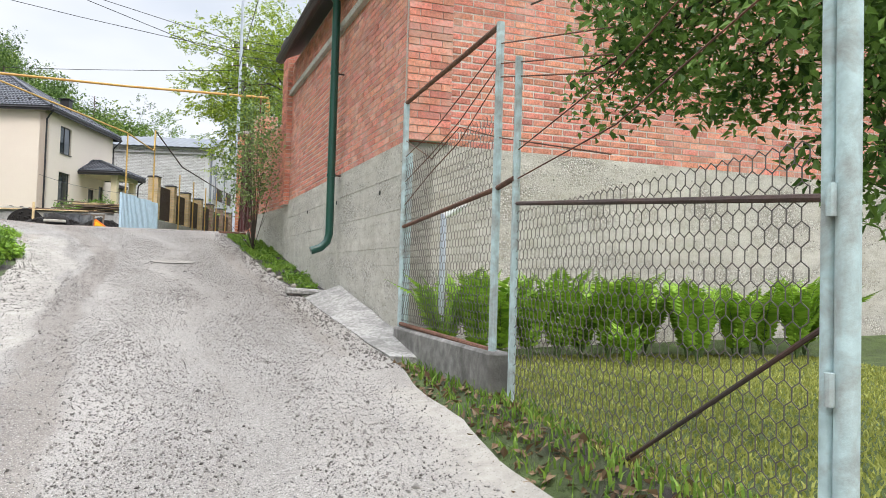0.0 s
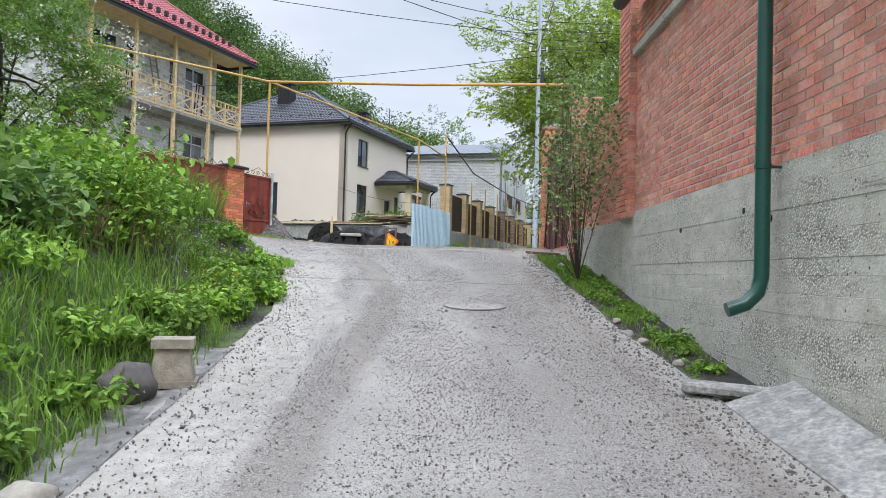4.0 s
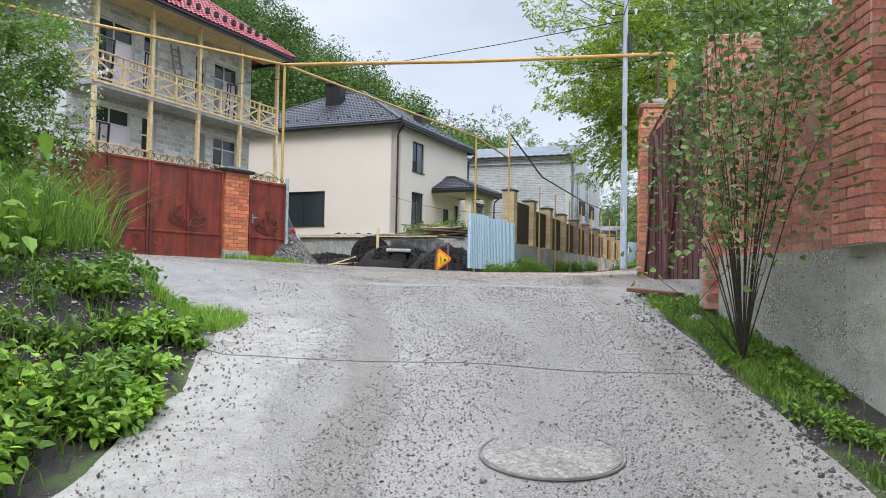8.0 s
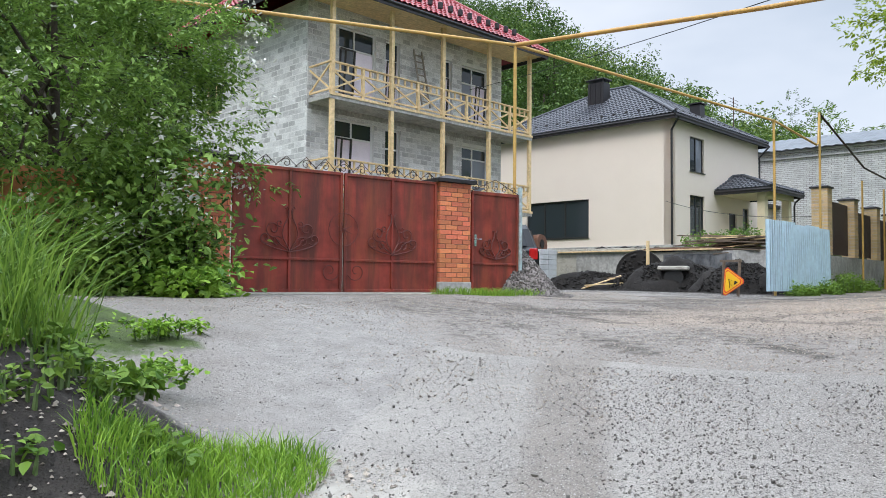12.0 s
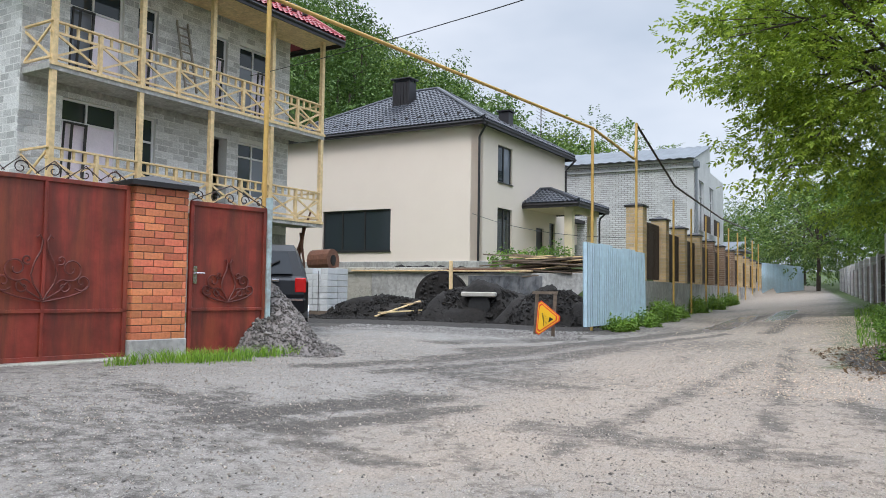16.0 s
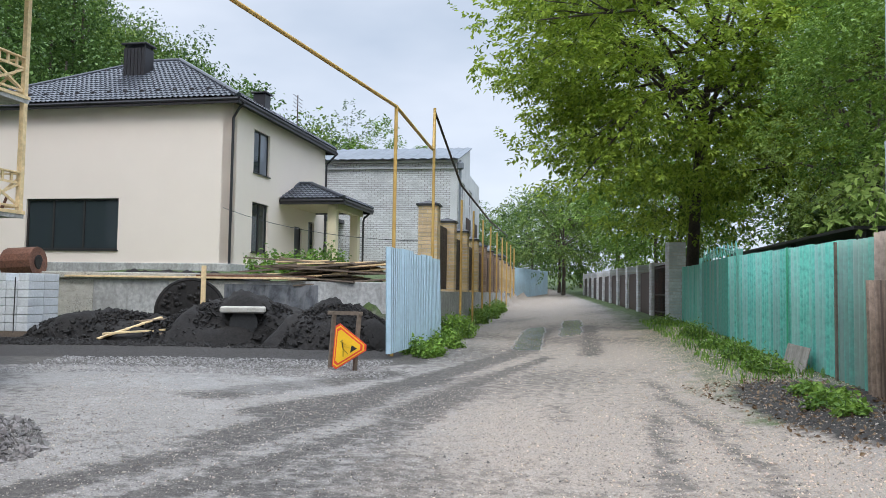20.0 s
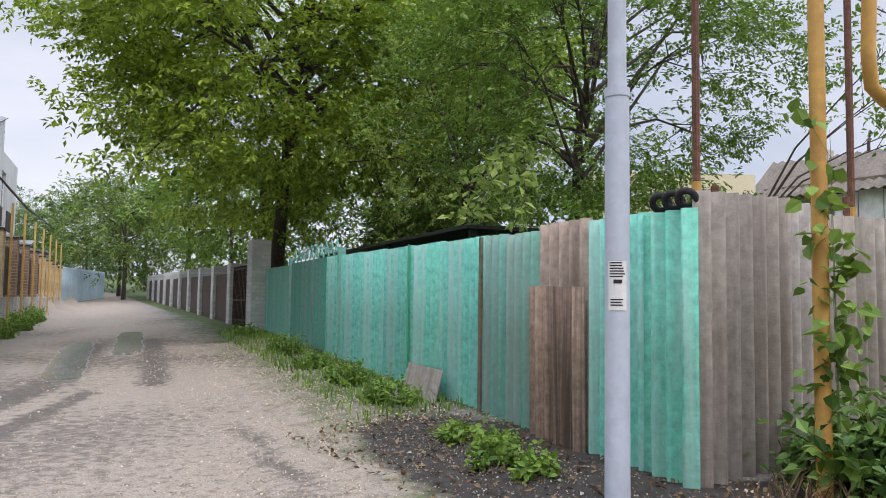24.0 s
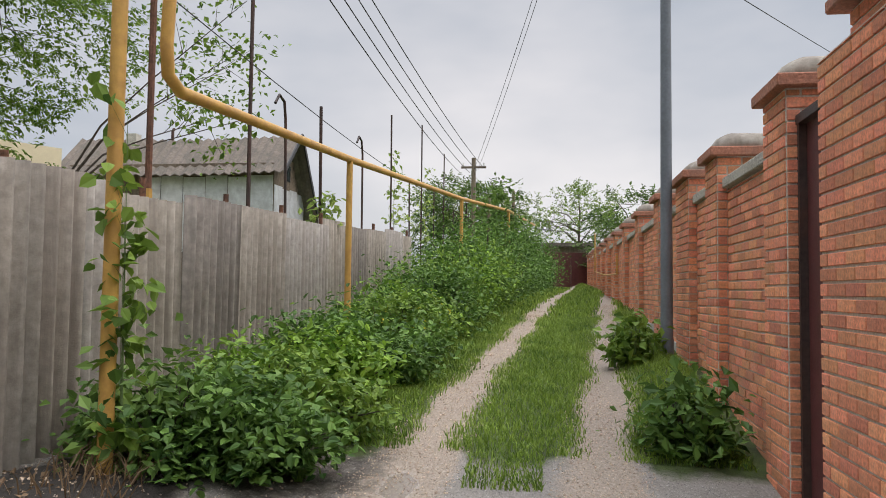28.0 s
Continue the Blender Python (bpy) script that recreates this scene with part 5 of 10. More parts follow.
    part("pipe", tubed([(0, -0.14, 5.70), (0, -0.10, 5.6), (0, 0, 5.46), (0, 0, 5.1), (0, 0, 2.05), (0, -0.03, 1.93), (0, -0.12, 1.84), (0, -0.26, 1.79)], 0.058, 12), M_GREENPIPE, dp, smooth=True)
    for z in (2.9, 4.4):
        part("bracket", tubed([(0, 0, z - 0.02), (0, 0, z + 0.02)], 0.066, 12), M_GREENPIPE, dp)
        part("bracket_arm", boxed(-0.01, 0.01, 0.0, 0.15, z - 0.01, z + 0.01), M_IRON, dp)
    # sloping apron slab at the wall foot
    bm = bmesh.new()
    n = 14
    L, R = [], []
    for i in range(n):
        y = 7.1 + 3.85 * i / (n - 1)
        xl = 1.42 - 0.47 * (y - 7.1) / 3.85 + 0.03 * noise.noise((y * 2, 0, 0))
        xr = 1.93 - 0.094 * (y - 6.6)
        xr = min(xr - 0.08, xl + 0.62)
        L.append((xl, y, gz(xl, y) + 0.045))
        R.append((xr, y, 0.70 + (y - 7.1) * 0.158 + 0.03 * noise.noise((y * 3, 5, 0))))
    tl, tr = [bm.verts.new(p) for p in L], [bm.verts.new(p) for p in R]
    bl, br = [bm.verts.new((p[0], p[1], p[2] - 0.25)) for p in L], [bm.verts.new((p[0], p[1], p[2] - 0.35)) for p in R]
    for i in range(n - 1):
        bm.faces.new((tl[i], tr[i], tr[i + 1], tl[i + 1]))
        bm.faces.new((bl[i], tl[i], tl[i + 1], bl[i + 1]))
        bm.faces.new((tr[i], br[i], br[i + 1], tr[i + 1]))
    bm.faces.new((tl[0], bl[0], br[0], tr[0]))
    bm.faces.new((tl[-1], tr[-1], br[-1], bl[-1]))
    ap = part("concrete_apron", bm, M_APRON)
    tagged(ap, "pale grey sloping concrete apron along the wall foot", "paving", kind="structure")
    st = part("flat_stone", boxed(-0.42, 0.42, -0.10, 0.10, -0.03, 0.05, 0.02), M_APRON, m=pose(1.12, 11.12, gz(1.1, 11.1) + 0.08, 4, 3, -8))
    tagged(st, "flat grey stone slab across the apron head", "stone")


garage()


# ---- wall and dark red gate past the garage ----
def brick_box(name, m, w, d, z0, z1, label, course=0.0805, brick=0.262, mats=(None, None), near=0, category="pillar", faces="FLRB", kind="", mortar=None):
    """A square brick pillar: a mortar core with bricks laid on its sides. x across the front, front at y = 0 looking to -y."""
    a, b = mats[0] or M_BRICK1, mats[1] or M_BRICK
    core = part(name, boxed(0.006, w - 0.006, 0.006, d - 0.006, z0, z1), mortar or M_MORTAR, m=m)
    tagged(core, label, category, kind=kind)
    for side, length, mm in (("F", w, pose(0, 0, 0)), ("R", d, pose(w, 0, 0, 0, 0, 90)), ("B", w, pose(w, d, 0, 0, 0, 180)), ("L", d, pose(0, d, 0, 0, 0, -90))):
        if side not in faces:
            continue
        rows = bond(length, z0, z1, course, brick, joint=0.008 if mortar else 0.015)
        if side in "RL":
            rows[:, :2] = length - rows[:, 1::-1] - 0.006
        n = 0
        made = {}
        rest = []
        for r in rows:
            if side in near if near else False:
                key = (round(r[1] - r[0], 2), round(r[3] - r[2], 3))
                if key not in made:
                    bm = boxed(0, key[0], -0.006, 0.02, 0, key[1], bevel=0.004)
                    me = bpy.data.meshes.new("brick")
                    bm.to_mesh(me)
                    bm.free()
                    me.materials.append(a)
                    made[key] = me
                link("brick", made[key], None, core, m=mm @ pose(r[0], 0, r[2]))
            else:
                rest.append((r[0], r[1], -0.006, 0.02, r[2], r[3]))
        if rest:
            v, f = boxes_mesh(rest)
            v = np.c_[v, np.ones(len(v))] @ np.array(mm).T
            arrays("brickwork", v[:, :3], f, b, core, stuff=True)
    return core


def adopt(ob, parent):
    """Makes a thing a part of another, in its place."""
    ob.matrix_basis = parent.matrix_basis.inverted() @ ob.matrix_basis
    ob.parent = parent
    for k in ("category", "group", "kind"):
        if k in ob:
            del ob[k]
    return ob


def dark_gate():
    p, q = Vector((0.40, 19.75, 0)), Vector((0.08, 24.6, 0))
    m = Matrix.Translation(q) @ pose(0, 0, 0, 0, 0, math.degrees(math.atan2((p - q).y, (p - q).x)))
    w = (p - q).length
    g = thing("metal_gate", m, "dark red-brown sheet-metal gate with diagonal bracing, closed", "gate")
    z0, z1 = 2.62, 5.05
    for i in range(2):
        a, b = w * i / 2 + 0.02, w * (i + 1) / 2 - 0.02
        bm = bmesh.new()
        n = 14
        for k in range(n):
            s, e = a + (b - a) * k / n, a + (b - a) * (k + 1) / n
            box(bm, s, e - 0.02, -0.012 if k % 2 else 0.0, 0.02, z0, z1)
            box(bm, e - 0.02, e, 0.0, 0.02, z0, z1)
        leaf = part("leaf", bm, M_GATED, g)
        bm = bmesh.new()
        for s in (a + 0.02, b - 0.02, (a + b) / 2):
            box(bm, s - 0.02, s + 0.02, -0.045, -0.012, z0, z1)
        part("stile", bm, M_GATED, leaf)
        bm = bmesh.new()
        bar(bm, (a + 0.05, -0.03, z0 + 0.1), ((a + b) / 2, -0.03, z1 - 0.1), 0.04, 0.04)
        bar(bm, ((a + b) / 2, -0.03, z1 - 0.1), (b - 0.05, -0.03, z0 + 0.1), 0.04, 0.04)
        part("brace", bm, M_GATED, leaf)
    bm = tubed([(0, 0, z1 + 0.02), (w * 0.25, 0, z1 + 0.13), (w * 0.5, 0, z1 + 0.17), (w * 0.75, 0, z1 + 0.13), (w, 0, z1 + 0.02)], 0.025, 6)
    part("top_rail", bm, M_GATED, g)
    brick_box("gate_pillar", Matrix.Translation((-0.02, 25.12, 0)) @ pose(0, 0, 0, 0, 0, -90 - 3.8), 0.52, 0.62, 2.5, 5.25, "red brick gate pillar with a capped top", near="F", faces="FLRB")
    brick_box("gate_pillar", Matrix.Translation((0.36, 19.72, 0)) @ pose(0, 0, 0, 0, 0, -90 - 3.8), 0.55, 0.55, 2.3, 5.25, "red brick gate pillar behind the rose", near="F", faces="FLR")
    # wall between the gate and the garage
    a, b = Vector((0.45, 19.15, 0)), Vector((1.0, 16.45, 0))
    mm = Matrix.Translation(a) @ pose(0, 0, 0, 0, 0, math.degrees(math.atan2((b - a).y, (b - a).x)))
    L = (b - a).length
    low = part("wall_yard_plinth", boxed(-0.6, L, 0.0, 0.35, 1.4, 2.85), M_CONC, m=mm)
    tagged(low, "grey concrete plinth of the yard wall", "wall", kind="structure")
    up = part("wall_yard", boxed(0, L, 0.05, 0.35, 2.85, 4.75), M_MORTAR, m=mm)
    tagged(up, "red brick yard wall behind the climbing rose", "wall", kind="structure")
    lay(up, bond(L, 2.855, 4.72, 0.0805, 0.262), "brick", M_BRICK1, M_BRICK, proud=-0.042, depth=0.08)
    # plank over the drain
    pl = part("drain_plank", boxed(-0.36, 0.36, -0.10, 0.10, 0, 0.05, 0.006), M_RUST, m=pose(-0.10, 20.5, gz(-0.10, 20.5) + 0.03, 0, 3, -40))
    tagged(pl, "reddish-brown weathered plank laid over the drain", "plank")


dark_gate()


# ---- front yard fence with the ferns ----
def honeycomb(name, w, h, cell, r, parent, m):
    """Chicken wire: hexagons of thin wire in the frame's plane, x across and z up."""
    pts, faces = [], []
    a = cell / math.sqrt(3)
    segs = []
    ny = int(h / (1.5 * a)) + 1
    nx = int(w / cell) + 1
    for j in range(ny):
        for i in range(nx):
            cx, cz = (i + 0.5 * (j % 2)) * cell, j * 1.5 * a
            p = [(cx, cz + a), (cx + cell / 2, cz + a / 2), (cx + cell / 2, cz - a / 2), (cx, cz - a)]
            for u, v in zip(p, p[1:]):
                if 0 <= min(u[0], v[0]) and max(u[0], v[0]) <= w and 0 <= min(u[1], v[1]) and max(u[1], v[1]) <= h:
                    segs.append((u, v))
    V, F = [], []
    for (x0, z0), (x1, z1) in segs:
        dx, dz = x1 - x0, z1 - z0
        l = math.hypot(dx, dz)
        px, pz = -dz / l * r, dx / l * r
        b = len(V)
        for (x, z) in ((x0, z0), (x1, z1)):
            V += [(x + px, -r, z + pz), (x - px, -r, z - pz), (x, r, z)]
        F += [(b, b + 3, b + 4, b + 1), (b + 1, b + 4, b + 5, b + 2), (b + 2, b + 5, b + 3, b)]
    return arrays(name, V, F, M_MESHWIRE, parent, m=m)


def yard_fence():
    f = thing("mesh_fence", pose(1.70, 8.0, 0, 0, 0, -87), "pale blue pipe fence with rusty chicken wire and barbed wire", "fence")
    # x runs towards the start of the road, z up
    part("post", tubed([(0, 0, 0.6), (0, 0, 3.30)], 0.032, 10), M_PALEBLUE, f)
    part("post", tubed([(0.10, 0.03, 0.6), (0.10, 0.03, 2.75)], 0.028, 10), M_PALEBLUE, f)
    part("post", tubed([(2.62, 0, 0.4), (2.62, 0, 3.36)], 0.031, 10), M_PALEBLUE, f)
    part("post", tubed([(2.93, 0.02, 0.35), (2.93, 0.02, 3.02)], 0.025, 10), M_PALEBLUE, f)
    part("top_rail", tubed([(0, 0, 3.30), (2.62, 0, 3.34)], 0.022, 8), M_RUST, f)
    part("mid_rail", tubed([(0, 0, 1.98), (2.62, 0, 2.12), (2.95, 0.0, 2.16)], 0.02, 8), M_RUST, f)
    part("low_rail", tubed([(0, 0, 0.96), (2.62, 0, 0.93)], 0.022, 8), M_RUST, f)
    honeycomb("chicken_wire", 2.55, 1.75, 0.075, 0.0022, f, pose(0.04, 0, 0.97))
    for k, (za, zb) in enumerate(((2.2, 2.95), (2.45, 3.05), (2.72, 3.2), (2.9, 2.5))):
        part("barbed_wire", tubed([(0, 0, za), (0.9, 0.02, (za + zb) / 2 - 0.12), (1.8, -0.02, (za + zb) / 2 + 0.02), (2.62, 0, zb), (4.2, 0.03, zb - 0.35)], 0.005, 5), M_RUST, f)
    k = part("fence_kerb", boxed(-0.02, 2.75, -0.07, 0.10, 0.2, 0.93, 0.02), M_GUTTER, m=pose(1.70, 8.0, 0, 0, 0, -87))
    tagged(k, "grey concrete kerb under the mesh fence", "kerb", kind="structure")
    # the gate leaf nearer the start
    g = thing("pipe_gate", pose(1.86, 5.02, 0, 0, 0, -92), "rusty pipe gate leaf with chicken wire, sagging open", "gate")
    part("gate_stile", tubed([(0, 0, 0.35), (0, 0, 3.0)], 0.024, 8), M_PALEBLUE, g)
    part("mid_rail", tubed([(0, 0, 1.98), (1.4, 0.0, 1.865), (3.05, 0, 1.73)], 0.014, 8), M_IRON, g)
    part("low_rail", tubed([(-0.05, 0, 0.50), (1.6, -0.03, 0.42), (3.1, 0, 0.36)], 0.018, 8), M_IRON, g)
    part("brace", tubed([(1.4, -0.02, 0.44), (3.02, 0, 1.33)], 0.010, 8), M_IRON, g)
    honeycomb("chicken_wire", 2.95, 1.45, 0.075, 0.0022, g, pose(0.03, 0, 0.52))
    for za, zb in ((2.35, 2.9), (2.15, 2.55)):
        part("strand", tubed([(0, 0, za), (1.5, 0.02, (za + zb) / 2 - 0.1), (3.05, 0, zb)], 0.005, 5), M_RUST, g)
    p = thing("fence_post", pose(1.77, 1.92, 0), "thick pale blue pipe post with welded hinges", "post")
    part("pipe", tubed([(0, 0, 0.1), (0, 0, 2.55)], 0.037, 14), M_PALEBLUE, p, smooth=True)
    part("pipe_inner", tubed([(-0.015, 0.06, 0.1), (-0.015, 0.06, 2.7)], 0.025, 12), M_PALEBLUE, p, smooth=True)
    for z in (0.62, 1.15, 1.72):
        part("hinge", tubed([(-0.045, 0.02, z - 0.05), (-0.045, 0.02, z + 0.05)], 0.016, 10), M_PALEBLUE, p)
    part("cap", boxed(-0.045, 0.045, -0.04, 0.09, 2.55, 2.565), M_RUST, p)
    # short post with an end cap inside the yard
    s = thing("stub_post", pose(2.02, 7.55, 0.6), "grey steel stub post with an angled pipe end", "post")
    part("post", tubed([(0, 0, 0), (0, 0, 1.5)], 0.032, 10), M_POLE, s)
    part("pipe_end", tubed([(0, 0, 1.48), (0.22, 0.0, 1.62)], 0.045, 10), M_PLATE, s, "white painted pipe end")


yard_fence()


# ---- red gate, its pillars and the wicket ----
RG = pose(-10.862, 23.512, 0, 0, 0, 66.89) @ pose(0, -0.14, 0)   # x runs along the gate, -y looks at the lane


def scroll(c, r, turns, start, flip=1, n=26):
    """A flat spiral in the x-z plane."""
    out = []
    for i in range(n):
        k = i / (n - 1)
        a = start + flip * turns * 2 * math.pi * k
        q = r * (1 - 0.8 * k)
        out.append((c[0] + q * math.cos(a), 0, c[1] + q * math.sin(a)))
    return out


def palmette(bm, cx, cz, s, y):
    """A wrought lyre on a stem, with a fan of scrolls either side."""
    for f in (1, -1):
        def P(x, z):
            return (cx + f * x * s, y, cz + z * s)
        tube(bm, [P(0.0, -0.46), P(0.05, -0.36), P(0.14, -0.22), P(0.17, -0.10), P(0.13, 0.06), P(0.05, 0.22), P(0.03, 0.36), P(0.07, 0.44), P(0.11, 0.40)], 0.011, 5)
        for c, r, t, st, fl in (((0.36, -0.02), 0.17, 1.35, -1.9, 1), ((0.52, -0.20), 0.13, 1.2, -2.4, 1), ((0.27, -0.27), 0.11, 1.25, 2.6, -1), ((0.22, 0.10), 0.07, 1.1, -2.0, 1)):
            tube(bm, [(cx + f * p[0] * s, y, cz + p[2] * s) for p in scroll(c, r, t, st, fl)], 0.010, 5)
        tube(bm, [P(0.0, -0.47), P(0.16, -0.44), P(0.34, -0.40), P(0.50, -0.34), P(0.60, -0.26)], 0.010, 5)
        tube(bm, [P(0.02, -0.44), P(0.20, -0.33), P(0.33, -0.18)], 0.009, 5)


def red_gate():
    Z0, Z1, W = 2.93, 4.93, 3.88
    g = thing("double_gate", RG, "faded red sheet-metal double gate with wrought scrolls, closed", "gate")
    for k in range(2):
        a, b = k * W / 2 + 0.015, (k + 1) * W / 2 - 0.015
        leaf = part("leaf", boxed(a, b, 0.0, 0.012, Z0, Z1), M_GATE, g)
        for s0, s1, z0, z1, nm in ((a, a + 0.05, Z0, Z1, "stile"), (b - 0.05, b, Z0, Z1, "stile"), ((a + b) / 2 - 0.02, (a + b) / 2 + 0.02, Z0, Z1, "stile"),
                                   (a, b, Z1 - 0.04, Z1 + 0.01, "rail"), (a, b, Z0 + 0.52, Z0 + 0.56, "rail"), (a, b, Z0, Z0 + 0.05, "rail")):
            part(nm, boxed(s0, s1, -0.03, 0.0, z0, z1, 0.004), M_GATE, leaf)
        bm = bmesh.new()
        palmette(bm, (a + b) / 2, Z0 + 1.02, 0.80, -0.036)
        part("scrollwork", bm, M_GATEDK, leaf)
    bm = bmesh.new()
    for i in range(16):
        t = i * math.pi / 8
        tube(bm, [(W / 2 + 0.28 * math.cos(t), -0.035, Z0 + 1.05 + 0.28 * math.sin(t)), (W / 2 + 0.28 * math.cos(t + math.pi / 8), -0.035, Z0 + 1.05 + 0.28 * math.sin(t + math.pi / 8))], 0.006, 5)
        if i % 2:
            tube(bm, [(W / 2, -0.035, Z0 + 1.05), (W / 2 + 0.17 * math.cos(t), -0.035, Z0 + 1.05 + 0.17 * math.sin(t))], 0.009, 5, 0.003)
    part("rosette", bm, M_GATEDK, g)
    for f in (1, -1):
        bm = tubed([(W / 2 + f * p[0], -0.035, Z0 + 0.3 + p[2]) for p in scroll((0.25, 0.05), 0.17, 1.2, 3.5)], 0.008, 5)
        part("scroll", bm, M_GATEDK, g)
    bm = bmesh.new()
    for i in range(11):
        cx = 0.2 + i * (W - 0.4) / 10
        tube(bm, [(p[0], -0.01, p[2]) for p in scroll((cx, Z1 + 0.08), 0.085, 1.25, 0 if i % 2 else 3.1, 1 if i % 2 else -1)], 0.007, 5)
        tube(bm, [(cx - 0.19, -0.01, Z1 + 0.03), (cx, -0.01, Z1 + 0.17 + 0.05 * (5 - abs(i - 5)) / 5), (cx + 0.19, -0.01, Z1 + 0.03)], 0.007, 5)
    part("cresting", bm, M_IRON, g, "dark wrought scroll cresting")
    sill = part("gate_sill", boxed(0, W, -0.12, 0.1, 2.80, 2.92, 0.01), M_CONC, m=RG)
    tagged(sill, "dark damp concrete sill under the gate", "sill", kind="structure")
    for x0, lab in ((W + 0.03, "orange brick gate pillar with a dark pyramid cap"), (-0.73, "orange brick gate pillar half hidden by the bush")):
        p = brick_box("brick_pillar", RG @ pose(x0, -0.06, 0), 0.70, 0.52, 3.12, 4.955, lab, course=0.0874, brick=0.26, mats=(M_BRICKO, M_BRICKO), near="FLR", mortar=M_MORTARD)
        part("plinth", boxed(-0.02, 0.72, -0.02, 0.54, 2.55, 3.12, 0.01), M_CONCL, p)
        bm = bmesh.new()
        box(bm, -0.09, 0.79, -0.09, 0.61, 4.955, 5.015)
        b0 = [bm.verts.new(c) for c in ((-0.09, -0.09, 5.015), (0.79, -0.09, 5.015), (0.79, 0.61, 5.015), (-0.09, 0.61, 5.015))]
        b1 = [bm.verts.new(c) for c in ((0.30, 0.22, 5.12), (0.40, 0.22, 5.12), (0.40, 0.30, 5.12), (0.30, 0.30, 5.12))]
        for i in range(4):
            bm.faces.new((b0[i], b0[(i + 1) % 4], b1[(i + 1) % 4], b1[i]))
        bm.faces.new(b1)
        part("cap", bm, M_FASCIA, p, "dark sheet-metal cap")
    # wicket
    a, b = W + 0.79, W + 0.79 + 1.17
    k = thing("wicket_gate", RG, "faded red sheet-metal wicket door with a lever handle, closed", "gate")
    leaf = part("leaf", boxed(a, b, 0.0, 0.012, 2.93, 4.83), M_GATE, k)
    for s0, s1, z0, z1, nm in ((a, a + 0.05, 2.9, 4.85, "stile"), (b - 0.05, b, 2.9, 4.85, "stile"), (a, b, 4.79, 4.85, "rail"), (a, b, 3.45, 3.49, "rail"), (a, b, 2.9, 2.95, "rail")):
        part(nm, boxed(s0, s1, -0.03, 0.0, z0, z1, 0.004), M_GATE, leaf)
    bm = bmesh.new()
    palmette(bm, (a + b) / 2, 3.85, 0.62, -0.02)
    part("scrollwork", bm, M_GATEDK, leaf)
    part("lock_plate", boxed(a + 0.05, a + 0.10, -0.045, -0.03, 3.80, 4.02), M_CHROME, k)
    part("handle", tubed([(a + 0.075, -0.04, 3.93), (a + 0.075, -0.08, 3.93), (a + 0.19, -0.08, 3.93)], 0.009, 8), M_CHROME, k, "chrome lever handle")
    bm = bmesh.new()
    for i in range(5):
        cx = a + 0.12 + i * 0.23
        tube(bm, [(p[0], -0.01, p[2]) for p in scroll((cx, 4.92), 0.075, 1.25, 0 if i % 2 else 3.1, 1 if i % 2 else -1)], 0.007, 5)
    tube(bm, [(a, -0.01, 4.85), ((a + b) / 2, -0.01, 5.10), (b, -0.01, 4.85)], 0.008, 5)
    part("cresting", bm, M_IRON, k, "dark wrought scroll cresting")
    po = thing("wicket_post", RG @ pose(b + 0.04, -0.02, 0), "pale grey square steel post with peeling paint", "post")
    part("post", boxed(-0.035, 0.035, -0.035, 0.035, 2.6, 5.0, 0.004), M_PALEBLUE, po)
    # fence wall running on from the far gate pillar
    wl_ = part("wall_yard_west", boxed(-6.5, -0.70, -0.05, 0.2, 2.2, 4.6), M_BRICKO, m=RG)
    tagged(wl_, "orange brick yard wall hidden by bushes", "wall", kind="structure")


red_gate()


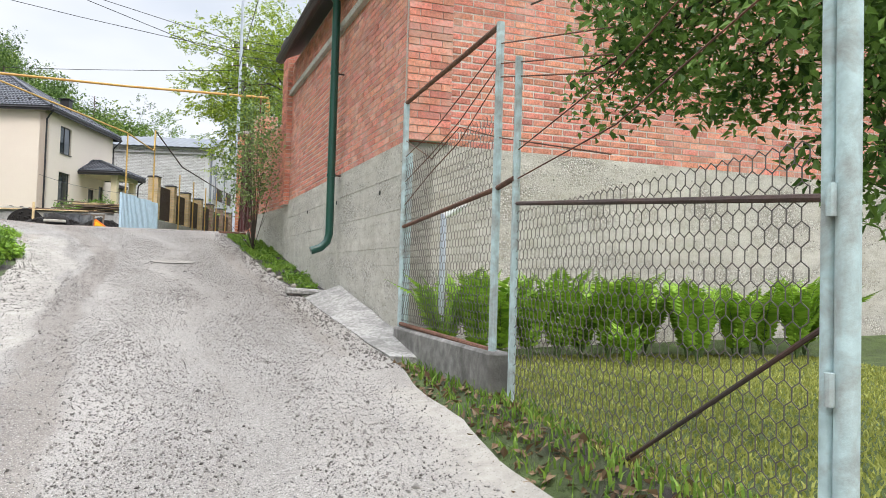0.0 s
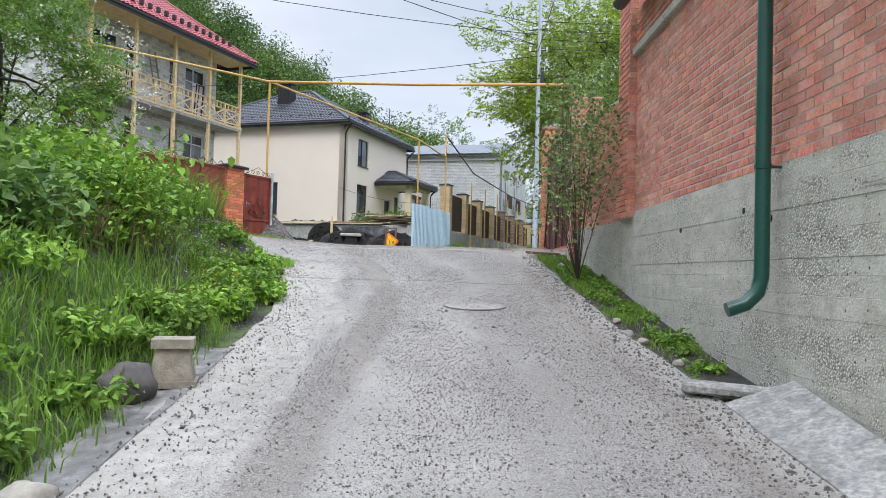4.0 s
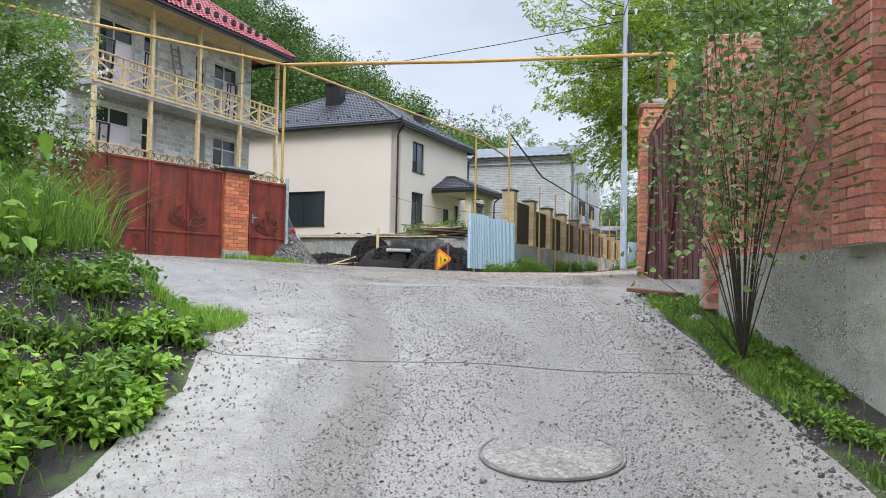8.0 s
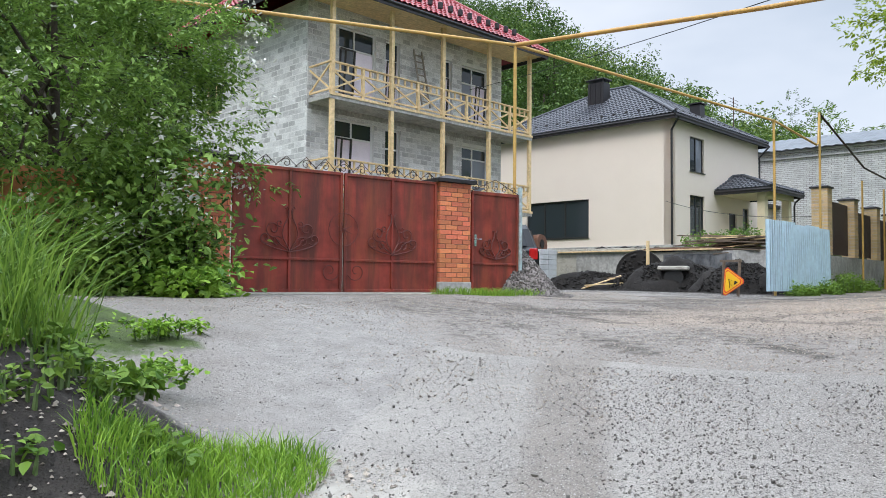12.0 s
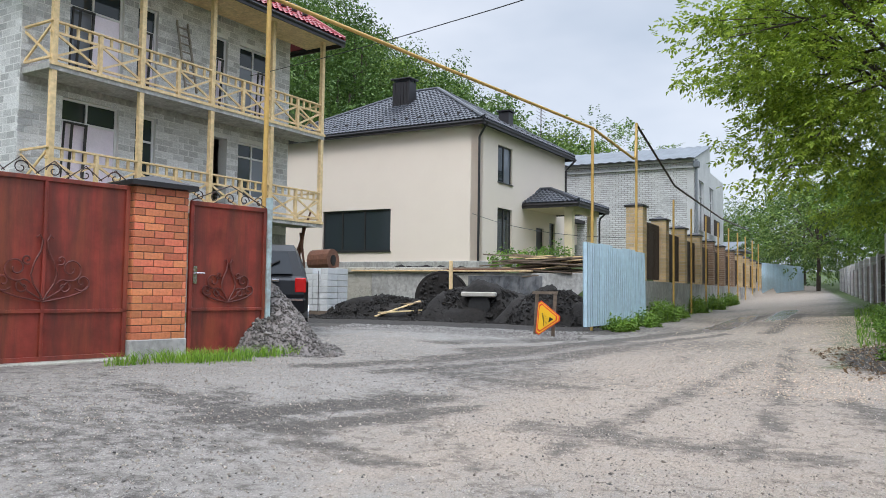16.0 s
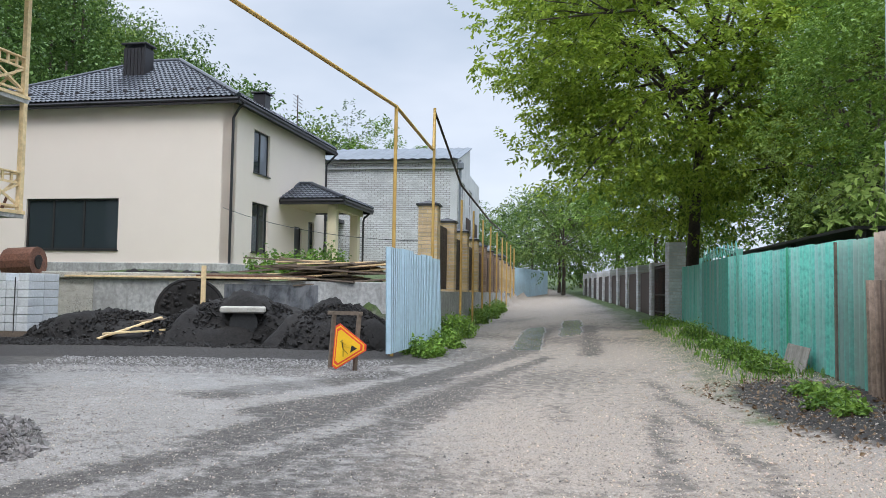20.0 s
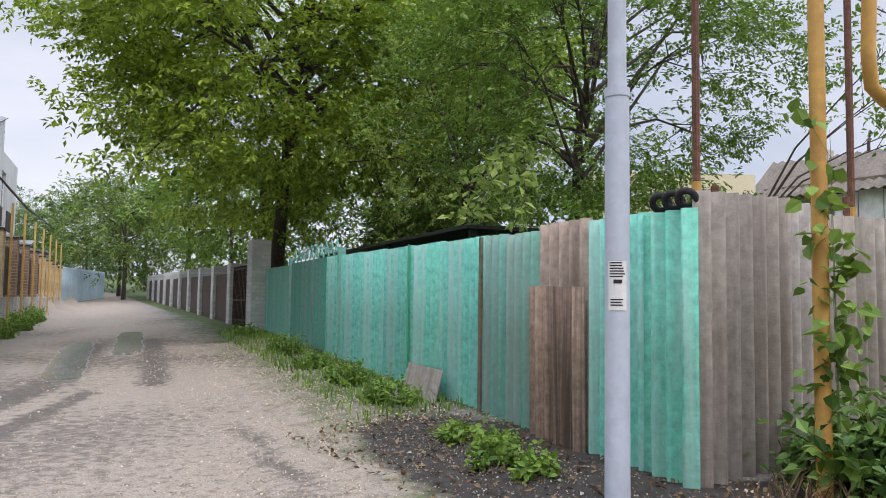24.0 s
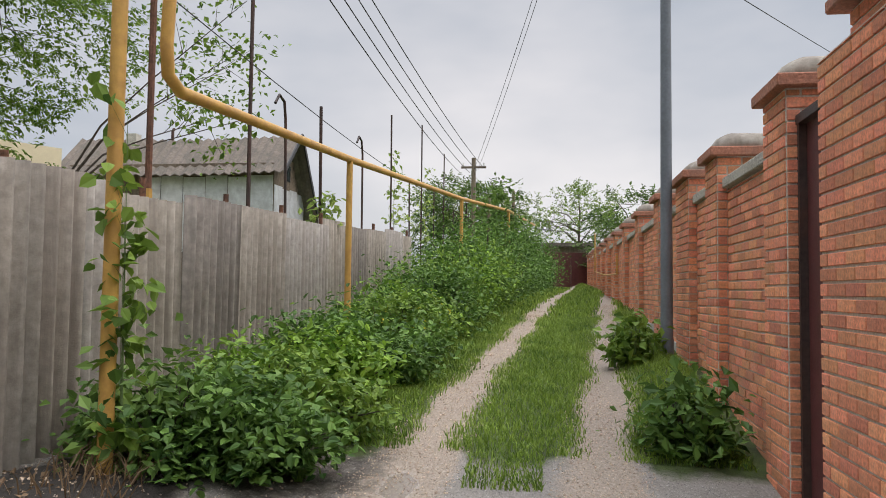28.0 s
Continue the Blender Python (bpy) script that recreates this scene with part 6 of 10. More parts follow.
# ---- gas pipes and their posts ----
def gas_line():
    g = thing("gas_pipe", pose(0, 0, 0), "yellow overhead gas pipe on tall steel posts", "pipe")
    J = Vector((-8.72, 29.25, 8.02))
    R = Vector((0.95, 29.1, 7.92))
    part("crossing_pipe", tubed([J, J.lerp(R, 0.5) - Vector((0, 0, 0.05)), R, R - Vector((0, 0, 0.08)), Vector((0.98, 29.12, 7.6)), Vector((1.0, 29.2, 5.75)), Vector((1.03, 29.2, 5.55)), Vector((1.2, 29.2, 5.48)),
                                 Vector((5.6, 29.2, 5.76)), Vector((13.5, 28.76, 6.2)), Vector((20, 28.1, 6.6)), Vector((30, 27.6, 7.0))], 0.044, 10), M_OCHRE, g, smooth=True)
    part("street_pipe", tubed([(-16.5, 14.5, 7.0), (-12.5, 22.5, 7.6), J, (-5.05, 38.45, 7.78), (-4.35, 41.3, 7.56), (-4.25, 41.6, 7.52), (-4.22, 41.85, 7.6), (-4.2, 42.0, 8.55)], 0.035, 8), M_YPIPE, g, smooth=True)
    part("thin_pipe", tubed([(-4.2, 42.2, 8.6), (-3.2, 47.5, 7.5), (-1.2, 58, 7.3), (1.0, 70, 7.6)], 0.035, 6), M_IRON, g, smooth=True)
    for i, (x, y, z, r) in enumerate(((J.x, J.y, J.z, 0.036), (-5.05, 38.45, 7.76, 0.036), (-4.2, 42.0, 8.62, 0.036))):
        part("post", tubed([(x, y, gz(x, y) - 0.2), (x, y, z)], r, 10), M_YPIPE, g, smooth=True)
    part("vine_post", tubed([(0.93, 29.5, 2.6), (0.93, 29.5, 7.85)], 0.052, 12), M_OCHRE, g, smooth=True)
    for x, y, z in ((5.6, 29.2, 5.74), (13.5, 28.76, 6.18), (20, 28.1, 6.58)):
        part("post", tubed([(x, y, gz(x, y) - 0.2), (x, y, z)], 0.04, 10), M_OCHRE, g, smooth=True)
    for k in range(9):
        y = 46.5 + k * 3.1
        part("post", tubed([(fence_x(y) + 0.25, y, 2.6), (fence_x(y) + 0.25, y, 6.9)], 0.035, 6), M_YPIPE, g)
    y0 = thing("gas_riser", pose(-3.0, 8.0, 0), "bright yellow gas riser pipe beside the road", "pipe")
    part("riser", tubed([(-0.03, 0.21, 0.7), (-0.03, 0.21, 6.5)], 0.045, 12), M_YBRIGHT, y0, smooth=True)
    for z in (2.2, 4.4):
        part("coupling", tubed([(-0.03, 0.21, z), (-0.03, 0.21, z + 0.07)], 0.05, 12), M_YBRIGHT, y0, smooth=True)
    y1 = thing("gas_riser", pose(-2.93, 7.3, 0), "ochre gas pipe post with an elbow at the top", "pipe")
    part("riser", tubed([(0, 0, 0.5), (0, 0, 2.52), (-0.02, 0, 2.6), (-0.1, 0, 2.62), (-4, 0.6, 2.75)], 0.038, 10), M_OCHRE, y1, smooth=True)
    part("riser_upper", tubed([(0.08, 0, 2.6), (0.12, 0.02, 2.66), (0.13, 0.03, 2.75), (0.15, 0.05, 5.5)], 0.038, 10), M_OCHRE, y1, smooth=True)


gas_line()


def utility_pole():
    p = thing("utility_pole", pose(-0.085, 30.3, 2.7), "tall pale grey steel utility pole with a paper notice", "pole")
    part("lower_tube", tubed([(0, 0, 0), (0, 0, 2.87)], 0.083, 16, 0.080), M_POLE, p, smooth=True)
    part("collar", tubed([(0, 0, 2.84), (0, 0, 2.9)], 0.085, 16), M_POLE, p, smooth=True)
    part("upper_tube", tubed([(0, 0, 2.87), (0, 0, 9.8)], 0.064, 14, 0.05), M_POLE, p, smooth=True)
    for z in (6.6, 7.3):
        part("bracket", tubed([(-0.35, 0, z), (0.3, 0, z + 0.05)], 0.02, 6), M_IRON, p)
        for x in (-0.3, 0.25):
            part("insulator", tubed([(x, 0, z), (x, 0, z + 0.14)], 0.035, 8), M_PLATE, p)
    part("junction_box", boxed(0.06, 0.16, -0.1, 0.1, 5.5, 6.1, 0.01), M_DARKF, p)
    part("lamp_arm", tubed([(0, 0, 9.6), (-0.1, -0.1, 10.1), (-0.5, -0.5, 10.5), (-1.0, -1.0, 10.55)], 0.025, 8), M_POLE, p)
    part("lamp_head", boxed(-1.35, -0.95, -1.25, -0.95, 10.5, 10.6, 0.02), M_POLE, p)
    a0 = math.radians(225)
    bm = bmesh.new()
    n = 8
    for i in range(n):
        t0, t1 = a0 - 0.75 + 1.5 * i / n, a0 - 0.75 + 1.5 * (i + 1) / n
        bm.faces.new([bm.verts.new((0.0845 * math.cos(t), 0.0845 * math.sin(t), z)) for t, z in ((t0, 1.42), (t1, 1.42), (t1, 1.74), (t0, 1.74))])
    s = part("notice", bm, M_PAPER, p, "printed white paper notice")
    def bars(name, rows_):
        bm = bmesh.new()
        for t0, t1, z0, z1 in rows_:
            k = 6
            for j in range(k):
                u0, u1 = t0 + (t1 - t0) * j / k, t0 + (t1 - t0) * (j + 1) / k
                bm.faces.new([bm.verts.new((0.0862 * math.cos(t), 0.0862 * math.sin(t), zz)) for t, zz in ((u0, z0), (u1, z0), (u1, z1), (u0, z1))])
        ob = part(name, bm, M_BLACK, s)
        ob["kind"] = "stuff"
    rng = random.Random(6)
    bars("print", [(a0 - 0.62, a0 + 0.6 - 0.3 * rng.random(), 1.725 - i * 0.018, 1.733 - i * 0.018) for i in range(6)] + [(a0 - 0.3, a0 + 0.35, 1.595, 1.62)])
    bars("print", [(a0 - 0.55, a0 + 0.5 - 0.25 * rng.random(), 1.45 + i * 0.018, 1.458 + i * 0.018) for i in range(3)])


utility_pole()


# ---- houses ----
def window(parent, m, w, h, frame_mat, glass, posts=(), bars=(), fr=0.06, recess=0.12, sill=None, name="window", top=None):
    """A window in an opening: a frame with posts and bars, a pane in each light. x across, -y outwards, z up from the sill."""
    # backing plate in near-black, painted as the unlit room behind the panes
    wn_ = part(name, boxed(0, w, recess + 0.05, recess + 0.06, 0, h), M_SHADEDARK, parent, m=m)
    bm = bmesh.new()
    for x0, x1, z0, z1 in [(0, fr, 0, h), (w - fr, w, 0, h), (fr, w - fr, 0, fr), (fr, w - fr, h - fr, h)]:
        box(bm, x0, x1, recess - 0.03, recess + 0.04, z0, z1)
    for x in posts:
        box(bm, x * w - fr / 2, x * w + fr / 2, recess - 0.03, recess + 0.04, fr, h - fr)
    for z in bars:
        box(bm, fr, w - fr, recess - 0.026, recess + 0.035, z * h - fr / 2, z * h + fr / 2)
    part("frame", bm, frame_mat, wn_)
    xs = [0, *[p * w for p in posts], w]
    for i, (a, b) in enumerate(zip(xs, xs[1:])):
        g = glass[i % len(glass)] if isinstance(glass, (list, tuple)) else glass
        if top is not None and bars:
            part("pane", boxed(a + 0.02, b - 0.02, recess + 0.005, recess + 0.02, 0.02, bars[0] * h), g, wn_)
            part("pane", boxed(a + 0.02, b - 0.02, recess + 0.005, recess + 0.02, bars[0] * h, h - 0.02), top, wn_)
        else:
            part("pane", boxed(a + 0.02, b - 0.02, recess + 0.005, recess + 0.02, 0.02, h - 0.02), g, wn_)
    if sill:
        part("sill", boxed(-0.05, w + 0.05, -0.06, recess, -0.04, 0.0), sill, wn_)
    return wn_


def hip_roof(parent, x0, x1, y0, y1, ze, zr, ridge0, ridge1, mat, ribs=0.35, thick=0.08):
    """A hipped roof over a rectangle, with a ridge between two points and raised ribs down each slope."""
    c = [Vector(p) for p in ((x0, y0, ze), (x1, y0, ze), (x1, y1, ze), (x0, y1, ze))]
    a, b = Vector((*ridge0, zr)), Vector((*ridge1, zr))
    along_x = abs(b.x - a.x) >= abs(b.y - a.y)
    if along_x:
        slopes = [(c[0], c[1], b, a), (c[1], c[2], b, b), (c[2], c[3], a, b), (c[3], c[0], a, a)]
    else:
        slopes = [(c[0], c[1], a, a), (c[1], c[2], b, a), (c[2], c[3], b, b), (c[3], c[0], a, b)]
    for e0, e1, r1, r0 in slopes:
        bm = bmesh.new()
        vs = [e0, e1, r1] + ([r0] if (r0 - r1).length > 0.01 else [])
        top = [bm.verts.new(v + Vector((0, 0, thick))) for v in vs]
        bot = [bm.verts.new(v) for v in vs]
        bm.faces.new(top)
        bm.faces.new(bot[::-1])
        for i in range(len(vs)):
            j = (i + 1) % len(vs)
            bm.faces.new((bot[i], bot[j], top[j], top[i]))
        part("roof_underlay", bm, mat, parent)
        # pressed metal tiles: waves across the slope, a step at each course
        d = (e1 - e0).normalized()
        span = (e1 - e0).length
        n = int(span / (ribs / 6))
        V, F = [], []
        deep = max((r0 - e0).length, (r1 - e1).length)
        normal = d.cross((r1 + r0) / 2 - (e0 + e1) / 2).normalized()
        normal = normal if normal.z > 0 else -normal
        prev = None
        for i in range(n + 1):
            q = span * i / n
            foot = e0 + d * q
            hit = []
            for s, t in ((e0, r0), (e1, r1), (r0, r1)):
                ds, dt = (s - e0).dot(d), (t - e0).dot(d)
                if abs(dt - ds) > 1e-4 and min(ds, dt) - 1e-4 <= q <= max(ds, dt) + 1e-4:
                    hit.append(s.lerp(t, (q - ds) / (dt - ds)))
            top = max(hit, key=lambda p: p.z) if hit else foot
            run = (top - foot).length
            wave = 0.028 * math.sin(2 * math.pi * q / (ribs * 0.75))
            rows_, k = [], 0
            course = 0.36
            while True:
                c0, c1 = k * course, (k + 1) * course - 0.02
                for u, lift in ((c0, 0.045), (c1, 0.0)):
                    u = min(u, run)
                    p = foot + (top - foot) * (u / run if run > 1e-6 else 0)
                    rows_.append(p + normal * (thick * 0.9 + 0.02 + lift + wave))
                k += 1
                if k * course > deep + 0.4:
                    break
            base = len(V)
            V += [tuple(p) for p in rows_]
            if prev is not None:
                m_ = len(rows_)
                F += [(prev + j, base + j, base + j + 1, prev + j + 1) for j in range(m_ - 1)]
            prev = base
        arrays("roof_slope", V, F, mat, parent)
    bm = bmesh.new()
    up = Vector((0, 0, thick))
    for p, q in ((c[0], a), (c[1], b if along_x else a), (c[2], b), (c[3], a if along_x else b), (a, b)):
        if (q - p).length > 0.05:
            tube(bm, [p + up * 1.6, q + up * 1.6], 0.10, 8)
    part("ridge_cap", bm, mat, parent)
    bm = bmesh.new()
    for p, q in zip(c, c[1:] + c[:1]):
        bar(bm, p - Vector((0, 0, 0.06)), q - Vector((0, 0, 0.06)), 0.05, 0.24)
        tube(bm, [p + Vector((0, 0, -0.02)), q + Vector((0, 0, -0.02))], 0.075, 8)
    part("gutter", bm, M_FASCIA, parent, "dark fascia and gutter")


def snow_guards(parent, p, q, up, n):
    for i in range(n):
        c = Vector(p).lerp(Vector(q), (i + 0.5) / n)
        part("snow_guard", boxed(c.x - 0.08, c.x + 0.08, c.y - 0.08, c.y + 0.08, c.z - 0.06, c.z + 0.2, 0.02), M_FASCIA, parent)


def block_house():
    F = pose(-19.612, 35.276, 0, 0, 0, 75.68)
    L, D, DEEP = 10.2, 1.25, 8.5
    B0, B1 = 0.06, 10.77                        # the balconies begin at the corner and reach past the wall
    h = thing("block_house", F, "unfinished grey block house with timber balconies and a red roof", "house")
    upper = [(1.34, 3.06, 9.48, 12.34), (3.54, 4.27, 9.48, 12.3), (6.48, 7.12, 9.48, 12.22), (7.68, 9.3, 9.48, 12.2)]
    lower = [(1.22, 3.0, 6.5, 8.95), (3.56, 4.3, 6.05, 8.91), (6.6, 7.2, 6.05, 8.80), (7.72, 9.36, 6.9, 8.80)]
    ops = upper + lower
    core = part("wall", slabs_with_holes(bmesh.new(), L, 5.7, 13.1, 0.4, ops), M_JOINT, h)
    rows = bond(L, 5.95, 13.0, 0.2, 0.4, ops, joint=0.028)
    lay(core, rows, "block", M_BLOCK1, M_BLOCK, near=lambda a, b, c, d: a < 6.8 and c < 12.2, limit=300, proud=0.008)
    # floor bands of cast concrete
    for z in (9.1,):
        part("floor_band", boxed(0, L, -0.016, 0.02, z, z + 0.36), M_CONCL, core)
    sm = pose(0, DEEP, 0, 0, 0, -90)
    side = part("wall", slabs_with_holes(bmesh.new(), DEEP, 3.0, 13.1, 0.4, [(1.2, 2.6, 9.9, 11.4)]), M_JOINT, h, m=sm)
    lay(side, bond(DEEP, 4.0, 13.0, 0.2, 0.4, [(1.2, 2.6, 9.9, 11.4)], joint=0.028), "block", M_BLOCK1, M_BLOCK, proud=0.003, seed=5)
    window(h, sm @ pose(1.2, 0, 9.9), 1.4, 1.5, M_WOOD, M_GLASS, (0.5,))
    part("wall", boxed(L - 0.4, L, 0.4, DEEP, 3.0, 13.1), M_BLOCK, h)
    part("wall", boxed(0, L, DEEP - 0.4, DEEP, 3.0, 13.1), M_BLOCK, h)
    part("wall", slabs_with_holes(bmesh.new(), L, 2.6, 5.7, 0.4, [(6.4, 9.6, 2.6, 5.0)]), M_CONCL, h)
    part("floor_slab", boxed(0.4, L - 0.4, 0.4, DEEP - 0.4, 9.2, 9.4), M_CONCL, h)
    part("ceiling_slab", boxed(0.4, L - 0.4, 0.4, DEEP - 0.4, 12.9, 13.1), M_CONCL, h)
    # added sheet, near-black to paint the unlit depth seen through the openings
    part("dark_backdrop", boxed(0.4, L - 0.4, 3.6, 3.7, 5.9, 12.9), M_SHADEDARK, h)
    sky_panes = [M_GLASS, M_FILMSKY]
    for i, (a, b, z0, z1) in enumerate(ops):
        wide = b - a > 1.2
        dark_door = i == 6
        if dark_door:
            continue
        # the pale panes have the sky's reflection painted into their colour
        window(h, pose(a, 0, z0), b - a, z1 - z0, M_WHITEF, ([M_GLASSL, M_FILMSKY] if i in (0, 3) else [M_FILMSKY, M_FILMSKY] if i == 4 else [M_FILMSKY] if i in (1, 2) else [M_GLASS, M_GLASSL]), (0.45,) if wide else (), (0.74,), recess=0.14, top=M_GLASS)
        # the dark rubber-edged casement, tilted open
        if i in (0, 1, 2, 3, 4):
            lw, lh = (0.40 if wide else 0.62) * (b - a), 0.70 * (z1 - z0)
            x0 = a + 0.06 + (0.5 * (b - a) if i == 3 else 0)
            bm = bmesh.new()
            for q in ((0, 0.045, 0, lh), (lw - 0.07, lw, 0, lh), (0, lw, 0, 0.05), (0, lw, lh - 0.06, lh)):
                box(bm, q[0], q[1], -0.02, 0.025, q[2], q[3])
            box(bm, lw * 0.30, lw * 0.42, 0.002, 0.012, 0.05, lh - 0.05)
            part("sash", bm, M_DARKF, h, "dark inner casement frame, tilted open", m=pose(x0, 0.12, z0 + 0.07, 4, 0, 0))
    # balconies
    for z, half in ((9.28, False), (6.0, True)):
        b = part("balcony", boxed(B0 - 0.02, B1 + 0.02, -D, 0.0, z, z + 0.17, 0.01), M_CONCL, h)
        part("edge_band", boxed(B0, B1, -D - 0.03, -D, z - 0.02, z + 0.17), M_CONCL, b)
        part("edge_board", boxed(B0 - 0.03, B1 + 0.03, -D - 0.055, -D - 0.03, z + 0.10, z + 0.19), M_WOOD, b)
        zt = z + 0.17
        ends = [B0 + 0.12, 2.82, 5.42, 8.06, B1 - 0.10]
        mids = []
        for s0, s1 in zip(ends, ends[1:]):
            mids += [s0, (s0 + s1) / 2] if s1 - s0 > 1.2 else [s0]
        mids.append(ends[-1])
        rail_h = 1.12
        for i, s in enumerate(mids):
            part("baluster_post", boxed(s - 0.05, s + 0.05, -D + 0.0, -D + 0.1, zt, zt + rail_h - 0.05), M_WOOD, b)
        part("rail", boxed(B0, B1, -D - 0.01, -D + 0.11, zt + rail_h - 0.05, zt + rail_h, 0.005), M_WOOD, b)
        part("rail", boxed(B0, B1, -D + 0.03, -D + 0.08, zt + 0.78, zt + 0.84), M_WOOD, b)
        part("rail", boxed(B0, B1, -D + 0.03, -D + 0.08, zt + 0.12, zt + 0.18), M_WOOD, b)
        for s0, s1 in zip(mids, mids[1:]):
            for q in (0.25, 0.5, 0.75):
                s = s0 + (s1 - s0) * q
                part("stub_post", boxed(s - 0.035, s + 0.035, -D + 0.03, -D + 0.08, zt + 0.84, zt + rail_h - 0.05), M_WOOD, b)
            for za, zb in ((0.18, 0.78), (0.78, 0.18)):
                bm = bmesh.new()
                bar(bm, (s0 + 0.05, -D + 0.055, zt + za), (s1 - 0.05, -D + 0.055, zt + zb), 0.045, 0.06)
                part("cross_brace", bm, M_WOOD, b)
        for s in (B0 + 0.05, B1 - 0.05):
            part("end_rail", boxed(s - 0.04, s + 0.04, -D + 0.1, 0, zt + rail_h - 0.05, zt + rail_h), M_WOOD, b)
            part("end_rail", boxed(s - 0.03, s + 0.03, -D + 0.1, 0, zt + 0.12, zt + 0.18), M_WOOD, b)
            for za, zb in ((0.18, 0.98), (0.98, 0.18)):
                bm = bmesh.new()
                bar(bm, (s, -D + 0.1, zt + za), (s, 0, zt + zb), 0.045, 0.06)
                part("cross_brace", bm, M_WOOD, b)
        for s in ends:
            part("post", boxed(s - 0.07, s + 0.07, -D - 0.02, -D + 0.12, zt, 9.28 if half else 12.95), M_WOOD, b)
    # roof
    oh = 0.75
    hip_roof(h, -1.25, B1 + 0.35, -D - 0.6, DEEP + oh, 12.97, 17.1, (3.4, 3.9), (6.9, 3.9), M_ROOFRED)
    for i in range(10):
        y0 = -D - 0.55 + i * (D + 0.5) / 10
        part("soffit_board", boxed(-1.2, B1 + 0.3, y0, y0 + (D + 0.5) / 10 - 0.012, 12.93, 12.96), M_WOOD, h)
    part("ladder", ladder_mesh(), M_SLATE, h, "wooden ladder leaning on the wall", m=pose(4.95, -0.55, 9.9, -13, 0, 0))
    snow_guards(h, (B0, -D + 0.1, 13.72), (B1 - 0.8, -D + 0.1, 13.72), 0, 18)


def ladder_mesh():
    bm = bmesh.new()
    for x in (0, 0.42):
        box(bm, x - 0.025, x + 0.025, -0.03, 0.03, 0, 2.4)
    for i in range(8):
        box(bm, 0, 0.42, -0.015, 0.015, 0.2 + i * 0.28, 0.24 + i * 0.28)
    return bm


block_house()


def cream_house():
    M = pose(-11.82, 53.32, 0, 0, 0, -13.15 + 90)      # x along the street front, -y looks at the street
    L, W, Z0, Z1 = 10.6, 12.5, 5.05, 11.45
    h = thing("cream_house", M, "cream rendered two-storey house with a dark tiled hip roof", "house")
    ops = [(1.98, 3.58, 8.95, 10.75), (1.98, 3.6, 5.62, 7.72), (6.6, 7.6, 5.3, 7.1), (8.4, 9.2, 5.5, 7.5)]
    part("wall", slabs_with_holes(bmesh.new(), L, Z0, Z1, 0.4, ops), M_RENDER, h)
    sm = pose(0, W, 0, 0, 0, -90)                       # the gable side that looks down the lane
    big = (W - 9.0, W - 4.8, 5.57, 7.65)
    part("wall", slabs_with_holes(bmesh.new(), W, Z0, Z1, 0.4, [big]), M_RENDER, h, m=sm)
    part("wall", boxed(L - 0.4, L, 0.4, W, Z0, Z1), M_RENDER, h)
    part("wall", boxed(0, L, W - 0.4, W, Z0, Z1), M_RENDER, h)
    part("plinth", boxed(-0.12, L + 0.05, -0.12, W + 0.05, 4.3, Z0 + 0.02, 0.02), M_CONCL, h)
    # added floor and divider, near-black in place of the rooms' own shade
    part("floor", boxed(0.4, L - 0.4, 0.4, W - 0.4, Z0, Z0 + 0.1), M_SHADEDARK, h)
    part("dark_divider", boxed(2.8, 2.9, 0.4, W - 0.4, Z0, Z1), M_SHADEDARK, h)
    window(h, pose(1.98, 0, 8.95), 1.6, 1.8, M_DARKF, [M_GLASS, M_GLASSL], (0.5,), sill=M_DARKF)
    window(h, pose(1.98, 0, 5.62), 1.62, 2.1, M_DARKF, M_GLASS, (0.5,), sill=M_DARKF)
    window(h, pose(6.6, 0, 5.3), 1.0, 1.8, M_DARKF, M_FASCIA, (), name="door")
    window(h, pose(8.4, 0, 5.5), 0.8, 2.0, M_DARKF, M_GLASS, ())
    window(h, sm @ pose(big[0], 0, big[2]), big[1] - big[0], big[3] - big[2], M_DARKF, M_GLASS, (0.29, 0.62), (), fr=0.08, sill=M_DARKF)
    o = 0.43
    hip_roof(h, -o, L + o, -o, W + o, Z1 - 0.02, 14.72, (5.2, 5.35), (5.2, 7.1), M_ROOFDK, ribs=0.3)
    part("soffit", boxed(-o + 0.03, L + o - 0.03, -o + 0.03, W + o - 0.03, Z1 - 0.06, Z1 - 0.02), M_FASCIA, h)
    snow_guards(h, (-o + 0.9, 0.2, Z1 + 0.5), (-o + 0.9, W - 0.5, Z1 + 0.5), 0, 16)
    snow_guards(h, (0.4, -o + 0.9, Z1 + 0.5), (L - 0.4, -o + 0.9, Z1 + 0.5), 0, 14)
    c = part("chimney", boxed(2.92, 3.6, 5.74, 6.80, 12.3, 14.76, 0.01), M_FASCIA, h)
    for k in range(6):
        part("chimney_board", boxed(2.89, 2.92, 5.75 + k * 0.175, 5.90 + k * 0.175, 12.7, 14.74), M_FASCIA, c)
    part("chimney_cap", boxed(2.83, 3.69, 5.65, 6.89, 14.90, 14.98, 0.01), M_FASCIA, c)
    for x, y in ((2.98, 5.8), (3.54, 5.8), (2.98, 6.74), (3.54, 6.74)):
        part("cap_leg", boxed(x - 0.03, x + 0.03, y - 0.03, y + 0.03, 14.76, 14.90), M_FASCIA, c)
    c2 = part("chimney", boxed(5.6, 6.2, 1.2, 1.8, 11.8, 13.2, 0.01), M_FASCIA, h)
    part("chimney_cap", boxed(5.5, 6.3, 1.1, 1.9, 13.24, 13.30), M_FASCIA, c2)
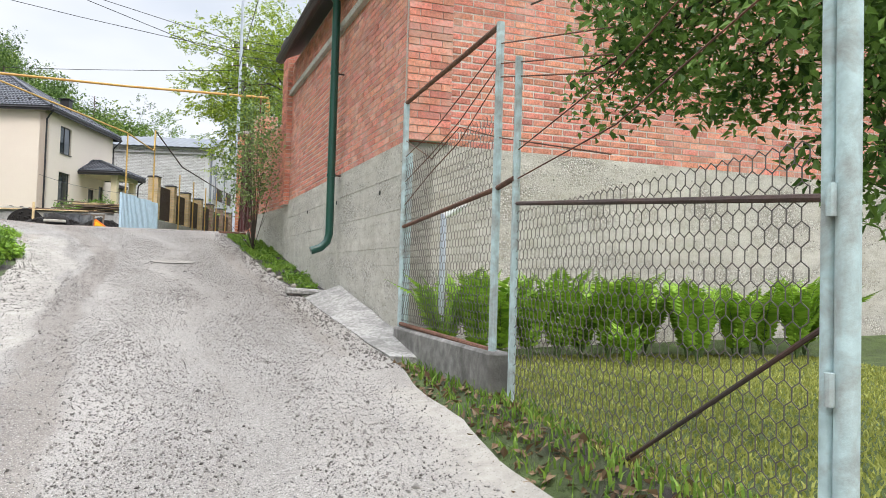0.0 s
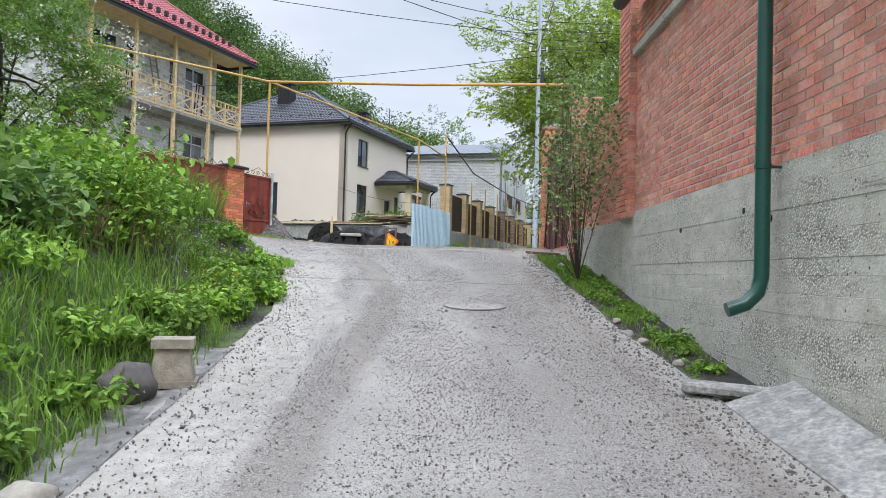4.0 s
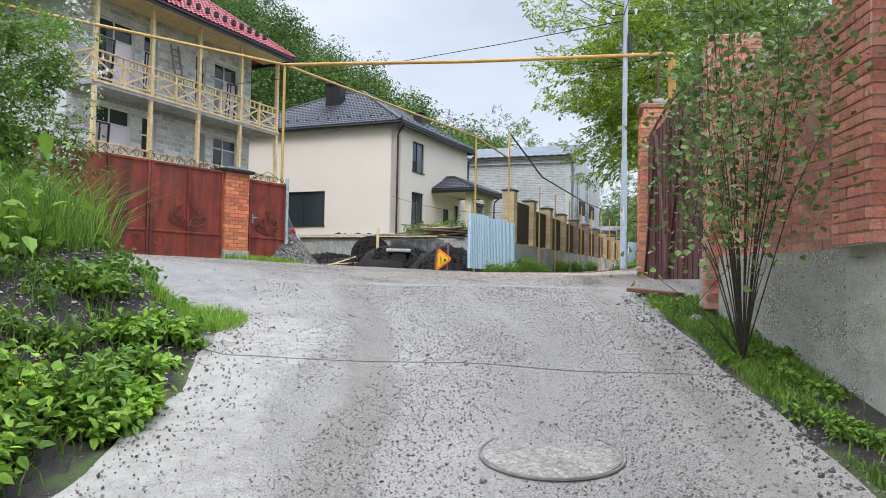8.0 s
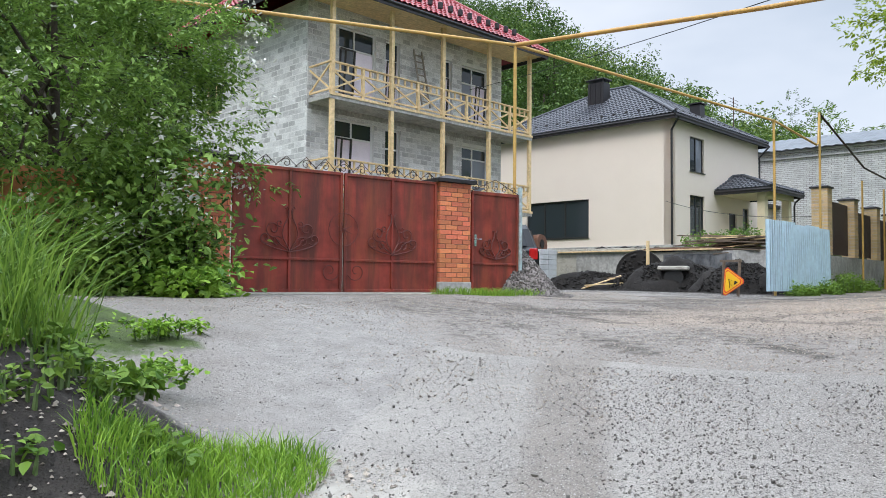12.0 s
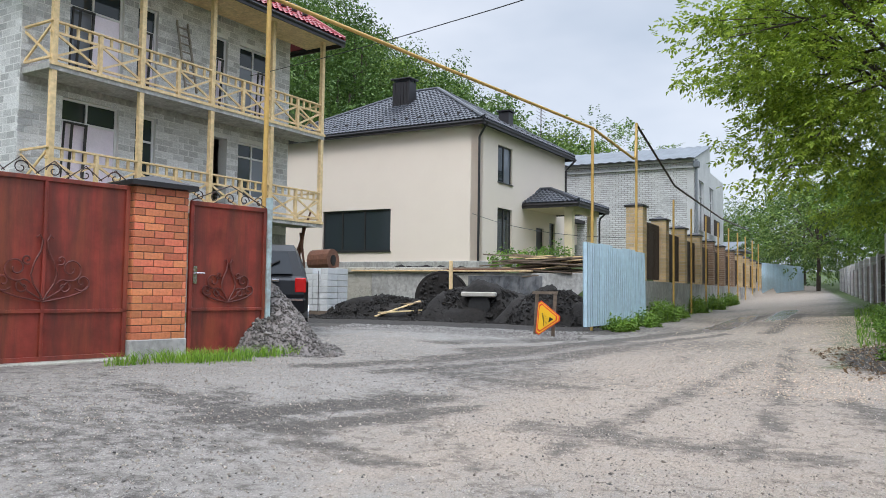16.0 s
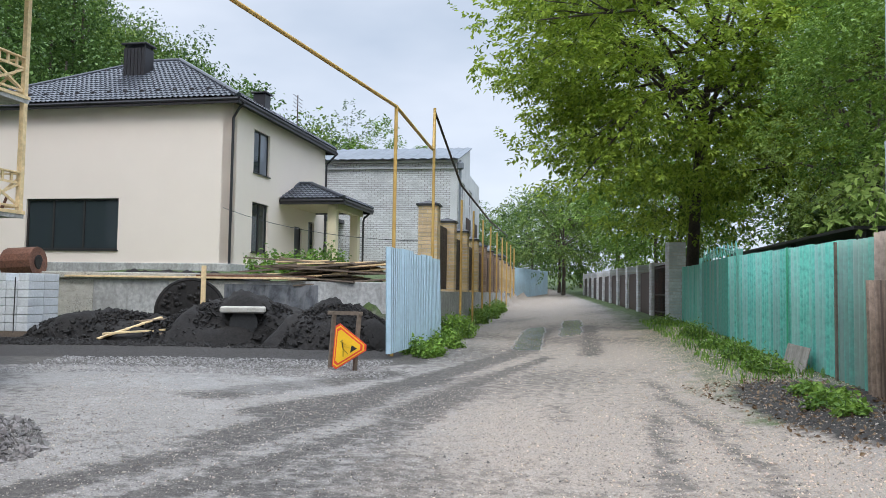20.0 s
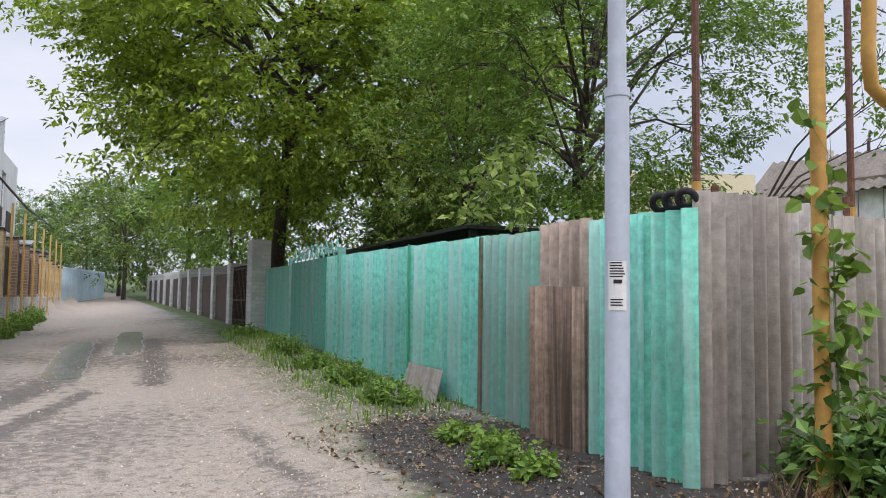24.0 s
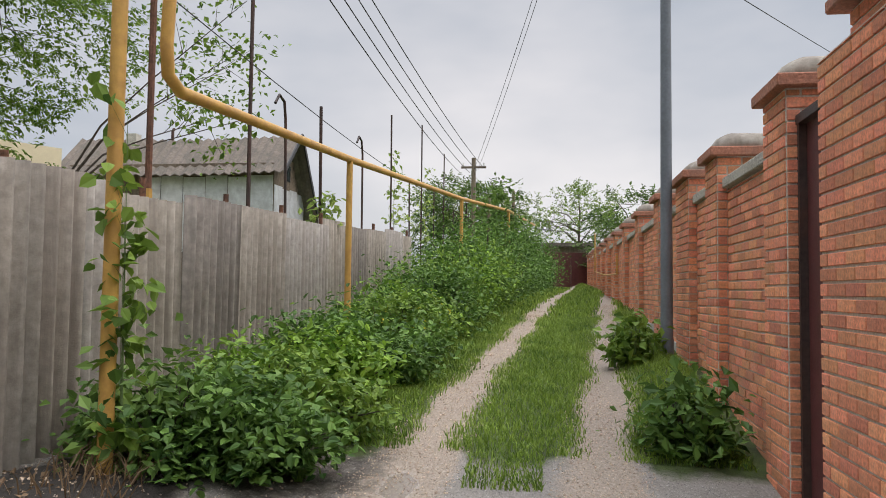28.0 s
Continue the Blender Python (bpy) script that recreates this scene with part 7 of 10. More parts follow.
    for x, y in ((5.65, 1.25), (6.15, 1.25), (5.65, 1.75), (6.15, 1.75)):
        part("cap_leg", boxed(x - 0.02, x + 0.02, y - 0.02, y + 0.02, 13.2, 13.24), M_FASCIA, c2)
    for y, x in ((-0.02, 0.12),):
        part("downpipe", tubed([(-0.1, -0.5, Z1 - 0.1), (-0.1, -0.3, Z1 - 0.35), (-0.06, -0.06, Z1 - 0.7), (-0.06, -0.06, 5.0)], 0.055, 8), M_FASCIA, h)
    part("downpipe", tubed([(-0.5, W - 0.1, Z1 - 0.1), (-0.3, W - 0.1, Z1 - 0.35), (-0.06, W - 0.1, Z1 - 0.7), (-0.06, W - 0.1, 5.0)], 0.055, 8), M_FASCIA, h)
    part("downpipe", tubed([(L + 0.5, -0.5, Z1 - 0.1), (L + 0.3, -0.3, Z1 - 0.4), (L + 0.06, -0.06, Z1 - 0.8), (L + 0.06, -0.06, 5.0)], 0.055, 8), M_FASCIA, h)
    # porch
    p0, p1, pd = 5.2, 9.0, 2.6
    porch = part("porch", boxed(p0, p1, -pd, 0, 4.6, 5.25, 0.02), M_CONCL, h)
    for x in (p0 + 0.25, p1 - 0.25):
        part("porch_post", boxed(x - 0.2, x + 0.2, -pd + 0.1, -pd + 0.5, 5.25, 8.0, 0.01), M_RENDERY, porch)
    part("porch_beam", boxed(p0, p1, -pd, -pd + 0.4, 7.75, 8.05), M_RENDERY, porch)
    part("porch_ceiling", boxed(p0, p1, -pd + 0.4, 0, 7.95, 8.05), M_RENDERY, porch)
    hip_roof(porch, p0 - 0.4, p1 + 0.4, -pd - 0.4, 0.3, 8.1, 9.05, ((p0 + p1) / 2, -0.6), ((p0 + p1) / 2, 0.0), M_ROOFDK, ribs=0.3)
    part("downpipe", tubed([(p1 + 0.35, -pd - 0.3, 8.0), (p1 + 0.1, -pd - 0.05, 7.7), (p1 - 0.05, -pd - 0.05, 7.5), (p1 - 0.05, -pd - 0.05, 5.0)], 0.05, 8), M_FASCIA, porch)
    # low wing behind the porch
    wing = part("wing", slabs_with_holes(bmesh.new(), 6.0, 4.6, 7.9, 0.4, [(1.5, 3.8, 4.9, 6.6)]), M_RENDER, h, m=pose(L, 0.6, 0))
    part("garage_door", boxed(1.5, 3.8, 0.2, 0.25, 4.9, 6.6), M_BROWNSHEET, wing)
    part("wing_roof", boxed(-0.2, 6.3, -0.5, 5, 7.9, 8.1, 0.02), M_FASCIA, wing)


cream_house()


def white_brick_house():
    M = pose(-2.3, 66.0, 0, 0, 0, -11 + 90)
    h = thing("white_brick_house", M, "tall pale grey brick house with a grey sheet roof", "house")
    W, L, Z1 = 17.0, 11.0, 11.45
    sm = pose(0, W, 0, 0, 0, -90)
    wall = part("wall", boxed(0, W, 0.02, 0.4, 2.8, Z1), M_MORTARD, h, m=sm)
    rows = bond(W, 5.0, Z1 - 0.1, 0.12, 0.36, joint=0.016)
    lay(wall, rows, "brick", M_BRICKW, M_BRICKW, proud=-0.012, depth=0.03)
    part("cornice", boxed(-0.1, W, -0.14, 0.02, Z1 - 0.45, Z1 - 0.35), M_BRICKW, wall)
    part("cornice", boxed(-0.15, W, -0.18, 0.02, Z1 - 0.1, Z1 + 0.02), M_BRICKW, wall)
    ops = [(1.6, 3.2, 7.5, 10.5), (5.2, 6.8, 7.5, 10.5), (1.6, 3.2, 4.2, 6.6)]
    fw = part("wall", slabs_with_holes(bmesh.new(), L, 2.8, Z1, 0.4, ops), M_BRICKW, h)
    for a, b, z0, z1 in ops:
        window(h, pose(a, 0, z0), b - a, z1 - z0, M_WHITEF, M_GLASSL, (0.5,), (0.7,))
        part("balcony_rail", boxed(a - 0.2, b + 0.2, -0.35, -0.3, z0 - 0.1, z0 + 0.9), M_IRON, fw)
    part("wall", boxed(L - 0.4, L, 0.4, W, 2.8, Z1), M_BRICKW, h)
    part("wall", boxed(0.4, L - 0.4, W - 0.4, W, 2.8, Z1), M_BRICKW, h)
    # mono-pitch ribbed roof
    bm = bmesh.new()
    n = 60
    for i in range(n):
        y0, y1 = -0.12 + (W + 0.3) * i / n, -0.12 + (W + 0.3) * (i + 1) / n
        za, zb = 0.06 * (i % 2), 0.06 * ((i + 1) % 2)
        v = [bm.verts.new(p) for p in ((-0.5, y0, Z1 + za), (-0.5, y1, Z1 + zb), (L * 0.5, y1, Z1 + 1.7 + zb), (L * 0.5, y0, Z1 + 1.7 + za))]
        bm.faces.new(v)
    bmesh.ops.remove_doubles(bm, verts=bm.verts, dist=0.001)
    r = part("roof_sheet", bm, M_ROOFGREY, h)
    r.modifiers.new("thick", "SOLIDIFY").thickness = 0.04
    for y0 in (0.0, W - 0.3):
        bm = bmesh.new()
        a, b = ([bm.verts.new((x, y, z)) for x, z in ((0, Z1), (L * 0.5, Z1), (L * 0.5, Z1 + 1.66), (0, Z1 + 0.12))] for y in (y0, y0 + 0.3))
        bm.faces.new(a)
        bm.faces.new(b[::-1])
        for k in range(4):
            bm.faces.new((a[k], b[k], b[(k + 1) % 4], a[(k + 1) % 4]))
        part("gable", bm, M_BRICKW, h)
    part("wall", boxed(L * 0.5 - 0.3, L * 0.5, 0.3, W - 0.3, Z1, Z1 + 1.6), M_BRICKW, h)
    part("downpipe", tubed([(-0.1, -0.15, Z1), (-0.1, -0.15, 3)], 0.07, 8), M_ROOFGREY, h)
    part("hopper", boxed(-0.28, 0.08, -0.33, 0.03, Z1 - 0.5, Z1 - 0.1, 0.05), M_ROOFGREY, h)
    part("vent_pipe", tubed([(-0.2, 9.5, Z1), (-0.2, 9.5, Z1 + 1.6)], 0.12, 8), M_ROOFGREY, h)
    part("aerial", tubed([(1.0, 9.8, Z1), (1.0, 9.8, Z1 + 4.2)], 0.03, 6), M_IRON, h)
    for k in range(4):
        part("aerial_arm", tubed([(0.2, 9.8, Z1 + 3.4 + k * 0.22), (1.8, 9.8, Z1 + 3.4 + k * 0.22)], 0.015, 5), M_IRON, h)


white_brick_house()


# ---- retaining wall, walled yard and its fence ----
M_TAR = surface("tarred_concrete", (0.10, 0.105, 0.115), 0.8, var=0.5, grain=6, stain=2.5, stain_amt=0.7, stain_col=(0.26, 0.26, 0.265), bump=0.4, streak=3)
def yard():
    a, b = Vector((-4.45, 42.75, 0)), Vector((-15.6, 45.2, 0))
    d = b - a
    m = Matrix.Translation(b) @ pose(0, 0, 0, 0, 0, math.degrees(math.atan2(-d.y, -d.x)))
    n = d.length
    w = part("wall_retaining", boxed(0, n, 0.0, 0.45, 2.4, 4.32, 0.01), M_CONCL, m=m)
    tagged(w, "grey cast concrete retaining wall with stains", "wall", kind="structure")
    for i in range(4):
        part("wall_panel", boxed(0.1 + i * 2.2, 2.25 + i * 2.2, -0.025, 0.0, 2.4, 4.3 - 0.08 * (i % 2)), M_CONCL if i % 2 else M_CONC, w)
    part("coping", boxed(-0.1, 5.2, -0.12, 0.5, 4.32, 4.5, 0.02), M_CONC, w)
    part("tarred_panel", boxed(6.1, 8.7, -0.035, -0.01, 2.4, 4.22), M_TAR, w, "blue-black tarred patch")
    # fence base along the street
    f = pose(-4.16, 43.0, 0, 0, 0, -11 + 90)
    base = part("wall_fence_base", boxed(-0.35, 34, 0.0, 0.35, 2.3, 4.12, 0.01), M_CONCL, m=f)
    tagged(base, "grey concrete fence base wall along the street", "wall", kind="structure")
    top0 = 6.22
    street = thing("street_fence", f, "brown sheet fence between buff brick pillars on a concrete base", "fence")
    for i in range(11):
        s = -0.05 + i * 3.15
        mat = M_BRICKB if 4 <= i <= 6 else M_BRICKY
        hgt = top0 - (0.05 * i if i else 0) + (0.0 if i else 0.1)
        p = brick_box("fence_pillar", f @ pose(s, -0.1, 0), 0.51, 0.5, 4.12, hgt, "buff brick fence pillar with a dark cap" if mat is M_BRICKY else "brown brick fence pillar with a dark cap", course=0.1, brick=0.26, mats=(mat, mat), faces="FL")
        adopt(p, street)
        bm = bmesh.new()
        box(bm, -0.05, 0.56, -0.05, 0.55, hgt, hgt + 0.05)
        b0 = [bm.verts.new(c) for c in ((-0.05, -0.05, hgt + 0.05), (0.56, -0.05, hgt + 0.05), (0.56, 0.55, hgt + 0.05), (-0.05, 0.55, hgt + 0.05))]
        tip = bm.verts.new((0.255, 0.25, hgt + 0.16))
        for k in range(4):
            bm.faces.new((b0[k], b0[(k + 1) % 4], tip))
        part("cap", bm, M_FASCIA, p)
        if i < 10:
            bm = bmesh.new()
            for k in range(22):
                x0 = s + 0.52 + k * 2.62 / 22
                box(bm, x0, x0 + 0.06, 0.10, 0.12, 4.18, hgt - 0.35)
                box(bm, x0 + 0.06, x0 + 2.62 / 22, 0.12, 0.135, 4.18, hgt - 0.35)
            bmesh.ops.remove_doubles(bm, verts=bm.verts, dist=0.0005)
            part("fence_panel", bm, M_BROWNSHEET, street)
    # leaning sheet of blue-grey profiled metal
    p, q = Vector((-5.12, 37.35, 2.95)), Vector((-4.0, 42.4, 2.95))
    n = 30
    d = (q - p)
    side = Vector((d.y, -d.x, 0)).normalized()
    barrier = thing("sheet_barrier", pose(p.x, p.y, p.z), "leaning barrier of blue-grey corrugated metal sheets", "barrier")
    for k in range(5):
        bm = bmesh.new()
        rise = Vector((-0.05, 0.28, 1.98 + (0, 0.02, -0.03, 0.01, -0.02)[k]))
        for i in range(k * 30 // 5, (k + 1) * 30 // 5):
            for u0, u1, o0, o1 in ((i, i + 0.3, 0, 0), (i + 0.3, i + 0.5, 0, 0.07), (i + 0.5, i + 0.8, 0.07, 0.07), (i + 0.8, i + 1, 0.07, 0)):
                c0, c1 = d * (u0 / n) + side * 0.006 * (k % 2), d * (u1 / n) + side * 0.006 * (k % 2)
                lo0, lo1 = c0 + side * o0, c1 + side * o1
                bm.faces.new([bm.verts.new(v) for v in (lo0, lo1, lo1 + rise, lo0 + rise)])
        bmesh.ops.remove_doubles(bm, verts=bm.verts, dist=0.001)
        s = part("sheet", bm, M_ZINC, barrier)
        s.modifiers.new("thick", "SOLIDIFY").thickness = 0.006
    for k in (0.2, 0.7):
        c = p.lerp(q, k)
        pst = part("sheet_prop", boxed(-0.04, 0.04, 0, 0.08, -0.3, 1.75), M_WOODG, m=pose(c.x - 0.2, c.y + 0.2, 3.0, -6, 0, 0))
        tagged(pst, "grey timber prop behind the metal sheets", "prop")


yard()


def roadworks():
    # warning sign
    m = pose(-5.9, 35.9, gz(-5.9, 35.9) - 0.02, 0, 0, -28)
    s = thing("warning_sign", m, "orange and red triangular roadworks sign leaning on a timber frame", "sign")
    def tri(r, y, name, mat, parent, dz=0.0):
        bm = bmesh.new()
        v = []
        for k in range(3):
            a = math.pi / 2 + k * 2 * math.pi / 3
            for da in (-0.12, 0.12):
                v.append((r * math.cos(a + da), y, r * math.sin(a + da) + dz))
        fr = [bm.verts.new(p) for p in v]
        bk = [bm.verts.new((p[0], p[1] + 0.012, p[2])) for p in v]
        bm.faces.new(fr)
        bm.faces.new(bk[::-1])
        for i in range(6):
            j = (i + 1) % 6
            bm.faces.new((fr[i], bk[i], bk[j], fr[j]))
        return part(name, bm, mat, parent, m=pose(0.28, -0.12, 0.40, -8, -30, 0) @ Matrix.Scale(0.80, 4))
    tri(0.50, 0.0, "border", M_SIGNR, s)
    tri(0.455, -0.004, "rim", M_SIGNY, s)
    tri(0.42, -0.008, "red_line", M_SIGNR, s)
    face = tri(0.365, -0.012, "face", M_SIGNY, s)
    bm = bmesh.new()
    y = -0.014
    tube(bm, [(-0.03, y, 0.15), (-0.03, y - 0.001, 0.151)], 0.035, 10)
    for a, b, w in (((-0.03, 0.11), (-0.06, -0.02), 0.06), ((-0.06, -0.02), (-0.13, -0.17), 0.035), ((-0.06, -0.02), (0.0, -0.17), 0.035), ((-0.02, 0.09), (0.05, 0.0), 0.03), ((-0.06, 0.05), (0.13, -0.12), 0.015)):
        bar(bm, (a[0], y, a[1]), (b[0], y, b[1]), w, 0.002)
    v = [bm.verts.new(p) for p in ((0.05, y - 0.002, -0.17), (0.24, y - 0.002, -0.17), (0.15, y - 0.002, -0.05))]
    bm.faces.new(v)
    part("pictogram", bm, M_BLACK, face, "black digging figure and heap")
    for x in (0.02, 0.5):
        bm = bmesh.new()
        bar(bm, (x - 0.15, 0.05, 0), (x - 0.05, 0.0, 0.95), 0.06, 0.05)
        part("leg", bm, M_WOODG, s)
    part("crossbar", boxed(-0.15, 0.5, -0.02, 0.02, 0.9, 0.96), M_WOODG, s)
    # stake
    k = thing("timber_stake", pose(-9.75, 42.2, gz(-9.75, 42.2)), "upright fresh timber stake", "stake")
    part("stake", boxed(-0.055, 0.055, -0.03, 0.03, -0.3, 1.75, 0.004), M_WOOD, k)
    # concrete well ring lid, black with tar
    dsc = thing("well_ring", pose(-10.2, 42.75, 3.5, 84, 0, 12), "black tarred concrete well cover leaning on the wall", "well cover")
    bm = tubed([(0, 0, -0.08), (0, 0, 0.08)], 0.78, 28)
    part("disc", bm, M_SOIL, dsc)
    rng = np.random.default_rng(2)
    bm = bmesh.new()
    for i in range(60):
        a, q = rng.uniform(0, 6.28), math.sqrt(rng.uniform(0, 1)) * 0.7
        c = (q * math.cos(a), q * math.sin(a), 0.08)
        bmesh.ops.create_icosphere(bm, subdivisions=1, radius=rng.uniform(0.03, 0.09), matrix=Matrix.Translation(c))
    part("crust", bm, M_SOIL, dsc)
    part("rim", tubed([(0.82 * math.cos(t), 0.82 * math.sin(t), 0.0) for t in np.linspace(0, 6.3, 30)], 0.05, 6), M_SOIL, dsc)
    # mounds of black soil
    def mound(name, x, y, rx, ry, h, mat, label, seed, bump=0.25, category="heap", cone=False):
        n, k = 56, 26
        V, Fc = [], []
        for i in range(k + 1):
            q = i / k
            for j in range(n):
                a = 2 * math.pi * j / n
                rr = 1 + 0.22 * noise.noise((math.cos(a) * 1.5 + seed, math.sin(a) * 1.5, 0))
                px, py = x + rx * q * rr * math.cos(a), y + ry * q * rr * math.sin(a)
                hh = h * ((1 - q ** 1.25) if cone else (1 - q * q) ** 0.9) * (1 + bump * 1.6 * noise.noise((px * 1.6, py * 1.6, seed))) + (0.09 * noise.noise((px * 4, py * 4, seed)) + 0.06 * noise.noise((px * 11, py * 11, seed))) * (1 if bump > 0.1 else 0.2)
                V.append((px, py, gz(px, py) + max(hh, -0.05) - 0.05))
        for i in range(k):
            for j in range(n):
                a, b = i * n + j, i * n + (j + 1) % n
                Fc.append((a, a + n, b + n, b))
        return tagged(arrays(name, V, Fc, mat, smooth=True), label, category)
    mound("soil_mound", -8.6, 41.2, 2.3, 1.2, 1.0, M_SOIL, "heap of wet black soil by the trench", 1.2)
    mound("soil_mound", -6.3, 40.6, 1.6, 1.3, 0.95, M_SOIL, "heap of wet black soil by the metal sheets", 4.1)
    mound("soil_mound", -11.8, 42.0, 2.3, 1.1, 0.65, M_SOIL, "low heap of black soil against the wall", 7.7)
    mound("soil_mound", -11.6, 44.75, 3.2, 0.5, 0.3, M_SOIL, "strip of dark soil and rubble on the retaining wall", 9.4)
    rc = np.random.default_rng(12)
    cx, cy = rc.uniform(-13.6, -5.0, 5200), rc.uniform(39.2, 42.4, 5200)
    cz = ground_z(cx, cy) + 0.0
    for mx, my, rx, ry, mh in ((-8.6, 41.2, 2.3, 1.2, 1.0), (-6.3, 40.6, 1.6, 1.3, 0.95), (-11.8, 42.0, 2.3, 1.1, 0.65)):
        qq = np.hypot((cx - mx) / rx, (cy - my) / ry)
        cz = np.maximum(cz, ground_z(cx, cy) + mh * np.clip(1 - qq * qq, 0, 1) ** 0.9 - 0.03)
    pebbles("soil_clods", np.stack([cx, cy, cz], 1), 0.045, M_SOIL, 6, "black soil clods round the trench", whole=True)
    # broken pipe mouth in the soil
    pm = thing("concrete_pipe", pose(-8.35, 40.35, 3.35, 90, 0, 8), "broken grey concrete pipe in the black soil", "pipe")
    # a solid plug, coloured near-black for the shade within the pipe
    part("mouth_shade", tubed([(0, 0, -0.6), (0, 0, 0.15)], 0.3, 16), M_SHADEDARK, pm)
    part("slab", boxed(-0.5, 0.45, 0.22, 0.36, -0.5, 0.25, 0.03), M_CONC, pm)
    # boards lying about
    rng = random.Random(11)
    for x, y, z, ln, rz, ry in ((-11.1, 41.2, 3.15, 1.5, 40, -18), (-10.6, 40.9, 3.1, 1.9, 12, -4), (-10.9, 41.5, 3.3, 1.2, 5, -6), (-9.7, 40.9, 3.1, 1.3, 20, -5)):
        b = part("board", boxed(-ln / 2, ln / 2, -0.07, 0.07, 0, 0.04, 0.004), M_WOOD if ln > 1.4 else M_WOODG, m=pose(x, y, z, 0, ry, rz))
        tagged(b, "muddy loose board on the soil", "board", "loose boards by the trench")
    # timber stack on the yard
    t = thing("timber_stack", pose(-7.0, 43.9, 4.25, 0, 0, -12), "untidy stack of weathered boards and beams", "timber")
    for i in range(46):
        ln = rng.uniform(1.4, 3.4)
        mt = M_WOODG if rng.random() < 0.75 else M_WOOD
        part("board", boxed(-ln / 2, ln / 2, -0.08, 0.08, 0, 0.04), mt, t, m=pose(rng.uniform(-0.9, 0.9), rng.uniform(-0.5, 0.6), 0.02 + 0.013 * i, rng.uniform(-4, 4), rng.uniform(-6, 6), rng.uniform(-14, 14)))
    for x, y, ln, rz in ((-10.5, 44.0, 4.5, -12), (-12.2, 44.4, 4.0, -10), (-8.9, 43.7, 3.0, -14), (-13.8, 45.1, 3.2, -14)):
        for k in range(3):
            b = part("plank", boxed(-ln / 2, ln / 2, -0.08, 0.08, 0, 0.05, 0.004), (M_WOOD, M_RUST, M_WOODG)[k], m=pose(x + 0.2 * k, y + 0.25 * k, 4.36 + 0.05 * k, 0, 0, rz + 3 * k))
            tagged(b, "long plank lying on the retaining wall", "plank", "planks on the retaining wall")
    # gravel heap by the wicket
    mound("gravel_mound", -8.75, 29.3, 0.98, 1.0, 1.06, M_GRAVEL, "tall heap of dark crushed gravel", 2.0, bump=0.02, cone=True)
    rng2 = np.random.default_rng(8)
    n = 8500
    q, a = np.sqrt(rng2.uniform(0, 1.6, n)), rng2.uniform(0, 6.283, n)
    rw = 1 + 0.22 * np.array([noise.noise((math.cos(t) * 1.5 + 2.0, math.sin(t) * 1.5, 0)) for t in a])
    q = np.where(q > 1.05, 1 + (q - 1) * 0.8, q)
    px, py = -8.75 + 0.98 * q * rw * np.cos(a), 29.3 + 1.0 * q * rw * np.sin(a)
    hh = np.where(q < 1, 1.06 * (1 - np.clip(q, 0, 1) ** 1.25), 0.04)
    pz = ground_z(px, py) + hh - 0.04
    pebbles("gravel_stones", np.stack([px, py, pz], 1), 0.024, M_GRAVEL, 5, whole=True)


def pebbles(name, pts, size, mat, seed, label="loose crushed stones", whole=False):
    """Angular little stones: the upper halves of squashed octahedra; whole: both halves, turned every way."""
    rng = np.random.default_rng(seed)
    n = len(pts)
    if whole:
        base = np.array([(1, 0, 0), (0, 0.8, 0), (-1, 0, 0), (0, -0.8, 0), (0, 0, 0.65), (0, 0, -0.65)], float)
        q = rng.normal(size=(n, 4))
        q /= np.linalg.norm(q, axis=1)[:, None]
        a, b, c, d = q.T
        R = np.stack([1 - 2 * (c * c + d * d), 2 * (b * c - a * d), 2 * (b * d + a * c), 2 * (b * c + a * d), 1 - 2 * (b * b + d * d), 2 * (c * d - a * b), 2 * (b * d - a * c), 2 * (c * d + a * b), 1 - 2 * (b * b + c * c)], 1).reshape(n, 3, 3)
        s = size * rng.lognormal(0, 0.35, n)[:, None, None]
        v = np.einsum("nij,nkj->nki", R, base[None] * rng.uniform(0.7, 1.25, (n, 6, 1)) * s) + pts[:, None, :]
        f = np.array([(0, 1, 4), (1, 2, 4), (2, 3, 4), (3, 0, 4), (1, 0, 5), (2, 1, 5), (3, 2, 5), (0, 3, 5)])
        F = (np.arange(n)[:, None, None] * 6 + f[None]).reshape(-1, 3)
        return tagged(arrays(name, v.reshape(-1, 3), F, mat, stuff=True), label, "gravel", kind="stuff")
    base = np.array([(1, 0, 0), (0, 1, 0), (-1, 0, 0), (0, -1, 0), (0, 0, 0.8)], float)
    s = size * rng.lognormal(0, 0.4, n)[:, None, None]
    jit = rng.uniform(0.6, 1.3, (n, 5, 1))
    a = rng.uniform(0, 6.283, n)
    c, d = np.cos(a), np.sin(a)
    R = np.zeros((n, 3, 3))
    R[:, 0, 0], R[:, 0, 1], R[:, 1, 0], R[:, 1, 1], R[:, 2, 2] = c, -d, d, c, 1
    R[:, 0, 2] = rng.uniform(-0.4, 0.4, n)
    v = np.einsum("nij,nkj->nki", R, base[None] * jit * s) + pts[:, None, :]
    f = np.array([(0, 1, 4), (1, 2, 4), (2, 3, 4), (3, 0, 4)])
    F = (np.arange(n)[:, None, None] * 5 + f[None]).reshape(-1, 3)
    ob = arrays(name, v.reshape(-1, 3), F, mat, stuff=True)
    return tagged(ob, label, "gravel", kind="stuff")


roadworks()


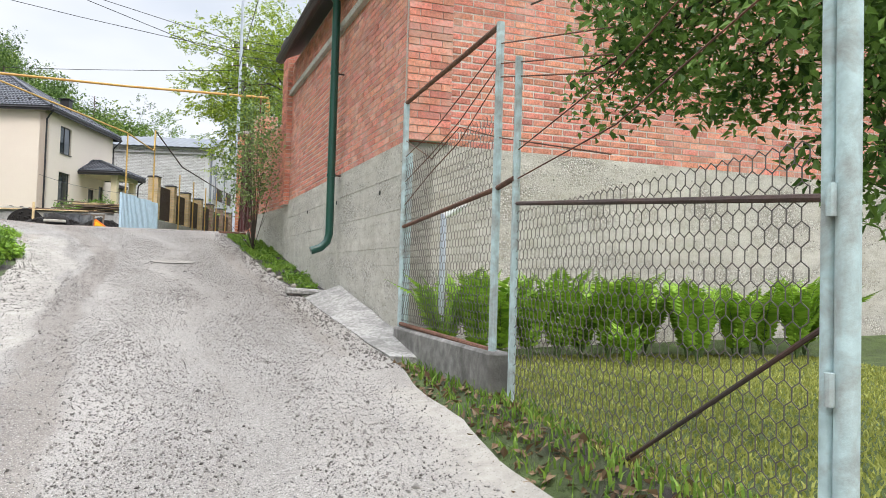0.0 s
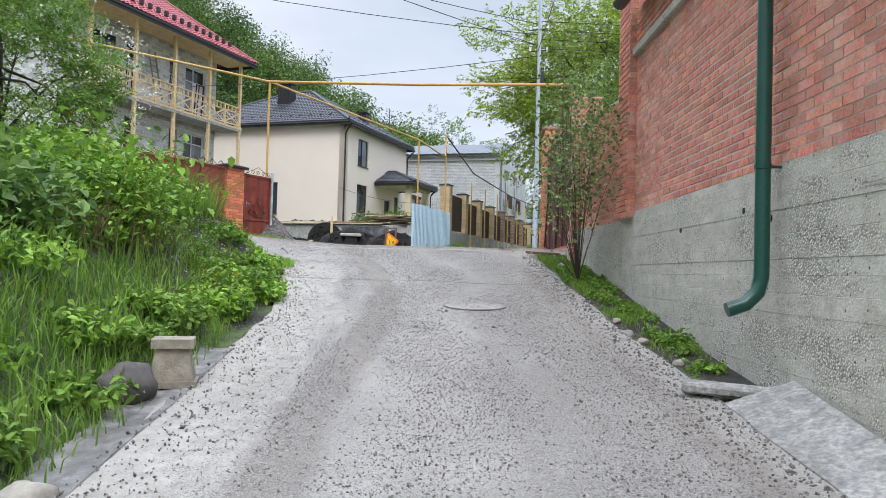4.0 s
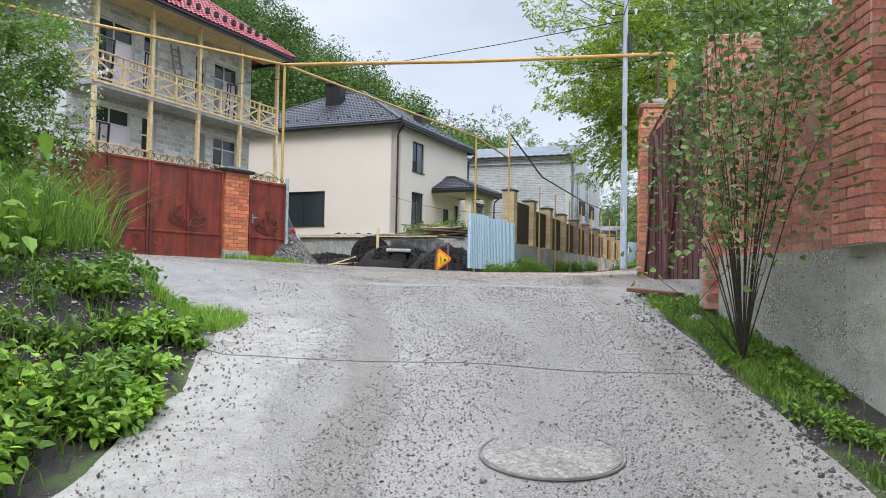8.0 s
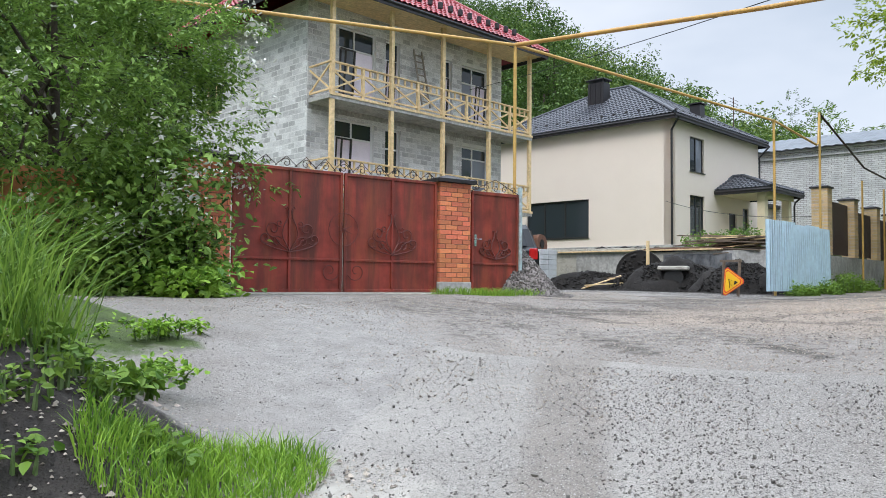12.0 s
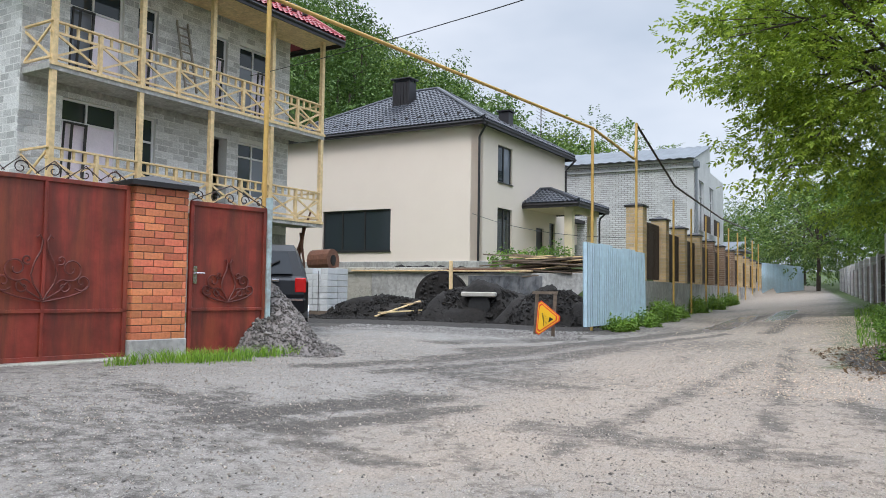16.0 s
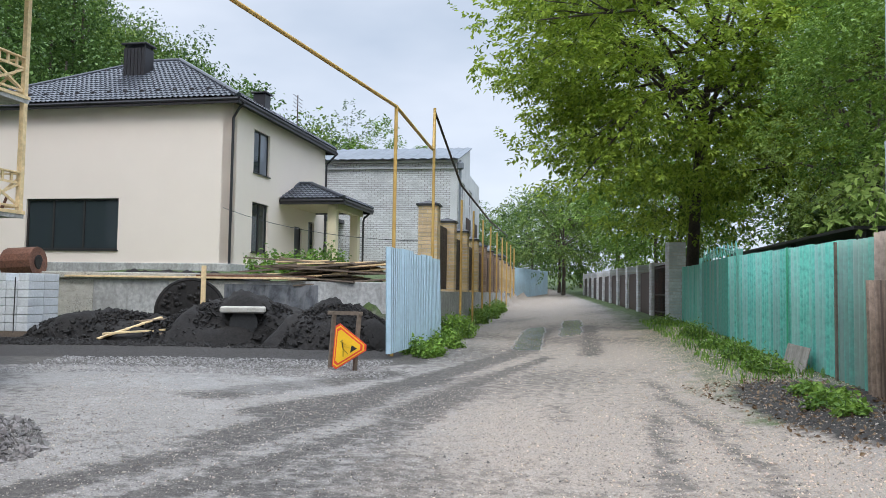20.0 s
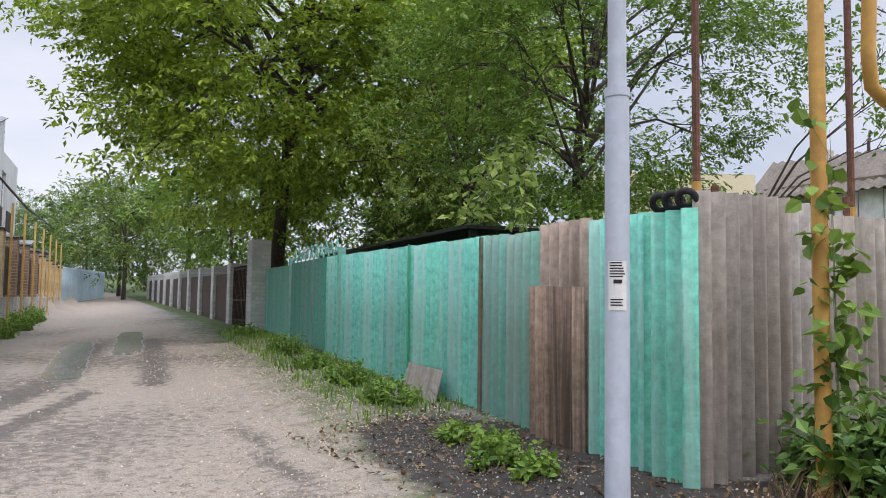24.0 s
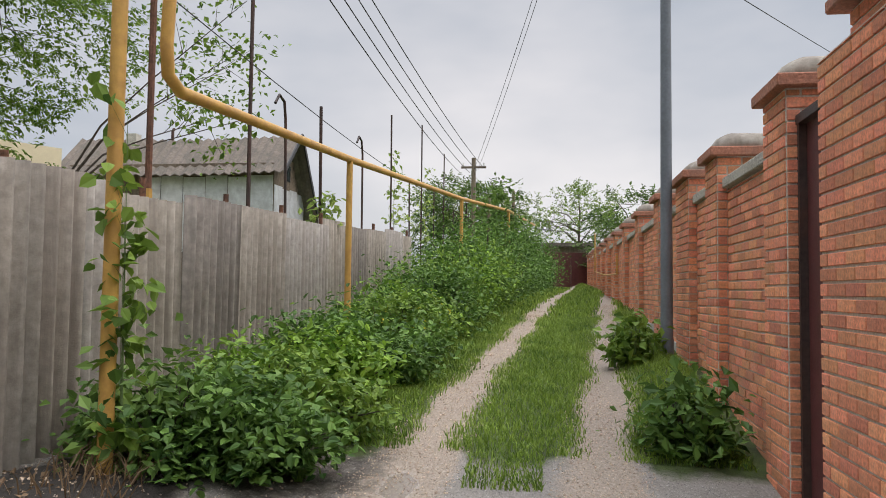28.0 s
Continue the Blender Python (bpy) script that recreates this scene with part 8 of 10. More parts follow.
def car_and_blocks():
    m = pose(-11.3, 33.6, gz(-11.3, 33.6), 0, 0, 28)     # y ahead
    c = thing("parked_car", m, "black estate car parked with its tail to the lane", "car")
    prof = [(-2.35, 0.45), (-2.38, 0.75), (-2.32, 1.0), (-2.2, 1.08), (-1.85, 1.55), (-1.5, 1.68), (0.2, 1.70), (0.8, 1.5), (1.35, 1.1), (2.2, 0.98), (2.4, 0.75), (2.38, 0.42), (1.9, 0.3), (-1.9, 0.3)]
    bm = bmesh.new()
    ws = {0: 0.86, 1: 0.92}
    secs = []
    for x, k in ((-0.94, 0.0), (-0.86, 1.0), (-0.72, 1.0), (0.72, 1.0), (0.86, 1.0), (0.94, 0.0)):
        ring = []
        for y, z in prof:
            t = max(0, (z - 1.0) / 0.7)
            xx = x * (1 - 0.24 * t)
            q = 0.96 if k == 0 else 1
            ring.append(bm.verts.new((xx, y * q, 0.55 + (z - 0.55) * (0.93 if k == 0 else 1.0))))
        secs.append(ring)
    for a, b in zip(secs, secs[1:]):
        for i in range(len(prof)):
            j = (i + 1) % len(prof)
            bm.faces.new((a[i], a[j], b[j], b[i]))
    bm.faces.new(secs[0])
    bm.faces.new(secs[-1][::-1])
    bmesh.ops.recalc_face_normals(bm, faces=bm.faces)
    part("body", bm, M_BLACKCAR, c, smooth=False)
    def quad(name, pts, mat, par=c, label=""):
        b = bmesh.new()
        b.faces.new([b.verts.new(p) for p in pts])
        return part(name, b, mat, par, label)
    quad("rear_window", [(-0.66, -2.215, 1.12), (0.66, -2.215, 1.12), (0.56, -1.89, 1.53), (-0.56, -1.89, 1.53)], M_CARGLASS, label="rear window with a wiper")
    for f in (1, -1):
        quad("side_window", [(f * 0.90, -1.7, 1.12), (f * 0.90, 0.9, 1.12), (f * 0.80, 0.3, 1.56), (f * 0.80, -1.4, 1.56)], M_GLASS)
        part("tail_lamp", boxed(f * 0.80 - 0.1, f * 0.80 + 0.1, -2.38, -2.25, 0.78, 1.05, 0.02), M_REDLAMP, c, "red tail lamp")
        for y in (-1.45, 1.5):
            w = part("wheel", tubed([(f * 0.74, y, 0.34), (f * 0.95, y, 0.34)], 0.34, 24), M_RUBBER, c)
            part("rim", tubed([(f * 0.94, y, 0.34), (f * 0.965, y, 0.34)], 0.22, 16), M_CHROME, w)
    part("bumper", boxed(-0.9, 0.9, -2.46, -2.3, 0.42, 0.68, 0.03), M_BLACKCAR, c)
    part("step_trim", boxed(-0.85, 0.85, -2.475, -2.44, 0.64, 0.67), M_CHROME, c)
    part("handle_strip", boxed(-0.42, 0.42, -2.40, -2.36, 0.97, 1.02, 0.005), M_CHROME, c)
    pl = part("number_plate", boxed(-0.26, 0.26, -2.405, -2.385, 0.81, 0.925, 0.004), M_PLATE, c)
    cu = bpy.data.curves.new("plate_text", "FONT")
    cu.body, cu.size, cu.align_x, cu.extrude = "500", 0.105, "CENTER", 0.001
    t = new("plate_text", cu)
    t.parent, t.matrix_basis = pl, pose(-0.05, -2.408, 0.83, 90, 0, 0)
    cu.materials.append(M_BLACK)
    part("badge", tubed([(0, -2.36, 1.06), (0, -2.39, 1.06)], 0.05, 16), M_CHROME, c)
    part("wiper", tubed([(0, -2.23, 1.14), (0.42, -2.06, 1.36)], 0.018, 5), M_RUBBER, c)
    # pallet of pale blocks
    P = pose(-14.2, 42.2, gz(-14.2, 42.2), 0, 0, -12)
    s = thing("block_pallet", P, "stacked pallet of pale grey blocks with loose top courses", "blocks")
    part("pallet", boxed(-0.75, 0.75, -0.55, 0.55, 0.0, 0.14), M_WOODG, s)
    for k in range(7):
        for i in range(5):
            for j in range(2):
                if k == 6 and (i + j) % 3 == 0:
                    continue
                part("block", boxed(-0.74 + i * 0.30, -0.455 + i * 0.30, -0.54 + j * 0.54, -0.01 + j * 0.54, 0.14 + k * 0.195, 0.325 + k * 0.195, 0.008), M_WHITEBLOCK, s)
    for x, y in ((-0.45, -0.56), (0.4, -0.56)):
        part("strap", boxed(x - 0.01, x + 0.01, y, y + 0.01, 0.1, 1.4), M_DARKF, s)
    # roll and scrap behind the pallet
    r = thing("felt_roll", pose(-15.3, 44.9, 4.3), "rusty brown scrap roll on the yard edge", "scrap")
    part("roll", tubed([(-0.5, 0, 0.4), (0.35, -0.1, 0.45)], 0.42, 14), M_RUST, r)
    part("core", tubed([(0.33, -0.1, 0.45), (0.37, -0.1, 0.45)], 0.2, 12), M_SOIL, r)
    for k in range(5):
        bm = bmesh.new()
        bar(bm, (-1.0 - 0.15 * k, 0.3, 0), (-1.3 + 0.1 * k, 0.5, 1.5 + 0.2 * k), 0.08, 0.06)
        part("beam", bm, M_RUST, r)


car_and_blocks()


# ---- corrugated fences at the corner ----
def wave_sheet(name, length, z0, z1, mat, parent, m, pitch=0.135, amp=0.028, top=None, foot=None, seed=0, side=1):
    """A corrugated sheet along x; top(x), foot(x): its edges' heights."""
    n = max(6, int(length / pitch * 8))
    rng = np.random.default_rng(seed)
    xs = np.linspace(0, length, n)
    ys = amp * np.cos(2 * np.pi * xs / pitch) * side
    lo = np.array([z0 if foot is None else foot(x) for x in xs])
    hi = np.array([z1 if top is None else top(x) for x in xs])
    rows = 3
    V = []
    for y_off in (0.0, 0.009):
        for k in range(rows):
            t = k / (rows - 1)
            V.append(np.stack([xs, ys + y_off, lo + (hi - lo) * t], 1))
    V = np.concatenate(V)
    F = []
    half = rows * n
    for k in range(rows - 1):
        a = np.arange(n - 1) + k * n
        F.append(np.stack([a, a + 1, a + n + 1, a + n], 1))
        F.append(np.stack([a + half, a + half + n, a + half + n + 1, a + half + 1], 1))
    a = np.arange(n - 1)
    t0 = (rows - 1) * n
    F.append(np.stack([a + t0, a + 1 + t0, a + 1 + t0 + half, a + t0 + half], 1))
    for e in (0, n - 1):
        k = np.arange(rows - 1) * n + e
        F.append(np.stack([k, k + n, k + n + half, k + half], 1))
    return arrays(name, V, np.concatenate(F), mat, parent, m=m, smooth=True)


def corner_fences():
    C = Vector((0.47, 30.12, 0))
    # north run along the lane: x away from the corner
    yaw = -10.6
    N = Matrix.Translation(C) @ pose(0, 0, 0, 0, 0, 90 + yaw)   # x away up the lane, -y looks at the lane
    fence = thing("slate_fence", N, "turquoise and grey corrugated cement sheet fence, patched and stained", "fence")
    def foot(x0):
        return lambda x: gz(C.x + (x0 + x) * 0.184 - 0.1, C.y + (x0 + x) * 0.983) - 0.12
    runs = [(0.0, 0.54, M_TEAL, 4.83), (0.50, 0.79, M_TEAL, 4.85), (1.28, 0.85, M_SLATEB, 4.88), (2.14, 0.63, M_TEALD, 4.84), (2.78, 0.46, M_TEALD, 4.86)]
    x = 3.25
    while x < 9.0:
        runs.append((x, 1.15, M_TEAL, 4.87 + 0.016 * (x - 2.9)))
        x += 1.13
    for i, (x0, ln, mt, zt) in enumerate(runs):
        wave_sheet("sheet", ln, 0, zt, mt, fence, pose(x0, 0.0 - 0.012 * (i % 2), 0, 0, 0, 0), side=-1, pitch=0.165 if i < 5 else 0.15, amp=0.032 if i < 5 else 0.026, foot=foot(x0), top=lambda q, z=zt: z, seed=i)
    wave_sheet("patch", 0.83, 0, 4.32, M_SLATEP, fence, pose(1.29, 0.03, 0, -0.6, 0, 0), side=-1, pitch=0.155, amp=0.032, foot=foot(1.29), top=lambda q: 4.30 + 0.02 * q, seed=40)
    part("edge_board", boxed(3.22, 3.28, 0.05, 0.075, 2.85, 4.85), M_WOODG, fence)
    part("joint_strip", boxed(5.48, 5.53, 0.05, 0.065, 2.95, 4.92), M_GREENSTRIP, fence)
    # solid gate with a scrolled top
    g = thing("turquoise_gate", N, "turquoise sheet double gate with a scrolled crest, paint peeling", "gate")
    gx, gw = 9.15, 4.3
    z0 = gz(2.2, 39.5)
    for k in range(2):
        part("leaf", boxed(gx + 0.06 + k * gw / 2, gx + (k + 1) * gw / 2 - 0.03, -0.03, 0.0, z0 + 0.05, 4.98), M_TEALD, g)
    for xx in (gx, gx + gw):
        part("stile", boxed(xx - 0.06, xx + 0.06, -0.07, 0.05, z0 - 0.1, 5.1), M_TEAL, g)
    for i in range(10):
        bm = bmesh.new()
        cx = gx + 0.35 + i * 0.4
        tube(bm, [(p[0], -0.02, p[2]) for p in scroll((cx, 5.10), 0.12, 1.3, 0 if i % 2 else 3.1, 1 if i % 2 else -1)], 0.012, 5)
        tube(bm, [(cx - 0.18, -0.02, 4.98), (cx, -0.02, 5.28), (cx + 0.18, -0.02, 4.98)], 0.012, 5)
        part("scroll", bm, M_TEAL, g)
    part("crest_rail", tubed([(gx, -0.02, 5.02), (gx + gw * 0.5, -0.02, 5.26), (gx + gw, -0.02, 5.02)], 0.015, 5), M_TEAL, g)
    far = thing("slate_fence", N, "turquoise flat sheet fence beyond the gate", "fence")
    for i in range(5):
        part("sheet", boxed(gx + gw + 0.08 + i * 0.96, gx + gw + 1.02 + i * 0.96, -0.02, 0.0, z0 - 0.1, 4.95 + 0.01 * i), M_TEAL, far)
    part("board_end", boxed(18.32, 19.2, -0.02, 0.02, z0 - 0.1, 4.8), M_SLATEB, far)
    # roofing sheet leaning on the fence foot
    sl = part("cement_slab", boxed(0, 1.25, 0, 0.015, 0, 0.42, 0.004), M_SLATE, m=N @ pose(4.05, 0.24, gz(1.0, 34.4) - 0.05, 14, 0, -2))
    tagged(sl, "flat grey cement offcut leaning on the fence", "slab")
    # south run along the alley
    S = Matrix.Translation(C) @ pose(0, 0, 0, 0, 0, 0)
    al = thing("alley_fence", S, "weathered grey corrugated cement sheet fence along the alley", "fence")
    joints = [0.51, 1.55, 1.91, 3.08, 4.24, 5.78, 7.59, 8.8, 10.1, 11.6, 13.1, 14.6]
    for i, (xa, xb) in enumerate(zip(joints, joints[1:])):
        x, ln = xa - C.x, xb - xa - 0.015
        zt = (4.95 if i < 1 else 4.88) + 0.040 * x + 0.045 * math.sin(i * 2.3)
        wave_sheet("sheet", ln, 0, zt, (M_SLATE, M_SLATEL, M_SLATE, M_SLATEK)[i % 4], al, pose(x, -0.03 * (i % 2), 0, 0.5 * math.sin(i * 5), 0.5 * math.sin(i * 3), 0), pitch=0.155, amp=0.042,
                   foot=lambda q, xx=x: gz(C.x + xx + q, 30.1) - 0.1, top=lambda q, z=zt: z + 0.03 * q, seed=i)
    for k in range(9):
        xx = 0.3 + k * 1.7
        part("rail_post", tubed([(xx, 0.06, 2.7 + 0.045 * xx), (xx, 0.06, 5.0 + 0.04 * xx)], 0.03, 8), M_RUST, al)
    # corner pipe and tall rods inside the fence
    posts = [(0.72, 30.3, 8.6, 0.028, M_RUST), (2.95, 30.4, 8.6, 0.032, M_RUST), (5.3, 30.4, 7.75, 0.026, M_IRON)]
    for x, y, z, r, mt in posts:
        p = thing("trellis_post", pose(x, y, 2.8), "tall rusty pipe post behind the fence", "post")
        part("pipe", tubed([(0, 0, 0), (0, 0, z - 2.8)], r, 8), mt, p)
        part("sleeve", tubed([(0, 0, 2.0), (0, 0, 2.25)], r * 1.25, 8), M_OCHRE, p)
    rng = random.Random(4)
    rods = [(8.2, 7.07), (6.65, 6.5), (11.05, 6.8), (13.8, 8.2), (16.2, 7.0), (18.1, 8.9), (20.5, 7.3), (22.8, 8.9), (25.5, 7.2), (28.0, 8.0), (31.0, 7.6)]
    for k, (x, zt) in enumerate(rods):
        y = 30.4 + 0.02 * k
        z = gz(x, y)
        p = thing("trellis_rod", pose(x, y, z), "thin dark steel trellis rod behind the fence", "rod")
        hgt = zt - z
        pts = [(0, 0, 0), (0.02, 0, hgt * 0.6), (rng.uniform(-0.05, 0.05), 0, hgt)]
        if k in (1, 2):
            pts += [(-0.1, 0, hgt + 0.25), (-0.3, 0, hgt + 0.3), (-0.45, 0, hgt + 0.15)]
        part("rod", tubed(pts, 0.02 if k else 0.026, 6), M_IRON, p)
    # tyres on the fence
    for k in range(3):
        t = thing("tyre", N @ pose(0.10 + k * 0.14, -0.02, 4.90, 62, 0, 35), "small old black tyre lying on the fence top", "tyre", "tyres on the fence")
        ring = [(0.06 * math.cos(a), 0.06 * math.sin(a), 0) for a in np.linspace(0, 6.2832, 25)]
        part("casing", tubed(ring, 0.026, 8), M_RUBBER, t, smooth=True)


M_SLATEP = surface("brown_streaked_cement", (0.33, 0.235, 0.17), 0.95, var=0.3, grain=14, stain=9.0, stain_amt=0.95, stain_col=(0.09, 0.06, 0.045), bump=0.35, bump_scale=80, streak=40)
M_SLATEL = surface("pale_cement_sheet", (0.34, 0.315, 0.285), 0.95, var=0.22, grain=12, stain=5.0, stain_amt=0.6, stain_col=(0.22, 0.19, 0.165), bump=0.4, bump_scale=80, streak=12)
M_SLATEK = surface("dark_cement_sheet", (0.235, 0.21, 0.185), 0.95, var=0.25, grain=12, stain=5.0, stain_amt=0.7, stain_col=(0.12, 0.105, 0.09), bump=0.4, bump_scale=80, streak=12)
M_GREENSTRIP = surface("bright_green_strip", (0.06, 0.42, 0.22), 0.7, var=0.15, stain_amt=0.3, bump=0.1)
corner_fences()


def shed_house():
    """Old house behind the alley fence, its foil-patched gable to the alley."""
    m = pose(22.4, 36.6, 4.2)
    h = thing("old_house", m, "old low house with a sagging slate roof and foil-patched gable", "house")
    RX, ER, L = 1.4, 3.2, 8.0                 # ridge and east eave from the west wall, length
    ZR, ZW, ZE = 5.65, 4.4, 2.95
    part("wall", boxed(0, 0.2, 0, L, -0.5, ZW), M_WOODG, h)
    part("wall", boxed(ER - 0.2, ER, 0.2, L, -0.5, ZE), M_WOODG, h)
    part("wall", boxed(0.2, ER - 0.2, L - 0.2, L, -0.5, ZE), M_WOODG, h)
    part("wall", boxed(0.2, ER - 0.2, 0, 0.2, -0.5, ZE), M_WOODG, h)
    def gable_top(x):
        return ZW + (ZR - ZW) * x / RX if x < RX else ZR + (ZE - ZR) * (x - RX) / (ER - RX)
    n = 16
    for i in range(n):
        x0, x1 = ER * i / n, ER * (i + 1) / n - 0.012
        zt = min(gable_top(x0), gable_top(x1)) - 0.05
        part("gable_board", boxed(x0, x1, -0.03, 0.0, ZE - 0.2, max(ZE, zt)), M_WOODG, h)
    for xa, za, xb, zb, nm in ((-0.40, ZW - 0.36, RX, ZR, "roof_slope"), (RX, ZR, ER + 0.5, ZE - 0.5, "roof_slope")):
        k = 96
        V, F = [], []
        for i in range(k + 1):
            y = -0.55 + (L + 0.9) * i / k
            dz = 0.045 * math.cos(i * math.pi * 0.5) - 0.10 * math.sin(math.pi * i / k)
            V += [(xa, y, za + dz), (xb, y, zb + dz), (xa, y, za + dz - 0.03), (xb, y, zb + dz - 0.03)]
        for i in range(k):
            a = i * 4
            F += [(a, a + 1, a + 5, a + 4), (a + 2, a + 6, a + 7, a + 3), (a, a + 4, a + 6, a + 2)]
        arrays(nm, V, F, M_ROOFOLD, h)
    for a, b in (((-0.40, -0.57, ZW - 0.38), (RX, -0.57, ZR)), ((RX, -0.57, ZR), (ER + 0.5, -0.57, ZE - 0.52))):
        bm = bmesh.new()
        bar(bm, a, b, 0.05, 0.14)
        part("barge_board", bm, M_FASCIA, h)
    for i in range(4):
        x0 = i * ER / 4
        part("foil_sheet", boxed(x0, x0 + ER / 4 - 0.02, -0.06, -0.035, 1.2, 3.62 - 0.06 * (i % 2)), M_FILM2, h)
    for i in range(6):
        part("foil_sheet", boxed(-0.05, -0.02, i * 0.85, i * 0.85 + 0.82, 1.2, 3.95 - 0.05 * (i % 2)), M_FILM2, h)
    window(h, pose(0, 7.6, 2.6, 0, 0, -90), 1.7, 1.0, M_WOODG, M_GLASS, (0.33, 0.66), (0.5,), recess=-0.03)
    part("window_small", boxed(1.2, 1.6, -0.06, -0.04, 3.9, 4.5), M_GLASS, h)
    part("vent_pipe", tubed([(RX, 4.6, 5.3), (RX, 4.6, 5.9), (RX + 0.1, 4.6, 6.0)], 0.06, 8), M_IRON, h)
    part("chimney", boxed(RX - 0.2, RX + 0.2, 6.0, 6.4, 5.2, 5.8), M_CONC, h)
    y = thing("pale_house", pose(15.5, 43.0, 3.4, 0, 0, -30), "pale yellow house gable half hidden by trees", "house")
    part("wall", boxed(-2.4, 2.4, 0, 4, 0, 4.1), M_RENDERY, y)
    part("cornice", boxed(-2.6, 2.6, -0.2, 4.2, 4.1, 4.3), M_WHITEF, y)
    part("roof", boxed(-2.6, 2.6, -0.2, 4.2, 4.3, 4.9), M_RENDERY, y)


M_FILM2 = surface("silver_foil", (0.70, 0.72, 0.75), 0.35, metal=0.3, var=0.12, grain=5, stain=2, stain_amt=0.4, stain_col=(0.36, 0.36, 0.36), bump=0.6, bump_scale=6)
shed_house()


# ---- brick wall along the alley ----
M_CAPBRICK = surface("dark_cap_brick", (0.40, 0.165, 0.105), 0.85, var=0.3, grain=40, stain=5.0, stain_amt=0.6, stain_col=(0.22, 0.13, 0.10), bump=0.6, bump_scale=70)


def alley_wall():
    Y = 25.05
    def top(x):
        return 5.22 + 0.018 * x
    def pil(x0, w, z1, near, label, faces="FR"):
        z0 = gz(x0, Y) - 0.15
        p = brick_box("wall_pillar", Matrix.Translation((x0 + w, Y + 0.10, 0)) @ pose(0, 0, 0, 0, 0, 180), w, 0.62, z0, z1, label, near=near, faces=faces, mats=(M_BRICKA1, M_BRICKA), course=0.083, brick=0.262)
        return p
    def cap(p, w, z1):
        part("cap", boxed(-0.07, w + 0.07, -0.07, 0.69, z1, z1 + 0.085, 0.008), M_CAPBRICK, p)
        bm = bmesh.new()
        bmesh.ops.create_uvsphere(bm, u_segments=16, v_segments=8, radius=1.0)
        for v in bm.verts:
            e = 0.62
            v.co.x = math.copysign(abs(v.co.x) ** e, v.co.x) * (w / 2 + 0.02) + w / 2
            v.co.y = math.copysign(abs(v.co.y) ** e, v.co.y) * 0.32 + 0.31
            v.co.z = max(v.co.z, -0.05) * 0.17 + z1 + 0.085 + 0.012 * noise.noise(v.co * 8)
        part("dome", bm, M_SLATE, p, "rounded mossy concrete dome", smooth=True)
    # corner pillar
    c = pil(-0.05, 0.98, 5.48, "FR", "red brick corner pillar with open joints", "FRB")
    head = brick_box("corner_head", Matrix.Translation((0.56, 25.10, 0)) @ pose(0, 0, 0, 0, 0, 180), 0.56, 0.58, 5.48, 5.646, "narrower brick head of the corner pillar", near="FR", faces="FRBL", mats=(M_BRICKA1, M_BRICKA), course=0.083, brick=0.262)
    adopt(head, c)
    part("cap", boxed(0.30, 1.0, -0.06, 0.66, 5.646, 5.72, 0.01), M_CAPBRICK, c)
    bm = bmesh.new()
    bmesh.ops.create_uvsphere(bm, u_segments=16, v_segments=8, radius=1.0)
    for v in bm.verts:
        v.co = Vector((math.copysign(abs(v.co.x) ** 0.62, v.co.x) * 0.30 + 0.65, math.copysign(abs(v.co.y) ** 0.62, v.co.y) * 0.31 + 0.30, max(v.co.z, -0.05) * 0.14 + 5.72))
    part("dome", bm, M_SLATE, c, "rounded mossy concrete dome", smooth=True)
    # recessed metal door
    d = thing("metal_door", pose(0.66, 25.03, 0), "dark red-brown sheet-metal door set back in the wall", "door")
    part("leaf", boxed(0.0, 0.92, -0.03, 0.0, 2.85, 5.25), M_GATED, d)
    part("door_frame", boxed(0.88, 0.94, -0.03, 0.05, 2.8, 5.3), M_IRON, d)
    part("top_bar", boxed(0.0, 0.94, -0.02, 0.06, 5.25, 5.31), M_IRON, d)
    # pillars and panels
    xs = [(1.58, 0.54, 5.50, "FR"), (3.80, 0.54, 5.43, "FR"), (5.40, 0.9, 5.46, "F")]
    x = 8.0
    while x < 42:
        xs.append((x, 0.55, 5.42 + 0.012 * x, ""))
        x += 2.9
    for i, (x0, w, z1, near) in enumerate(xs):
        p = pil(x0, w, z1, near, "red brick wall pillar under a domed concrete cap")
        p["group"] = "pillars of the alley wall"
        cap(p, w, z1)
        if i + 1 < len(xs):
            a, b = x0 + w, xs[i + 1][0]
            L = b - a
            z0 = gz((a + b) / 2, Y) - 0.25
            zt = top((a + b) / 2) - 0.15
            M = Matrix.Translation((b, Y, 0)) @ pose(0, 0, 0, 0, 0, 180)
            wp = part("wall_alley_panel", boxed(0, L, 0.01, 0.3, z0, zt), M_MORTAR, m=M)
            tagged(wp, "red brick wall panel between pillars", "wall", kind="structure")
            lay(wp, bond(L, z0, zt, 0.083, 0.262, joint=0.016), "brick", M_BRICKA1, M_BRICKA, near=(lambda *r: r[2] > 3.6) if i in (0, 1) else None, limit=150, proud=0.004, seed=i)
            part("coping", boxed(-0.02, L + 0.02, -0.05, 0.36, zt, zt + 0.1, 0.01), M_CONC, wp)
            if i > 1:
                part("plinth", boxed(0, L, -0.03, 0.3, z0 - 0.2, z0 + 0.35), M_CONCL, wp)
    tagged(part("wall_alley_end", boxed(42, 42.4, 24.8, 25.4, 3.5, 6.2), M_BRICKA), "end of the red brick wall", "wall", kind="structure")
    # yellow pipe on the far wall
    gp = thing("wall_pipe", pose(14.0, 25.3, 0), "thin rusty gas pipe run along the brick wall", "pipe")
    part("run", tubed([(0, 0, 5.0), (0, 0, 4.55), (4, 0, 4.6), (10, 0, 4.85), (10, 0, 6.2)], 0.02, 6), M_OCHRE, gp)
